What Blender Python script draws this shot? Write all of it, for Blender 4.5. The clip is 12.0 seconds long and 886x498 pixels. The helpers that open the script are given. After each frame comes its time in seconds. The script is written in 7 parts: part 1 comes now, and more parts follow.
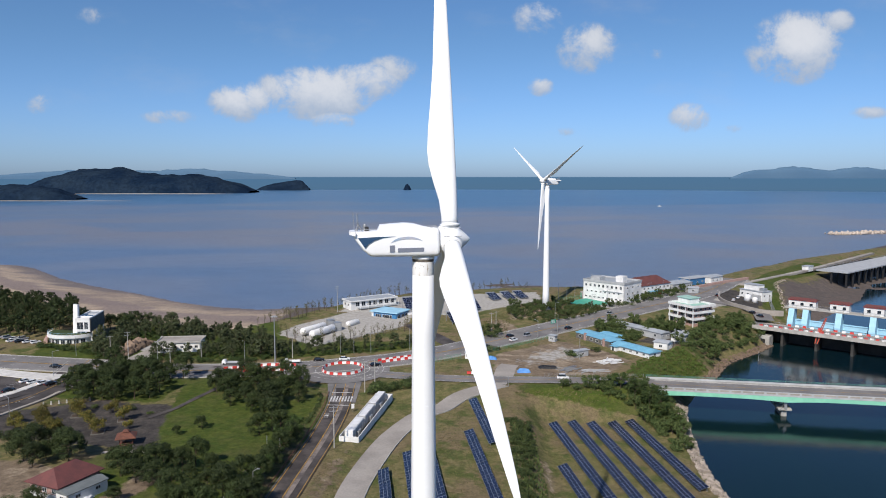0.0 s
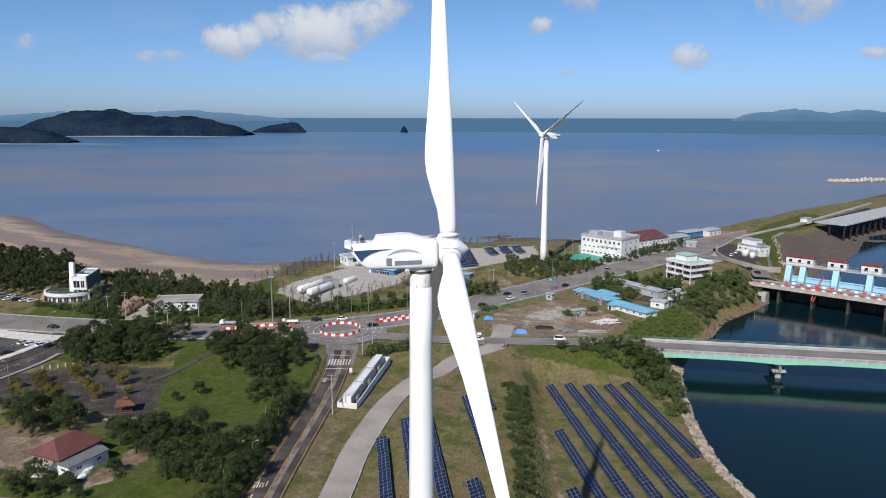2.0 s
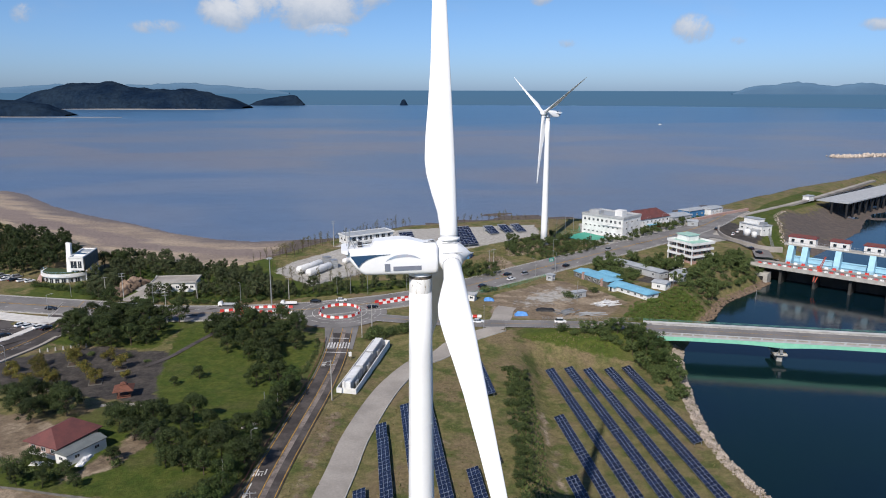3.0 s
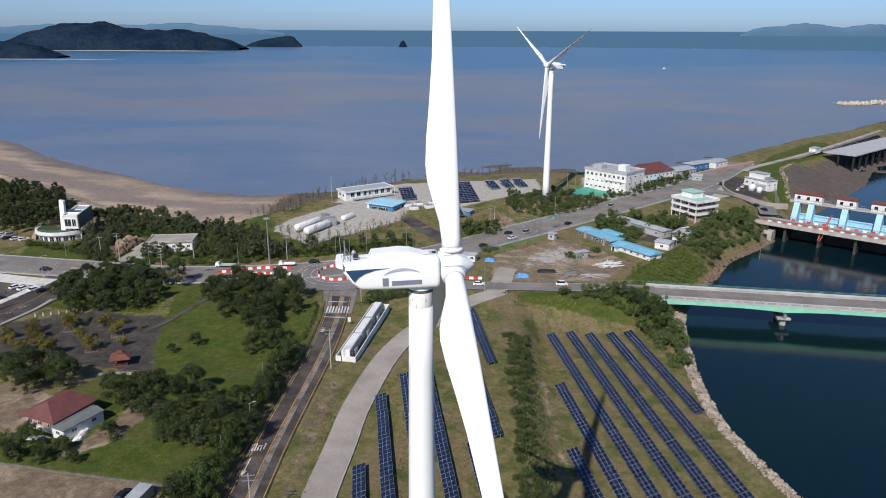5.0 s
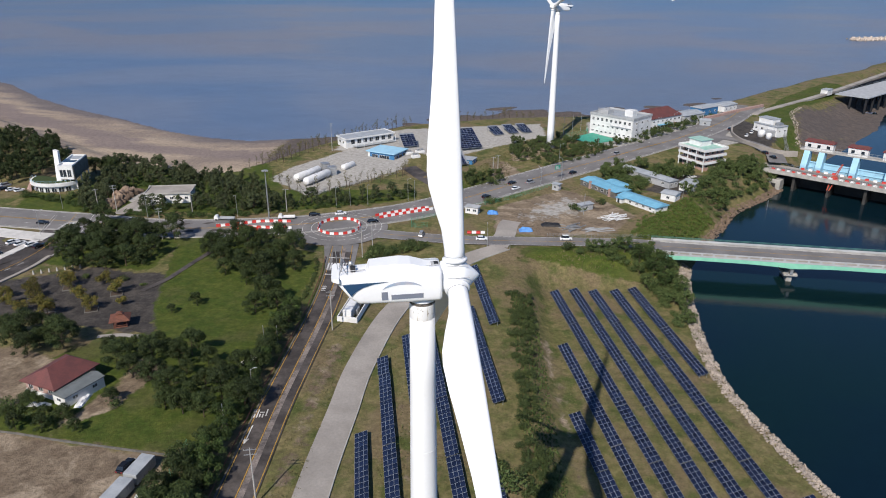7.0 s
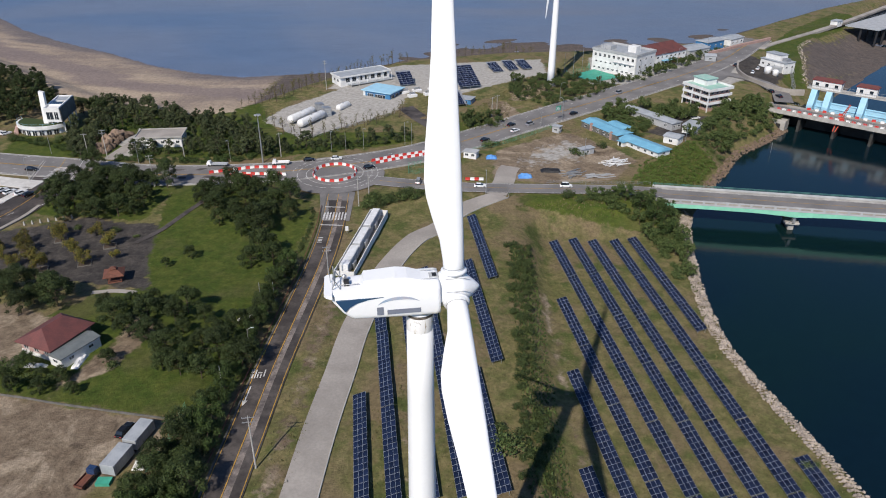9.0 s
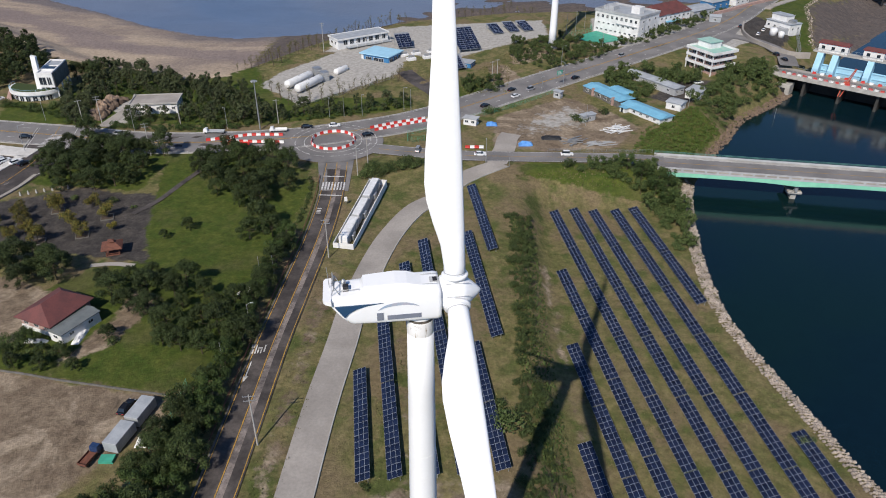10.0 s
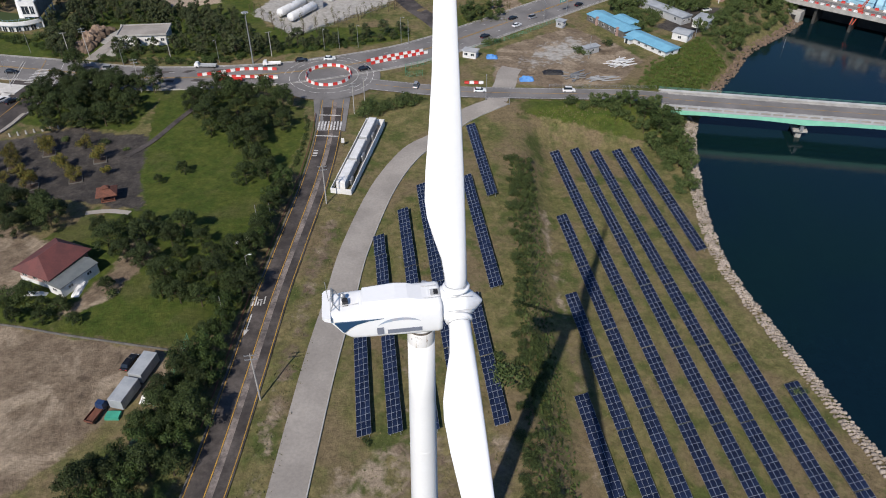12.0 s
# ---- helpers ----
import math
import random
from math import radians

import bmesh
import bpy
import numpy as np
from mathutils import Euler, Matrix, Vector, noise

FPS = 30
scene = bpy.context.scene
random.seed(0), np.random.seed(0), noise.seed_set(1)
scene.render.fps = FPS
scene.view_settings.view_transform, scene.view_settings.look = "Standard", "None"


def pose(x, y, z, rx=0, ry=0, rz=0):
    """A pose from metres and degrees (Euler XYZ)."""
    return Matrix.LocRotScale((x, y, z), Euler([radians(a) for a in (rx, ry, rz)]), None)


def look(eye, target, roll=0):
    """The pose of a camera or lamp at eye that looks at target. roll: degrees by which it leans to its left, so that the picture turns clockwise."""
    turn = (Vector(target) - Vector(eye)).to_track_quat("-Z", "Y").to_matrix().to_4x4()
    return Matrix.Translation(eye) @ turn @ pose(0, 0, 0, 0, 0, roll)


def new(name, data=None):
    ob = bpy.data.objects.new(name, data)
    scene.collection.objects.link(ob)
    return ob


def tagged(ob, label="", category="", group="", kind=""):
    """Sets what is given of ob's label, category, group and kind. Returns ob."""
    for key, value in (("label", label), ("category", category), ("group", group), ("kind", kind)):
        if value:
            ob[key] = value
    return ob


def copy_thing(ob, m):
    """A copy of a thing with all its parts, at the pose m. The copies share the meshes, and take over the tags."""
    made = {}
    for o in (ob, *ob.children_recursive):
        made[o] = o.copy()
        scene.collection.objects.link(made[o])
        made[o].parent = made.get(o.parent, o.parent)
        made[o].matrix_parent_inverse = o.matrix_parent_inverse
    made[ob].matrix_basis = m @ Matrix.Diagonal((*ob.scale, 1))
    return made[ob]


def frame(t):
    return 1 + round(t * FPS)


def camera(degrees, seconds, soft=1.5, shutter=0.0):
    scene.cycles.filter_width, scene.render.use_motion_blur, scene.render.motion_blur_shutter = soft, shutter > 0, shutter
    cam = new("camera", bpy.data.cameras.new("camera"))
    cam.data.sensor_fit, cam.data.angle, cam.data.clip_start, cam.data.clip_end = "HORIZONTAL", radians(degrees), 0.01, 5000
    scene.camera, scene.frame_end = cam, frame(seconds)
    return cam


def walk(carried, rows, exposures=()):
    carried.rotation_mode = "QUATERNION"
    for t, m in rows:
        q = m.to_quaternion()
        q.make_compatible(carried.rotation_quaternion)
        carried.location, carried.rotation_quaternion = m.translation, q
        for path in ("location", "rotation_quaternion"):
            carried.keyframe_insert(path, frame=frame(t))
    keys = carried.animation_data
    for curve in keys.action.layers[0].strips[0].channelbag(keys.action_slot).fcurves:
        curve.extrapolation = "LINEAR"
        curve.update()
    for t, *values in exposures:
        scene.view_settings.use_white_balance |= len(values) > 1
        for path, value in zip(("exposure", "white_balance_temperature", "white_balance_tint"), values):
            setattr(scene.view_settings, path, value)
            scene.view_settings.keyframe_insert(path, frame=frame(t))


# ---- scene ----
cam = camera(64.0, 12.0, 1.0)
METRES, EYE, TILT, LEAN, TURN = 50.0, 76.0, -5.8, 0.0, 0.0
ROWS = [
    (0.0, 0.0, 0.0, 0.0, 0.0, 0.0, -0.0),
    (0.5, -0.0009, -0.0045, 0.0431, -0.05, -1.33, -0.02),
    (1.0, -0.0013, -0.0021, 0.0847, -0.11, -2.63, -0.04),
    (1.5, -0.002, 0.0231, 0.1202, -0.17, -3.67, -0.05),
    (2.0, -0.0022, 0.0537, 0.1499, -0.22, -4.66, -0.06),
    (2.5, -0.0029, 0.0847, 0.1799, -0.22, -5.77, -0.08),
    (3.0, -0.0038, 0.1162, 0.2098, -0.24, -6.8, -0.11),
    (5.0, -0.0081, 0.2365, 0.3285, -0.25, -11.32, -0.21),
    (5.5, -0.0084, 0.2684, 0.3566, -0.21, -12.67, -0.23),
    (6.0, -0.01, 0.298, 0.3857, -0.16, -13.92, -0.24),
    (6.5, -0.01, 0.3261, 0.4142, -0.12, -15.19, -0.19),
    (7.0, -0.0093, 0.3538, 0.4437, -0.09, -16.49, -0.16),
    (9.0, -0.0108, 0.4687, 0.5598, -0.3, -22.29, -0.15),
    (9.5, -0.0122, 0.4961, 0.5909, -0.35, -24.0, -0.15),
    (10.0, -0.0132, 0.5218, 0.6219, -0.36, -25.64, -0.15),
    (10.5, -0.0143, 0.5478, 0.6527, -0.39, -27.25, -0.14),
    (11.0, -0.0146, 0.5744, 0.684, -0.42, -28.93, -0.14),
    (11.5, -0.0155, 0.5998, 0.7162, -0.46, -30.59, -0.14),
    (12.0, -0.0173, 0.6253, 0.748, -0.52, -32.3, -0.15),
]
walk(cam, [(t, pose(0, 0, EYE, TILT, LEAN, TURN) @ pose(METRES * x, METRES * y, METRES * z, 90 + pitch, roll, yaw)) for t, x, y, z, yaw, pitch, roll in ROWS], [(0.0, 0.04), (6.0, 0.05), (9.0, -0.01), (12.0, -0.05)])

# ---- world, sun ----
SUN_DIR = Vector((0.287, 0.680, -0.674)).normalized()


class Nodes:
    """Short hand for node trees."""

    def __init__(self, tree):
        self.tree = tree
        tree.nodes.clear()

    def add(self, kind, **values):
        node = self.tree.nodes.new(kind)
        for key, value in values.items():
            setattr(node, key, value)
        return node

    def put(self, socket, value):
        if isinstance(value, bpy.types.NodeSocket):
            self.tree.links.new(value, socket)
        elif value is not None:
            if socket.type == "RGBA" and len(value) == 3:
                value = (*value, 1)
            socket.default_value = value

    def math(self, op, a, b=None, c=None, clamp=False):
        node = self.add("ShaderNodeMath", operation=op, use_clamp=clamp)
        for socket, value in zip(node.inputs, (a, b, c)):
            self.put(socket, value)
        return node.outputs[0]

    def mix(self, fac, a, b, blend="MIX"):
        node = self.add("ShaderNodeMix", data_type="RGBA", blend_type=blend)
        self.put(node.inputs[0], fac)
        self.put(node.inputs[6], a)
        self.put(node.inputs[7], b)
        return node.outputs[2]

    def noise(self, vector, scale, detail=4.0, rough=0.55, distort=0.0):
        node = self.add("ShaderNodeTexNoise")
        self.put(node.inputs["Vector"], vector)
        self.put(node.inputs["Scale"], scale)
        self.put(node.inputs["Detail"], detail)
        self.put(node.inputs["Roughness"], rough)
        self.put(node.inputs["Distortion"], distort)
        return node.outputs[0]

    def span(self, value, lo, hi, a=0.0, b=1.0, smooth=True):
        node = self.add("ShaderNodeMapRange", interpolation_type="SMOOTHSTEP" if smooth else "LINEAR")
        for socket, v in zip(node.inputs, (value, lo, hi, a, b)):
            self.put(socket, v)
        return node.outputs[0]

    def stretch(self, vector, sx, sy, sz):
        node = self.add("ShaderNodeMapping")
        self.put(node.inputs[0], vector)
        node.inputs["Scale"].default_value = (sx, sy, sz)
        return node.outputs[0]


world = bpy.data.worlds.new("world")
scene.world = world
world.use_nodes = True
w = Nodes(world.node_tree)
sky = w.add("ShaderNodeTexSky", sky_type="NISHITA", sun_disc=False)
sky.sun_elevation = math.asin(-SUN_DIR.z)
sky.sun_rotation = math.atan2(-SUN_DIR.x, -SUN_DIR.y)
sky.altitude, sky.air_density, sky.dust_density, sky.ozone_density = 80, 1.0, 0.6, 2.5
way = w.add("ShaderNodeTexCoord").outputs["Generated"]
sep = w.add("ShaderNodeSeparateXYZ")
w.put(sep.inputs[0], way)
ahead = w.math("MAXIMUM", sep.outputs[1], 0.05)
cu = w.math("DIVIDE", sep.outputs[0], ahead)
cv = w.math("DIVIDE", sep.outputs[2], ahead)
flat = w.add("ShaderNodeCombineXYZ")
w.put(flat.inputs[0], cu)
w.put(flat.inputs[1], cv)
puff = w.noise(flat.outputs[0], 17.0, 9.0, 0.66, 0.2)
wisp = w.noise(w.stretch(flat.outputs[0], 1, 2.2, 1), 6.0, 6.0, 0.6)
# fair-weather clouds: across, up, half width, half height, density
CLOUDS = [
    (-0.480, 0.220, 0.026, 0.015, 0.35), (-0.556, 0.100, 0.026, 0.018, 0.5), (-0.381, 0.083, 0.050, 0.012, 0.4),
    (-0.278, 0.104, 0.056, 0.032, 0.95), (-0.176, 0.116, 0.100, 0.042, 1.0), (-0.110, 0.130, 0.060, 0.034, 0.9), (-0.153, 0.077, 0.036, 0.014, 0.6),
    (-0.073, 0.147, 0.046, 0.024, 0.55), (0.133, 0.215, 0.042, 0.030, 0.8), (0.199, 0.177, 0.052, 0.040, 0.75),
    (0.135, 0.125, 0.022, 0.016, 0.7), (0.487, 0.177, 0.078, 0.056, 1.0), (0.540, 0.211, 0.030, 0.022, 0.7),
    (0.343, 0.083, 0.034, 0.024, 0.7), (0.406, 0.067, 0.016, 0.008, 0.4), (0.594, 0.089, 0.032, 0.011, 0.45),
    (0.170, 0.063, 0.018, 0.008, 0.4), (0.297, 0.172, 0.014, 0.013, 0.3),
]
cover, relief = None, None
for across, up, wide, high, dense in CLOUDS:
    du = w.math("DIVIDE", w.math("SUBTRACT", cu, across), wide)
    dv = w.math("DIVIDE", w.math("SUBTRACT", cv, up), high)
    inside = w.math("SUBTRACT", 1.0, w.math("ADD", w.math("MULTIPLY", du, du), w.math("MULTIPLY", dv, dv)))
    inside = w.math("MULTIPLY", w.math("MAXIMUM", inside, 0.0), dense)
    lit = w.math("MULTIPLY", inside, w.math("ADD", w.math("MULTIPLY", dv, 0.5), 0.5))
    cover = inside if cover is None else w.math("MAXIMUM", cover, inside)
    relief = lit if relief is None else w.math("MAXIMUM", relief, lit)
billow = w.math("ADD", cover, w.math("MULTIPLY", w.math("SUBTRACT", puff, 0.46), 3.6))
veil = w.math("MULTIPLY", w.span(billow, 0.12, 1.0), w.span(cover, 0.0, 0.34))
veil = w.math("MULTIPLY", veil, 0.86)
shade = w.span(w.math("ADD", relief, w.math("MULTIPLY", w.math("SUBTRACT", puff, 0.5), 0.9)), 0.0, 0.75)
cloud = w.mix(shade, (5.0, 5.9, 7.4), (10.2, 10.2, 10.4))
tint = w.mix(w.span(sep.outputs[2], 0.0, 0.20), (0.72, 1.02, 1.74), (0.70, 0.97, 1.29))
hue = w.mix(1.0, sky.outputs[0], tint, "MULTIPLY")
thin = w.math("MULTIPLY", w.span(wisp, 0.5, 0.8), w.span(cv, 0.02, 0.2, 0.05, 0.16))
hue = w.mix(thin, hue, (6.5, 6.8, 7.2))
hue = w.mix(veil, hue, cloud)
deep = w.mix(w.span(sep.outputs[2], -0.02, 0.0), (1.10, 2.25, 3.75), (1.05, 2.30, 3.95))
hue = w.mix(w.span(sep.outputs[2], -0.0006, 0.0006), deep, hue)
ground = w.add("ShaderNodeBackground")
w.put(ground.inputs[0], hue)
ground.inputs[1].default_value = 0.075
w.put(w.add("ShaderNodeOutputWorld").inputs[0], ground.outputs[0])

lamp = bpy.data.lights.new("sun", "SUN")
lamp.energy, lamp.angle, lamp.color = 5.0, radians(0.55), (1.0, 0.92, 0.825)
sun = new("sun", lamp)
sun.matrix_world = look((0, 0, 300), Vector((0, 0, 300)) + SUN_DIR)

# ---- materials ----
def material(name, a, b=None, scale=0.4, rough=0.8, metal=0.0, fine=6.0, bump=0.0, grain=0.25, vary=0.0, spec=0.4):
    """Two tones mixed by a broad noise, a fine grain over them, relief and, for repeats, a change of tone from object to object."""
    m = bpy.data.materials.new(name)
    m.use_nodes = True
    n = Nodes(m.node_tree)
    place = n.add("ShaderNodeTexCoord").outputs["Object"]
    b = b or tuple(0.78 * v for v in a)
    broad = n.span(n.noise(place, scale, 5.0), 0.35, 0.65)
    tone = n.mix(broad, a, b)
    small = n.noise(place, fine, 4.0, 0.65)
    dark = n.span(small, 0.25, 0.75, 1.0 - grain, 1.0 + grain, False)
    if vary:
        chance = n.add("ShaderNodeObjectInfo").outputs["Random"]
        dark = n.math("MULTIPLY", dark, n.span(chance, 0.0, 1.0, 1.0 - vary, 1.0 + vary, False))
    grey = n.add("ShaderNodeCombineXYZ")
    for i in range(3):
        n.put(grey.inputs[i], dark)
    tone = n.mix(1.0, tone, grey.outputs[0], "MULTIPLY")
    shader = n.add("ShaderNodeBsdfPrincipled")
    n.put(shader.inputs["Base Color"], tone)
    n.put(shader.inputs["Roughness"], n.span(small, 0.2, 0.8, max(rough - 0.08, 0.02), min(rough + 0.08, 1.0), False))
    shader.inputs["Metallic"].default_value = metal
    shader.inputs["Specular IOR Level"].default_value = spec
    if bump:
        lift = n.add("ShaderNodeBump")
        lift.inputs["Strength"].default_value = 0.6
        lift.inputs["Distance"].default_value = bump
        n.put(lift.inputs["Height"], small)
        n.put(shader.inputs["Normal"], lift.outputs[0])
    n.put(n.add("ShaderNodeOutputMaterial").inputs[0], shader.outputs[0])
    return m


def leaf_material(name, a, b, vary=0.3):
    m = bpy.data.materials.new(name)
    m.use_nodes = True
    n = Nodes(m.node_tree)
    island = n.add("ShaderNodeNewGeometry").outputs["Random Per Island"]
    chance = n.add("ShaderNodeObjectInfo").outputs["Random"]
    tone = n.mix(island, a, b)
    k = n.span(chance, 0.0, 1.0, 1.0 - vary, 1.0 + vary, False)
    grey = n.add("ShaderNodeCombineXYZ")
    for i in range(3):
        n.put(grey.inputs[i], k)
    tone = n.mix(1.0, tone, grey.outputs[0], "MULTIPLY")
    shader = n.add("ShaderNodeBsdfPrincipled")
    n.put(shader.inputs["Base Color"], tone)
    shader.inputs["Roughness"].default_value = 0.7
    shader.inputs["Specular IOR Level"].default_value = 0.25
    n.put(n.add("ShaderNodeOutputMaterial").inputs[0], shader.outputs[0])
    return m


def ground_material():
    """Dry grass, with lawn, bare soil, sand, dark paving, gravel and rock where the plan says."""
    m = bpy.data.materials.new("ground_cover")
    m.use_nodes = True
    n = Nodes(m.node_tree)
    place = n.add("ShaderNodeTexCoord").outputs["Object"]
    one = n.add("ShaderNodeSeparateColor")
    n.put(one.inputs[0], n.add("ShaderNodeVertexColor", layer_name="cover_a").outputs[0])
    two = n.add("ShaderNodeSeparateColor")
    n.put(two.inputs[0], n.add("ShaderNodeVertexColor", layer_name="cover_b").outputs[0])
    big = n.noise(place, 0.045, 5.0, 0.6)
    mid = n.noise(place, 0.28, 5.0, 0.62)
    tuft = n.noise(place, 1.7, 5.0, 0.75)
    clump = n.noise(place, 0.62, 4.0, 0.6)
    frayed = n.math("MULTIPLY", n.math("SUBTRACT", mid, 0.5), 1.1)

    def where(mask):
        return n.span(n.math("ADD", mask, frayed), 0.38, 0.62)

    dry = n.mix(n.span(mid, 0.35, 0.65), (0.178, 0.150, 0.070), (0.104, 0.106, 0.038))
    dry = n.mix(n.span(big, 0.45, 0.60), dry, (0.168, 0.130, 0.074))
    dry = n.mix(n.span(n.noise(place, 0.11, 4.0, 0.6), 0.50, 0.66), dry, (0.076, 0.092, 0.028))
    lawn = n.mix(n.span(mid, 0.3, 0.7), (0.044, 0.070, 0.012), (0.080, 0.096, 0.020))
    lawn = n.mix(n.span(big, 0.5, 0.68), lawn, (0.085, 0.088, 0.030))
    soil = n.mix(n.span(mid, 0.3, 0.7), (0.215, 0.167, 0.118), (0.145, 0.108, 0.075))
    swirl = n.noise(place, 0.055, 5.0, 0.6, 1.6)
    soil = n.mix(n.span(swirl, 0.48, 0.60), soil, (0.300, 0.240, 0.175))
    soil = n.mix(n.span(swirl, 0.40, 0.32), soil, (0.098, 0.074, 0.053))
    turned = n.add("ShaderNodeMapping")
    n.put(turned.inputs[0], place)
    turned.inputs["Rotation"].default_value = (0, 0, radians(38.6))
    turned.inputs["Scale"].default_value = (0.22, 1.0, 1.0)
    bars = n.noise(turned.outputs[0], 0.032, 3.0, 0.45, 0.5)
    sand = n.mix(n.span(bars, 0.40, 0.60), (0.420, 0.335, 0.250), (0.245, 0.196, 0.165))
    sand = n.mix(n.span(big, 0.4, 0.7), sand, (0.350, 0.278, 0.212))
    level = n.add("ShaderNodeSeparateXYZ")
    n.put(level.inputs[0], place)
    wet = n.span(n.math("ADD", level.outputs[2], n.math("MULTIPLY", n.math("SUBTRACT", bars, 0.5), 5.0)), -9.2, -10.6)
    tide = n.math("ADD", level.outputs[2], n.math("MULTIPLY", n.math("SUBTRACT", n.noise(turned.outputs[0], 0.02, 4.0, 0.5, 0.6), 0.5), 3.4))
    damp = n.math("MULTIPLY", n.span(tide, -8.9, -8.2), n.span(tide, -6.6, -7.3))
    sand = n.mix(n.math("MULTIPLY", damp, 0.85), sand, (0.215, 0.172, 0.160))
    sand = n.mix(wet, sand, (0.165, 0.142, 0.138))
    mud = n.mix(n.span(mid, 0.3, 0.7), (0.135, 0.108, 0.094), (0.086, 0.075, 0.070))
    paved = n.mix(n.span(mid, 0.35, 0.7), (0.046, 0.042, 0.040), (0.084, 0.074, 0.066))
    gravel = n.mix(n.span(tuft, 0.3, 0.7), (0.44, 0.42, 0.39), (0.30, 0.285, 0.26))
    tone = n.mix(where(one.outputs[0]), dry, lawn)
    tone = n.mix(where(one.outputs[1]), tone, soil)
    tone = n.mix(where(two.outputs[0]), tone, paved)
    tone = n.mix(where(two.outputs[1]), tone, gravel)
    tone = n.mix(where(two.outputs[2]), tone, mud)
    tone = n.mix(where(one.outputs[2]), tone, sand)
    k = n.add("ShaderNodeCombineXYZ")
    for i in range(3):
        n.put(k.inputs[i], n.math("MULTIPLY", n.span(tuft, 0.2, 0.8, 0.55, 1.38, False), n.span(clump, 0.25, 0.75, 0.70, 1.28, False)))
    tone = n.mix(1.0, tone, k.outputs[0], "MULTIPLY")
    shader = n.add("ShaderNodeBsdfPrincipled")
    n.put(shader.inputs["Base Color"], tone)
    shader.inputs["Roughness"].default_value = 0.95
    shader.inputs["Specular IOR Level"].default_value = 0.15
    lift = n.add("ShaderNodeBump")
    lift.inputs["Strength"].default_value = 0.7
    lift.inputs["Distance"].default_value = 0.35
    n.put(lift.inputs["Height"], tuft)
    n.put(shader.inputs["Normal"], lift.outputs[0])
    n.put(n.add("ShaderNodeOutputMaterial").inputs[0], shader.outputs[0])
    return m


def sea_material():
    m = bpy.data.materials.new("sea_water")
    m.use_nodes = True
    n = Nodes(m.node_tree)
    place = n.add("ShaderNodeTexCoord").outputs["Object"]
    xyz = n.add("ShaderNodeSeparateXYZ")
    n.put(xyz.inputs[0], place)
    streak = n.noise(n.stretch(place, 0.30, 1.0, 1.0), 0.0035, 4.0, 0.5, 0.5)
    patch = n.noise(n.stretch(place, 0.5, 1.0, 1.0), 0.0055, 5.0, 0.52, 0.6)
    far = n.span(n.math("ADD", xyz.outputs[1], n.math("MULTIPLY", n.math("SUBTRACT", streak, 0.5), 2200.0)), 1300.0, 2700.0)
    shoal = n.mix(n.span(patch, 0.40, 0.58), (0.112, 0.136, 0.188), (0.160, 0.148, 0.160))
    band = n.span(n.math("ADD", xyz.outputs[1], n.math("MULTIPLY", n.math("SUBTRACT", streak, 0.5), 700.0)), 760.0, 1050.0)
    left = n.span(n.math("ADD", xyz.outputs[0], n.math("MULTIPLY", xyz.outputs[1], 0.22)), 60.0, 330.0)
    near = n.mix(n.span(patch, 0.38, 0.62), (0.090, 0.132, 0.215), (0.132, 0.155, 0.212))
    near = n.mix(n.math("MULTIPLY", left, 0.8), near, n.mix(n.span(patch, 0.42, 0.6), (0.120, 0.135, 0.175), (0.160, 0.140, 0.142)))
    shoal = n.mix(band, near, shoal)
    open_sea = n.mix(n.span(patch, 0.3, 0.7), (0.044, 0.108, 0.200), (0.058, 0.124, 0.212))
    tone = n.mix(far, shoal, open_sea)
    chop = n.noise(n.stretch(place, 0.45, 1.0, 1.0), 0.075, 6.0, 0.72, 0.3)
    fleck = n.span(n.noise(n.stretch(place, 0.16, 1.0, 1.0), 0.03, 5.0, 0.7), 0.62, 0.80)
    k = n.add("ShaderNodeCombineXYZ")
    for i in range(3):
        n.put(k.inputs[i], n.span(chop, 0.25, 0.75, 0.84, 1.16, False))
    tone = n.mix(1.0, tone, k.outputs[0], "MULTIPLY")
    tone = n.mix(n.math("MULTIPLY", fleck, 0.22), tone, (0.070, 0.082, 0.105))
    shader = n.add("ShaderNodeBsdfPrincipled")
    n.put(shader.inputs["Base Color"], tone)
    shader.inputs["Roughness"].default_value = 0.32
    shader.inputs["IOR"].default_value = 1.33
    shader.inputs["Specular IOR Level"].default_value = 0.35
    ripple = n.noise(n.stretch(place, 1.0, 2.0, 1.0), 0.22, 6.0, 0.7)
    lift = n.add("ShaderNodeBump")
    lift.inputs["Strength"].default_value = 0.35
    lift.inputs["Distance"].default_value = 0.6
    n.put(lift.inputs["Height"], ripple)
    n.put(shader.inputs["Normal"], lift.outputs[0])
    n.put(n.add("ShaderNodeOutputMaterial").inputs[0], shader.outputs[0])
    return m


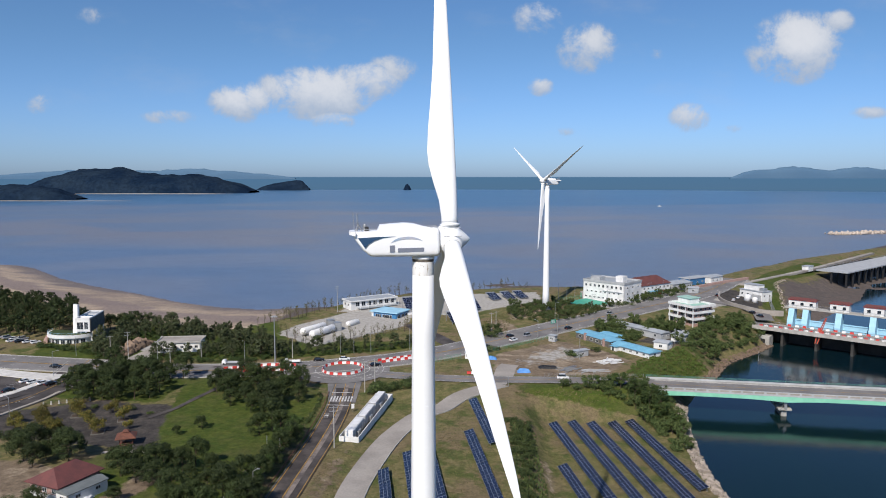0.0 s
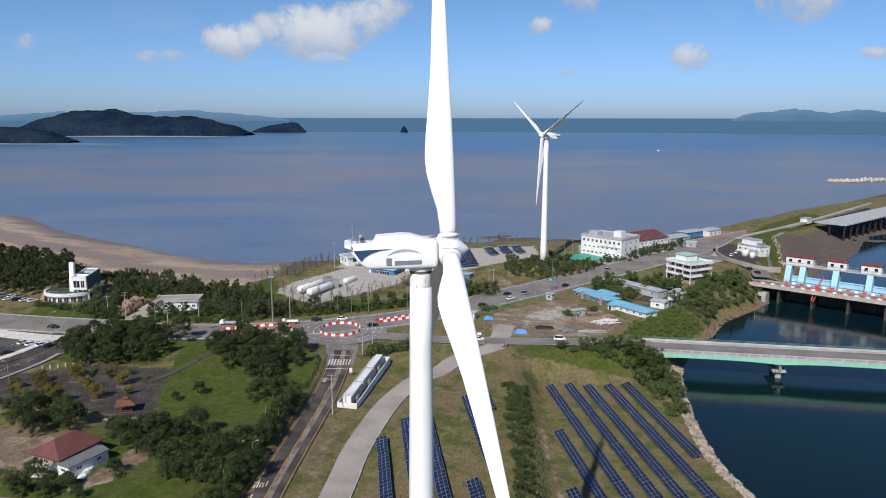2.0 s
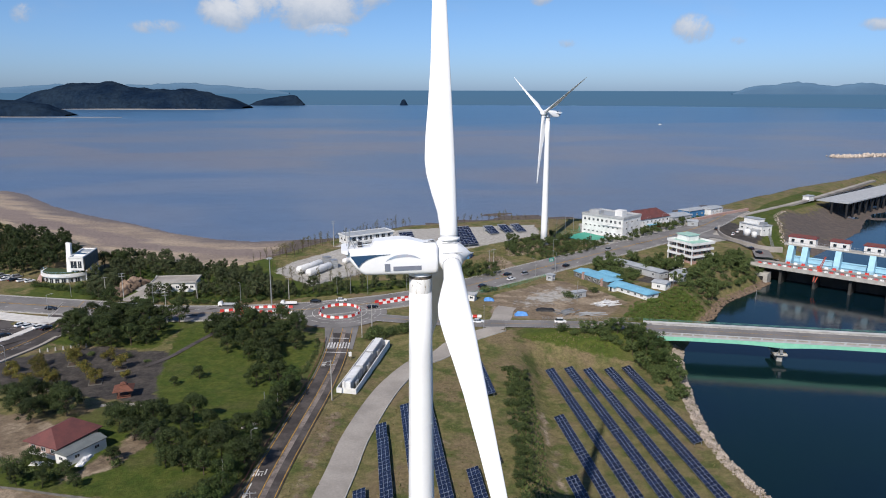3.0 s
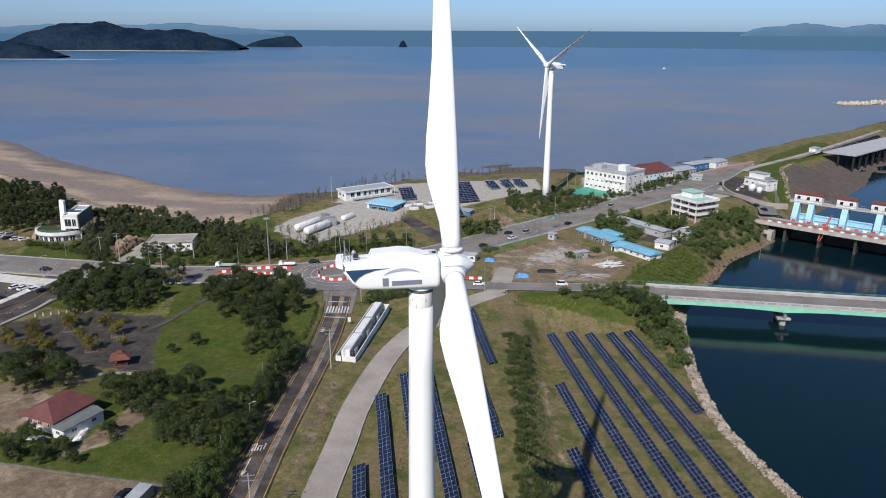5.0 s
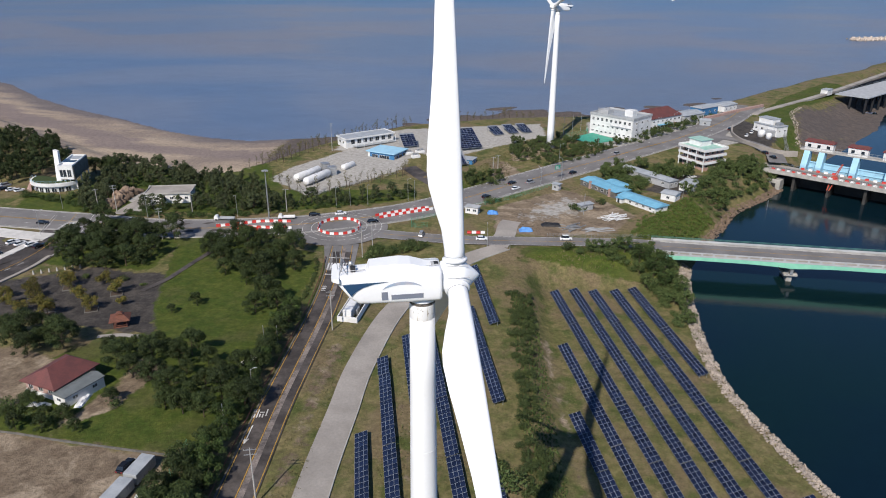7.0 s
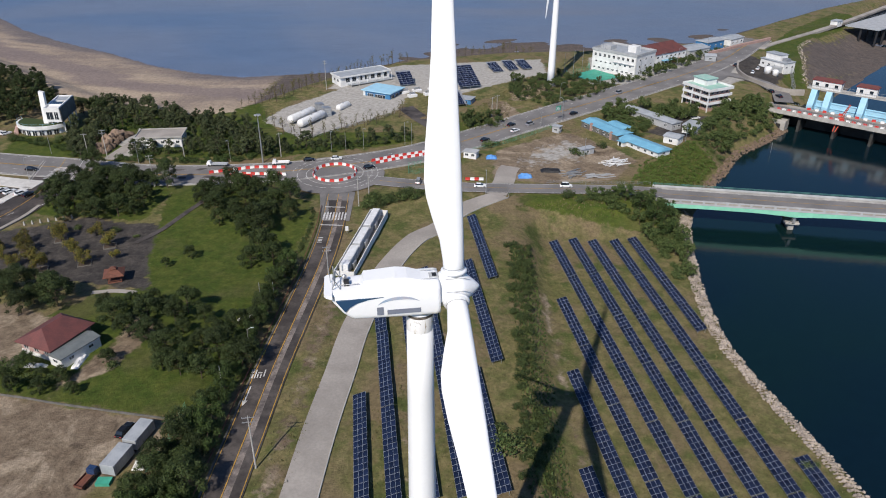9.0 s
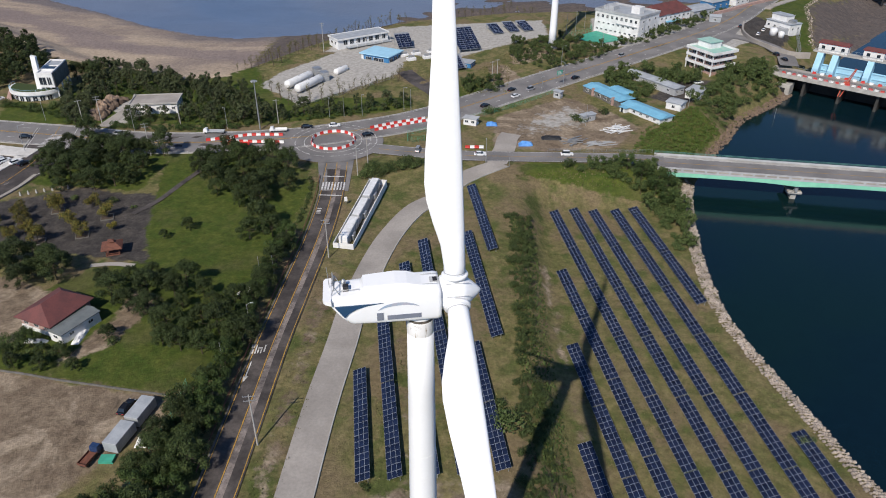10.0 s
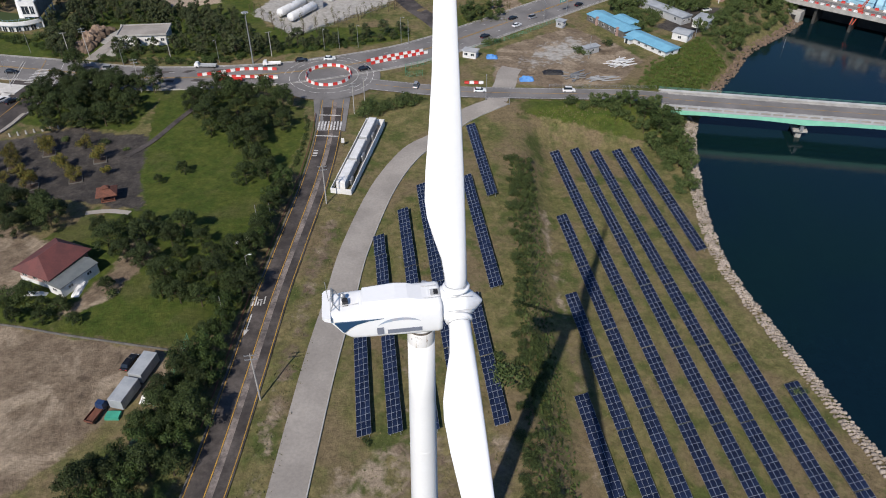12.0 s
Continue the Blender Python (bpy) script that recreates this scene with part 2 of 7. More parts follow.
def flaked_material():
    """White paint that has flaked and run down in thin brown streaks."""
    m = bpy.data.materials.new("flaked_white_paint")
    m.use_nodes = True
    n = Nodes(m.node_tree)
    place = n.add("ShaderNodeTexCoord").outputs["Object"]
    streak = n.noise(n.stretch(place, 1.0, 1.0, 0.16), 5.0, 5.0, 0.7)
    flake = n.noise(place, 4.0, 5.0, 0.75)
    tone = n.mix(n.span(streak, 0.56, 0.70), (0.80, 0.80, 0.80), (0.42, 0.36, 0.29))
    tone = n.mix(n.span(flake, 0.60, 0.66), tone, (0.16, 0.13, 0.10))
    shader = n.add("ShaderNodeBsdfPrincipled")
    n.put(shader.inputs["Base Color"], tone)
    shader.inputs["Roughness"].default_value = 0.55
    n.put(n.add("ShaderNodeOutputMaterial").inputs[0], shader.outputs[0])
    return m


GROUND = ground_material()
SEA = sea_material()
LAKE = material("lake_water", (0.0025, 0.011, 0.018), (0.003, 0.014, 0.015), 0.012, 0.10, fine=0.5, bump=0.05, grain=0.1, spec=0.22)
WHITE = material("turbine_white", (0.82, 0.83, 0.84), (0.80, 0.81, 0.82), 0.3, 0.35, fine=3.0, grain=0.02)
STAIN_AND_SHADE = material("rusty_bearing_steel", (0.20, 0.17, 0.14), (0.045, 0.042, 0.040), 2.6, 0.7, fine=9.0, grain=0.4)
FLAKED = flaked_material()
NAVY = material("deep_blue_paint", (0.020, 0.055, 0.130), (0.020, 0.060, 0.120), 0.3, 0.4, grain=0.06)
SWOOSH_GREY = material("pale_blue_grey_paint", (0.30, 0.40, 0.52), (0.45, 0.42, 0.46), 0.8, 0.4, grain=0.04)
LETTER = material("slate_blue_lettering", (0.17, 0.19, 0.24), (0.20, 0.22, 0.27), 0.3, 0.4, grain=0.04)
DARK = material("dark_rubber", (0.02, 0.02, 0.022), None, 0.5, 0.6)
METAL = material("galvanised_steel", (0.42, 0.43, 0.44), (0.34, 0.35, 0.36), 0.7, 0.45, 0.6, grain=0.1)
ASPHALT = material("asphalt", (0.195, 0.185, 0.180), (0.140, 0.134, 0.132), 0.10, 0.9, fine=2.2, bump=0.01, grain=0.22)
WORN_ASPHALT = material("worn_asphalt", (0.088, 0.076, 0.070), (0.040, 0.034, 0.032), 0.16, 0.85, fine=1.2, bump=0.01, grain=0.35)
PATCHED = material("milled_asphalt", (0.225, 0.190, 0.172), (0.095, 0.082, 0.078), 0.30, 0.92, fine=1.6, bump=0.02, grain=0.45)
CONCRETE = material("concrete_road", (0.340, 0.310, 0.278), (0.255, 0.232, 0.208), 0.08, 0.9, fine=1.6, bump=0.01, grain=0.14)
PALE_CONCRETE = material("pale_paving", (0.60, 0.58, 0.55), (0.48, 0.465, 0.44), 0.3, 0.9, fine=2.0, grain=0.14)
KERB = material("kerb_concrete", (0.40, 0.385, 0.36), (0.30, 0.29, 0.27), 0.3, 0.9, grain=0.2)
PAINT_WHITE = material("road_paint_white", (0.62, 0.61, 0.60), (0.36, 0.35, 0.34), 0.8, 0.8, grain=0.3)
PAINT_YELLOW = material("road_paint_yellow", (0.46, 0.27, 0.045), (0.28, 0.17, 0.05), 0.7, 0.8, grain=0.3)
CELL = material("solar_cell_glass", (0.009, 0.014, 0.036), (0.013, 0.020, 0.046), 0.5, 0.14, fine=3.0, grain=0.15, vary=0.28, spec=0.5)
ALU = material("aluminium_frame", (0.50, 0.52, 0.55), None, 0.5, 0.4, 0.5, grain=0.1)
WALL_WHITE = material("white_render", (0.72, 0.72, 0.71), (0.60, 0.60, 0.59), 0.25, 0.85, fine=2.5, grain=0.1)
WALL_GREY = material("grey_render", (0.40, 0.41, 0.42), (0.32, 0.33, 0.34), 0.3, 0.85, grain=0.12)
WALL_PINK = material("pinkish_brick_wall", (0.42, 0.28, 0.24), (0.34, 0.22, 0.19), 0.6, 0.9, grain=0.2)
GLASS = material("dark_window_glass", (0.015, 0.020, 0.028), (0.03, 0.04, 0.05), 0.3, 0.1, grain=0.1, spec=0.6)
ROOF_RED = material("dull_red_roof", (0.135, 0.046, 0.042), (0.098, 0.038, 0.036), 0.3, 0.75, fine=3.0, grain=0.18)
ROOF_BLUE = material("sky_blue_steel_roof", (0.185, 0.420, 0.560), (0.150, 0.360, 0.500), 0.3, 0.5, fine=2.0, grain=0.1)
ROOF_GREEN = material("green_coated_roof", (0.260, 0.460, 0.390), (0.340, 0.480, 0.420), 0.4, 0.8, grain=0.14)
ROOF_GREY = material("grey_sheet_roof", (0.36, 0.38, 0.40), (0.28, 0.30, 0.32), 0.4, 0.55, grain=0.12)
BLUE_WALL = material("blue_cladding", (0.040, 0.160, 0.340), (0.050, 0.180, 0.360), 0.3, 0.5, grain=0.1)
GATE_BLUE = material("pale_blue_steel", (0.34, 0.58, 0.72), (0.30, 0.52, 0.66), 0.3, 0.5, grain=0.1)
GIRDER_GREEN = material("mint_green_girder", (0.235, 0.560, 0.400), (0.200, 0.500, 0.360), 0.4, 0.5, grain=0.08)
RAIL_GREEN = material("green_rail_paint", (0.10, 0.24, 0.20), (0.08, 0.20, 0.17), 0.6, 0.5, grain=0.1)
FENCE_GREEN = material("green_mesh_paint", (0.10, 0.32, 0.20), None, 0.6, 0.5, grain=0.1)
RED = material("red_plastic", (0.52, 0.035, 0.028), (0.44, 0.035, 0.030), 0.5, 0.45, grain=0.08)
BARRIER_WHITE = material("white_plastic", (0.74, 0.74, 0.74), (0.62, 0.62, 0.61), 0.5, 0.45, grain=0.08)
ORANGE_STEEL = material("red_orange_steel", (0.50, 0.085, 0.045), (0.42, 0.075, 0.045), 0.5, 0.5, grain=0.1)
ROCK = material("pale_riprap", (0.44, 0.375, 0.32), (0.25, 0.21, 0.175), 0.35, 0.95, fine=2.0, grain=0.3, vary=0.3)
BROWN_ROCK = material("brown_bank_rock", (0.21, 0.15, 0.105), (0.14, 0.10, 0.075), 0.5, 0.95, fine=2.0, grain=0.3, vary=0.3)
BARK = material("bark", (0.085, 0.060, 0.042), (0.055, 0.040, 0.030), 2.0, 0.95, fine=8.0, grain=0.3)
PINE = leaf_material("pine_needles", (0.011, 0.022, 0.006), (0.050, 0.068, 0.019), 0.28)
BROAD = leaf_material("broad_leaves", (0.018, 0.036, 0.009), (0.056, 0.084, 0.020), 0.3)
GOLD = leaf_material("yellowing_leaves", (0.050, 0.068, 0.015), (0.165, 0.122, 0.024), 0.35)
WOODS = leaf_material("mixed_wood_leaves", (0.013, 0.024, 0.009), (0.070, 0.080, 0.034), 0.3)
CREEPER = leaf_material("creeper_leaves", (0.045, 0.075, 0.013), (0.125, 0.178, 0.040), 0.3)
SCRUB = leaf_material("scrub_leaves", (0.024, 0.046, 0.012), (0.085, 0.108, 0.034), 0.3)
REED = leaf_material("dry_grass_blades", (0.070, 0.080, 0.024), (0.150, 0.125, 0.060), 0.3)
# dark forest with the haze over the bay mixed in as navy blue
HAZED_ISLAND = material("island_forest", (0.007, 0.016, 0.034), (0.015, 0.027, 0.045), 0.008, 1.0, fine=0.06, bump=4.0, grain=0.4, spec=0.0)
# the hills' pale blue is air haze put into the base colour
HAZED_HILL = material("distant_hills", (0.085, 0.150, 0.225), (0.075, 0.138, 0.215), 0.002, 1.0, grain=0.05, spec=0.0)
WOODEN = material("reddish_timber", (0.16, 0.062, 0.040), (0.11, 0.045, 0.030), 1.2, 0.8, grain=0.2)
CAR_WHITE = material("white_car_paint", (0.75, 0.76, 0.77), None, 0.3, 0.25, grain=0.03)
CAR_BLACK = material("black_car_paint", (0.012, 0.013, 0.016), None, 0.3, 0.2, grain=0.05)
CAR_SILVER = material("silver_car_paint", (0.36, 0.37, 0.39), None, 0.3, 0.28, 0.3, grain=0.05)
CAR_BLUE = material("dark_blue_car_paint", (0.025, 0.05, 0.12), None, 0.3, 0.25, grain=0.05)
TARP = material("blue_tarpaulin", (0.06, 0.20, 0.52), (0.10, 0.28, 0.58), 0.8, 0.6, grain=0.2)
ROOF_DARK = material("dark_sheet_roof", (0.150, 0.165, 0.165), (0.115, 0.128, 0.130), 0.5, 0.6, grain=0.15)
# concrete with the shade below the sluice deck painted in
SHADED_CONCRETE = material("wet_dark_concrete", (0.055, 0.052, 0.048), (0.035, 0.034, 0.032), 0.3, 0.7, grain=0.25)
# dark stone; also paints shade along the lane and on the cafe's side
STONE_AND_SHADE = material("dark_stone_wall", (0.15, 0.14, 0.125), (0.10, 0.095, 0.085), 0.6, 0.9, grain=0.2)
GREEN_TRIM = material("green_panel_wall", (0.055, 0.34, 0.24), None, 0.5, 0.6, grain=0.1)

# ---- plan of the land ----
WATER = -11.0


def smooth(a, b, v):
    k = np.clip((np.asarray(v, float) - a) / (b - a), 0, 1)
    return k * k * (3 - 2 * k)


def distance(px, py, ring, closed=True):
    """Signed distance to a polygon (inside: plus) and the nearest side's number; an open line gives plain distance."""
    pts = np.array(ring, float)
    count = len(pts) if closed else len(pts) - 1
    best = np.full(px.shape, 1e18)
    side = np.zeros(px.shape, int)
    inside = np.zeros(px.shape, bool)
    for i in range(count):
        (ax, ay), (bx, by) = pts[i], pts[(i + 1) % len(pts)]
        dx, dy = bx - ax, by - ay
        k = np.clip(((px - ax) * dx + (py - ay) * dy) / (dx * dx + dy * dy), 0, 1)
        d = (px - ax - k * dx) ** 2 + (py - ay - k * dy) ** 2
        near = d < best
        best[near], side[near] = d[near], i
        if closed:
            cross = (ay > py) != (by > py)
            inside ^= cross & (px < ax + (py - ay) * dx / (dy if dy else 1e-9))
    d = np.sqrt(best)
    return (np.where(inside, d, -d) if closed else d), side


# the shore at the water's level: across, ahead, slope of the ground behind it
SHORE = [
    (-1500, 900, 0.07), (-441, 712, 0.07), (-390, 673, 0.07), (-328, 605, 0.07), (-285, 567, 0.07), (-225, 523, 0.07),
    (-182, 488, 0.07), (-148, 469, 0.07), (-122, 462, 0.06), (-84, 470, 0.06), (-56, 478, 0.05), (-25, 496, 0.035), (18, 548, 0.02),
    (60, 566, 0.02), (105, 556, 0.02), (205, 580, 0.03), (260, 618, 0.06), (296, 655, 0.25), (342, 691, 0.3),
    (385, 722, 0.3), (572, 912, 0.3), (1300, 1500, 0.3), (1300, 1440, 0.3), (470, 720, 0.05), (392, 610, 0.04), (330, 545, 0.05),
    (300, 500, 0.06), (270, 468, 0.10), (232, 428, 0.3), (206, 402, 0.5), (186, 380, 0.8), (172, 366, 1.0), (157, 349, 0.9),
    (135, 329, 0.8), (118, 304, 0.7), (108, 291, 0.6), (101, 276, 0.6), (92, 260, 0.5), (84, 231, 0.45), (79.4, 206, 0.45), (77.8, 186, 0.45),
    (79.0, 171, 0.45), (82.0, 155, 0.45), (84.4, 143, 0.45), (87.2, 129, 0.45), (93, 105, 0.45), (104, 60, 0.5), (130, 0, 0.5), (160, -2500, 0.5),
    (-3000, -2500, 0.1), (-3000, 900, 0.1),
]
SEAWALL = [
    (-3000, 520), (-330, 500), (-297, 476), (-239, 428), (-190, 388), (-165, 377), (-140, 369), (-116, 357), (-100, 361), (-90, 370), (-76, 390), (-60, 412), (-46, 428), (-20, 452), (40, 472),
    (95, 478), (165, 500), (205, 528), (300, 622), (400, 715), (1300, 1480), (1300, 1440), (395, 690), (262, 535), (222, 460), (190, 398),
    (300, 300), (300, -2500), (-3000, -2500),
]


def height(x, y):
    """The ground's height without water's edge wear."""
    x, y = np.asarray(x, float), np.asarray(y, float)
    park = np.interp(y, [60, 140, 175, 210, 250], [0.0, 0.0, -0.4, -2.2, -2.0])
    base = -2.0 + (park + 2.0) * smooth(-48, -57, x) * smooth(262, 250, y)
    field = np.interp(x, [-33, -24, -17, 60], [-2.0, -2.6, -3.3, -3.4])
    base = np.where((x > -33) & (y < 262), field, base)
    edge = np.interp(y, [60, 150, 180, 220, 240], [15, 18, 20, 23, 26])
    low = base + (-9.7 - base) * smooth(0, 11, x - edge)
    base = np.where((x > 10) & (y < 262), low, base)
    north = np.interp(y, [255, 300, 340, 370, 400, 460], [-2.0, -1.8, -1.4, -0.2, 1.2, 1.8])
    return base + (north - base) * smooth(240, 259, y)


def terrain(x, y):
    x, y = np.asarray(x, float), np.asarray(y, float)
    base = height(x, y)
    wet, side = distance(x, y, [p[:2] for p in SHORE])
    wall, _ = distance(x, y, SEAWALL)
    slope = np.array([p[2] for p in SHORE])[side]
    beach = WATER + slope * wet
    fall = np.where(wall < 0, base + 0.45 * wall, base)
    rise = np.minimum(base, np.maximum(fall, beach))
    z = np.minimum(rise, np.where(wet > 0, WATER + np.maximum(slope, 0.45) * wet, WATER - 0.25 + np.where(slope < 0.05, 0.006 * np.maximum(wet, -80), 0.5 * np.maximum(wet, -6))))
    flats = np.sin(x * 0.11 + 2 * np.sin(y * 0.05)) * np.sin(y * 0.16 + 2 * np.sin(x * 0.04))
    z = z + np.where(slope < 0.05, 0.62, 0.08) * flats * (slope < 0.11) * smooth(np.where(slope < 0.05, -85, -25), 4, wet) * smooth(0, -12, wall)
    return z, wet, wall


def ground_z(x, y):
    return float(terrain(np.array([x]), np.array([y]))[0][0])


def link(name, verts, faces, mat, parent=None, label="", smooth_faces=False, mats=None, slots=None):
    me = bpy.data.meshes.new(name)
    me.from_pydata([tuple(v) for v in verts], [], faces)
    for m in (mats or [mat]):
        me.materials.append(m)
    if slots is not None:
        me.polygons.foreach_set("material_index", slots)
    if smooth_faces:
        me.polygons.foreach_set("use_smooth", [True] * len(me.polygons))
    me.update()
    ob = new(name, me)
    if parent:
        ob.parent = parent
    if label:
        tagged(ob, label)
    return ob


LAWNS = [
    [(-46, 256), (-43, 240), (-48, 195), (-47, 186), (-56, 186), (-82, 198), (-90, 215), (-100, 275), (-85, 276), (-60, 262)],
    [(-100, 186), (-82, 198), (-48, 186), (-47, 150), (-58, 141), (-98, 149), (-110, 165)],
    [(-140, 245), (-100, 240), (-96, 272), (-140, 275)],
    [(196, 402), (208, 424), (219, 456), (232, 490), (246, 510), (300, 566), (330, 606), (318, 616), (250, 545), (206, 482), (186, 420)],
    [(-180, 300), (-155, 294), (-150, 318), (-185, 325)],
    [(88, 268), (100, 285), (118, 308), (104, 318), (82, 290), (74, 272)],
    [(28, 262), (62, 263), (80, 250), (70, 244), (40, 252), (28, 254)],
    [(8, 330), (30, 335), (30, 356), (8, 352)],
    [(-160, 300), (-165, 330), (-150, 372), (-90, 372), (-72, 330), (-14, 330), (-10, 318), (-70, 298)],
]
SOILS = [
    [(-99, 148.5), (-58, 140.5), (-56, 132), (-66, 120), (-76, 105), (-160, 60), (-180, 160)],
    [(20, 278), (24, 308), (56, 330), (72, 312), (80, 296), (66, 276), (40, 272)],
    [(-130, 160), (-100, 158), (-98, 178), (-115, 188), (-140, 180)],
    [(-80, 182), (-70, 176), (-76, 158), (-84, 150), (-86, 152), (-79, 168)],
    [(24, 340), (40, 352), (32, 374), (24, 372)],
    [(36, 372), (58, 384), (60, 400), (36, 398)],
]
PATCHY = [
    [(-37, 60), (-36, 134), (-34, 180), (-31, 203), (-24, 203), (-27, 170), (-31, 108), (-33, 60)],
    [(-22, 60), (-22, 112), (-8, 124), (14, 122), (16, 60)],
    [(-9, 122), (-4, 122), (-10, 190), (-14, 190)], [(1, 150), (6, 150), (0, 200), (-4, 200)],
    [(29, 90), (35, 90), (33, 205), (27, 205)],
]
PAVINGS = [
    [(-119, 243), (-104, 238), (-93, 238), (-88, 212), (-80, 194), (-102, 199), (-131, 208), (-160, 205), (-160, 226), (-132, 236)],
    [(92, 330), (112, 352), (128, 352), (118, 332), (104, 320)],
    [(160, 410), (176, 452), (190, 470), (198, 430), (180, 402)],
]
GRAVELS = [
    [(-82, 346), (-60, 320), (-20, 360), (-16, 385), (-48, 396), (-76, 362)],
    [(-58, 392), (10, 384), (60, 424), (60, 455), (-20, 440), (-50, 425)],
    [(80, 400), (130, 405), (160, 450), (190, 510), (150, 480), (90, 460)],
    [(132, 392), (150, 396), (168, 412), (172, 446), (192, 482), (176, 470), (150, 432)],
    [(-125, 300), (-121, 316), (-132, 330), (-138, 318), (-130, 300)],
]
MUDS = [
    [(-60, 475), (-40, 440), (40, 480), (160, 510), (220, 545), (300, 640), (296, 660), (200, 640), (20, 640), (-60, 520)],
    [(208, 423), (220, 456), (234, 490), (250, 511), (280, 535), (395, 680), (480, 725), (392, 608), (300, 498)],
]

LANE = [(-46.5, 60), (-42.1, 107), (-40.7, 134), (-39.7, 159), (-38.2, 180), (-36.2, 208), (-35.6, 233), (-36.8, 262)]
NORTH_ROAD = [(-420, 330), (-300, 315), (-175, 292), (-147, 287), (-108, 280), (-60, 284), (-24, 296), (0, 310), (31, 336), (61, 360), (128, 413), (170, 455), (196, 490), (214, 514)]
BRIDGE_ROAD = [(-30, 276), (0, 269.5), (26, 267.5), (65, 266), (81, 263.5)]
TRACK = [(-30.5, 60), (-27.7, 108), (-25.9, 138), (-23.8, 160), (-21.9, 180), (-16.2, 209), (-8.5, 229), (-0.5, 238), (7, 250), (22, 262)]
WEST_ROAD = [(-151, 296), (-146, 270), (-146, 255), (-150, 238), (-165, 205), (-190, 160), (-215, 110)]
SHORE_ROAD = [(128, 413), (150, 425), (168, 415), (176, 392), (172, 372)]

fine_x = np.arange(-420, 420.1, 2.5)
fine_y = np.arange(70, 720.1, 2.5)
gx = np.concatenate(([-3000, -1800, -1100, -800, -640, -540, -480, -450], fine_x, [440, 470, 520, 620, 800, 1100, 1300]))
gy = np.concatenate(([-2500, -1200, -500, -200, -60, 20], fine_y, [730, 750, 790, 850, 930, 1050, 1250, 1500]))
mx, my = np.meshgrid(gx, gy)
fx, fy = mx.ravel(), my.ravel()
fz, wet_d, wall_d = terrain(fx, fy)
rough_field = np.sin(fx * 0.31 + np.sin(fy * 0.17) * 2) * np.sin(fy * 0.27 + np.sin(fx * 0.13) * 2)
near_road = np.zeros(fx.shape)
for line, half in ((LANE, 4.0), (NORTH_ROAD, 9.6), (BRIDGE_ROAD, 4.4), (TRACK, 3.6), (WEST_ROAD, 8.2), (SHORE_ROAD, 4.6), ([(-58, 281), (-23, 281)], 19), ([(20, 262), (26, 300)], 9)):
    near_road = np.maximum(near_road, smooth(half + 3.5, half + 0.8, distance(fx, fy, line, False)[0]))
fz = fz + 0.12 * rough_field * (wet_d > 3) * (np.abs(fx) < 420) * (1 - near_road) - 0.16 * near_road
nx, ny = len(gx), len(gy)
idx = np.arange(nx * ny).reshape(ny, nx)
quads = np.stack([idx[:-1, :-1], idx[:-1, 1:], idx[1:, 1:], idx[1:, :-1]], -1).reshape(-1, 4)
land = link("ground", np.stack([fx, fy, fz], 1).tolist(), quads.tolist(), GROUND, smooth_faces=True)
tagged(land, "coastal ground with lawns, dry grass, soil and sandy beach", "ground", kind="structure")


def mask(rings, soft=3.0):
    best = np.zeros(fx.shape)
    for ring in rings:
        d, _ = distance(fx, fy, ring)
        best = np.maximum(best, np.clip(d / soft * 0.5 + 0.5, 0, 1))
    return best


sand = smooth(9, 2, wall_d) * (fy > 330) * smooth(-84, -112, fx)
shore_mud = smooth(14, 4, wet_d) * (fy > 420)
for layer, (r, g, b) in {"cover_a": (mask(LAWNS), np.maximum(mask(SOILS), 0.52 * mask(PATCHY)), sand), "cover_b": (mask(PAVINGS), np.maximum(mask(GRAVELS), 0.56 * mask([[(26, 285), (33, 306), (55, 326), (68, 312), (58, 292)]], 8)), np.maximum(np.maximum(mask(MUDS, 12), shore_mud * (fx > -60)), smooth(-2, -8, wall_d) * (fy > 360) * (fx < 60) * smooth(-112, -84, fx)))}.items():
    at = land.data.color_attributes.new(layer, "FLOAT_COLOR", "POINT")
    at.data.foreach_set("color", np.stack([r, g, b, np.ones_like(r)], 1).astype(np.float32).ravel())

# water: the open sea reaches the horizon, the lake lies behind the sluice
ring = [(4930 * math.sin(math.radians(a)), 4930 * math.cos(math.radians(a))) for a in range(-86, 87, 4)]
sea_v = [(0, 390, WATER)] + [(x, max(y, 395), WATER) for x, y in ring]
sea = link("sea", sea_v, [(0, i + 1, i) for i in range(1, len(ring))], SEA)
tagged(sea, "calm grey-blue sea with brown shallows over tidal flats", "sea", kind="structure")
lake_v = [(60, -600, WATER + 0.01), (60, 300, WATER + 0.01), (160, 375, WATER + 0.01), (230, 440, WATER + 0.01), (330, 560, WATER + 0.01), (520, 750, WATER + 0.01), (900, 750, WATER + 0.01), (900, -600, WATER + 0.01)]
lake = link("lake", lake_v, [tuple(range(8))[::-1]], LAKE)
tagged(lake, "still dark blue-green water of the enclosed lake", "lake", kind="structure")

# ---- roads ----
def along(pts, step):
    """Points every step metres along a smooth line through pts."""
    p = np.array(pts, float)
    ext = np.vstack([2 * p[0] - p[1], p, 2 * p[-1] - p[-2]])
    out = []
    for i in range(1, len(ext) - 2):
        a, b, c, d = ext[i - 1:i + 3]
        n = max(2, int(np.linalg.norm(c - b) / step))
        for k in np.arange(n) / n:
            out.append(0.5 * (2 * b + (c - a) * k + (2 * a - 5 * b + 4 * c - d) * k * k + (3 * b - a - 3 * c + d) * k ** 3))
    out.append(p[-1])
    return np.array(out)


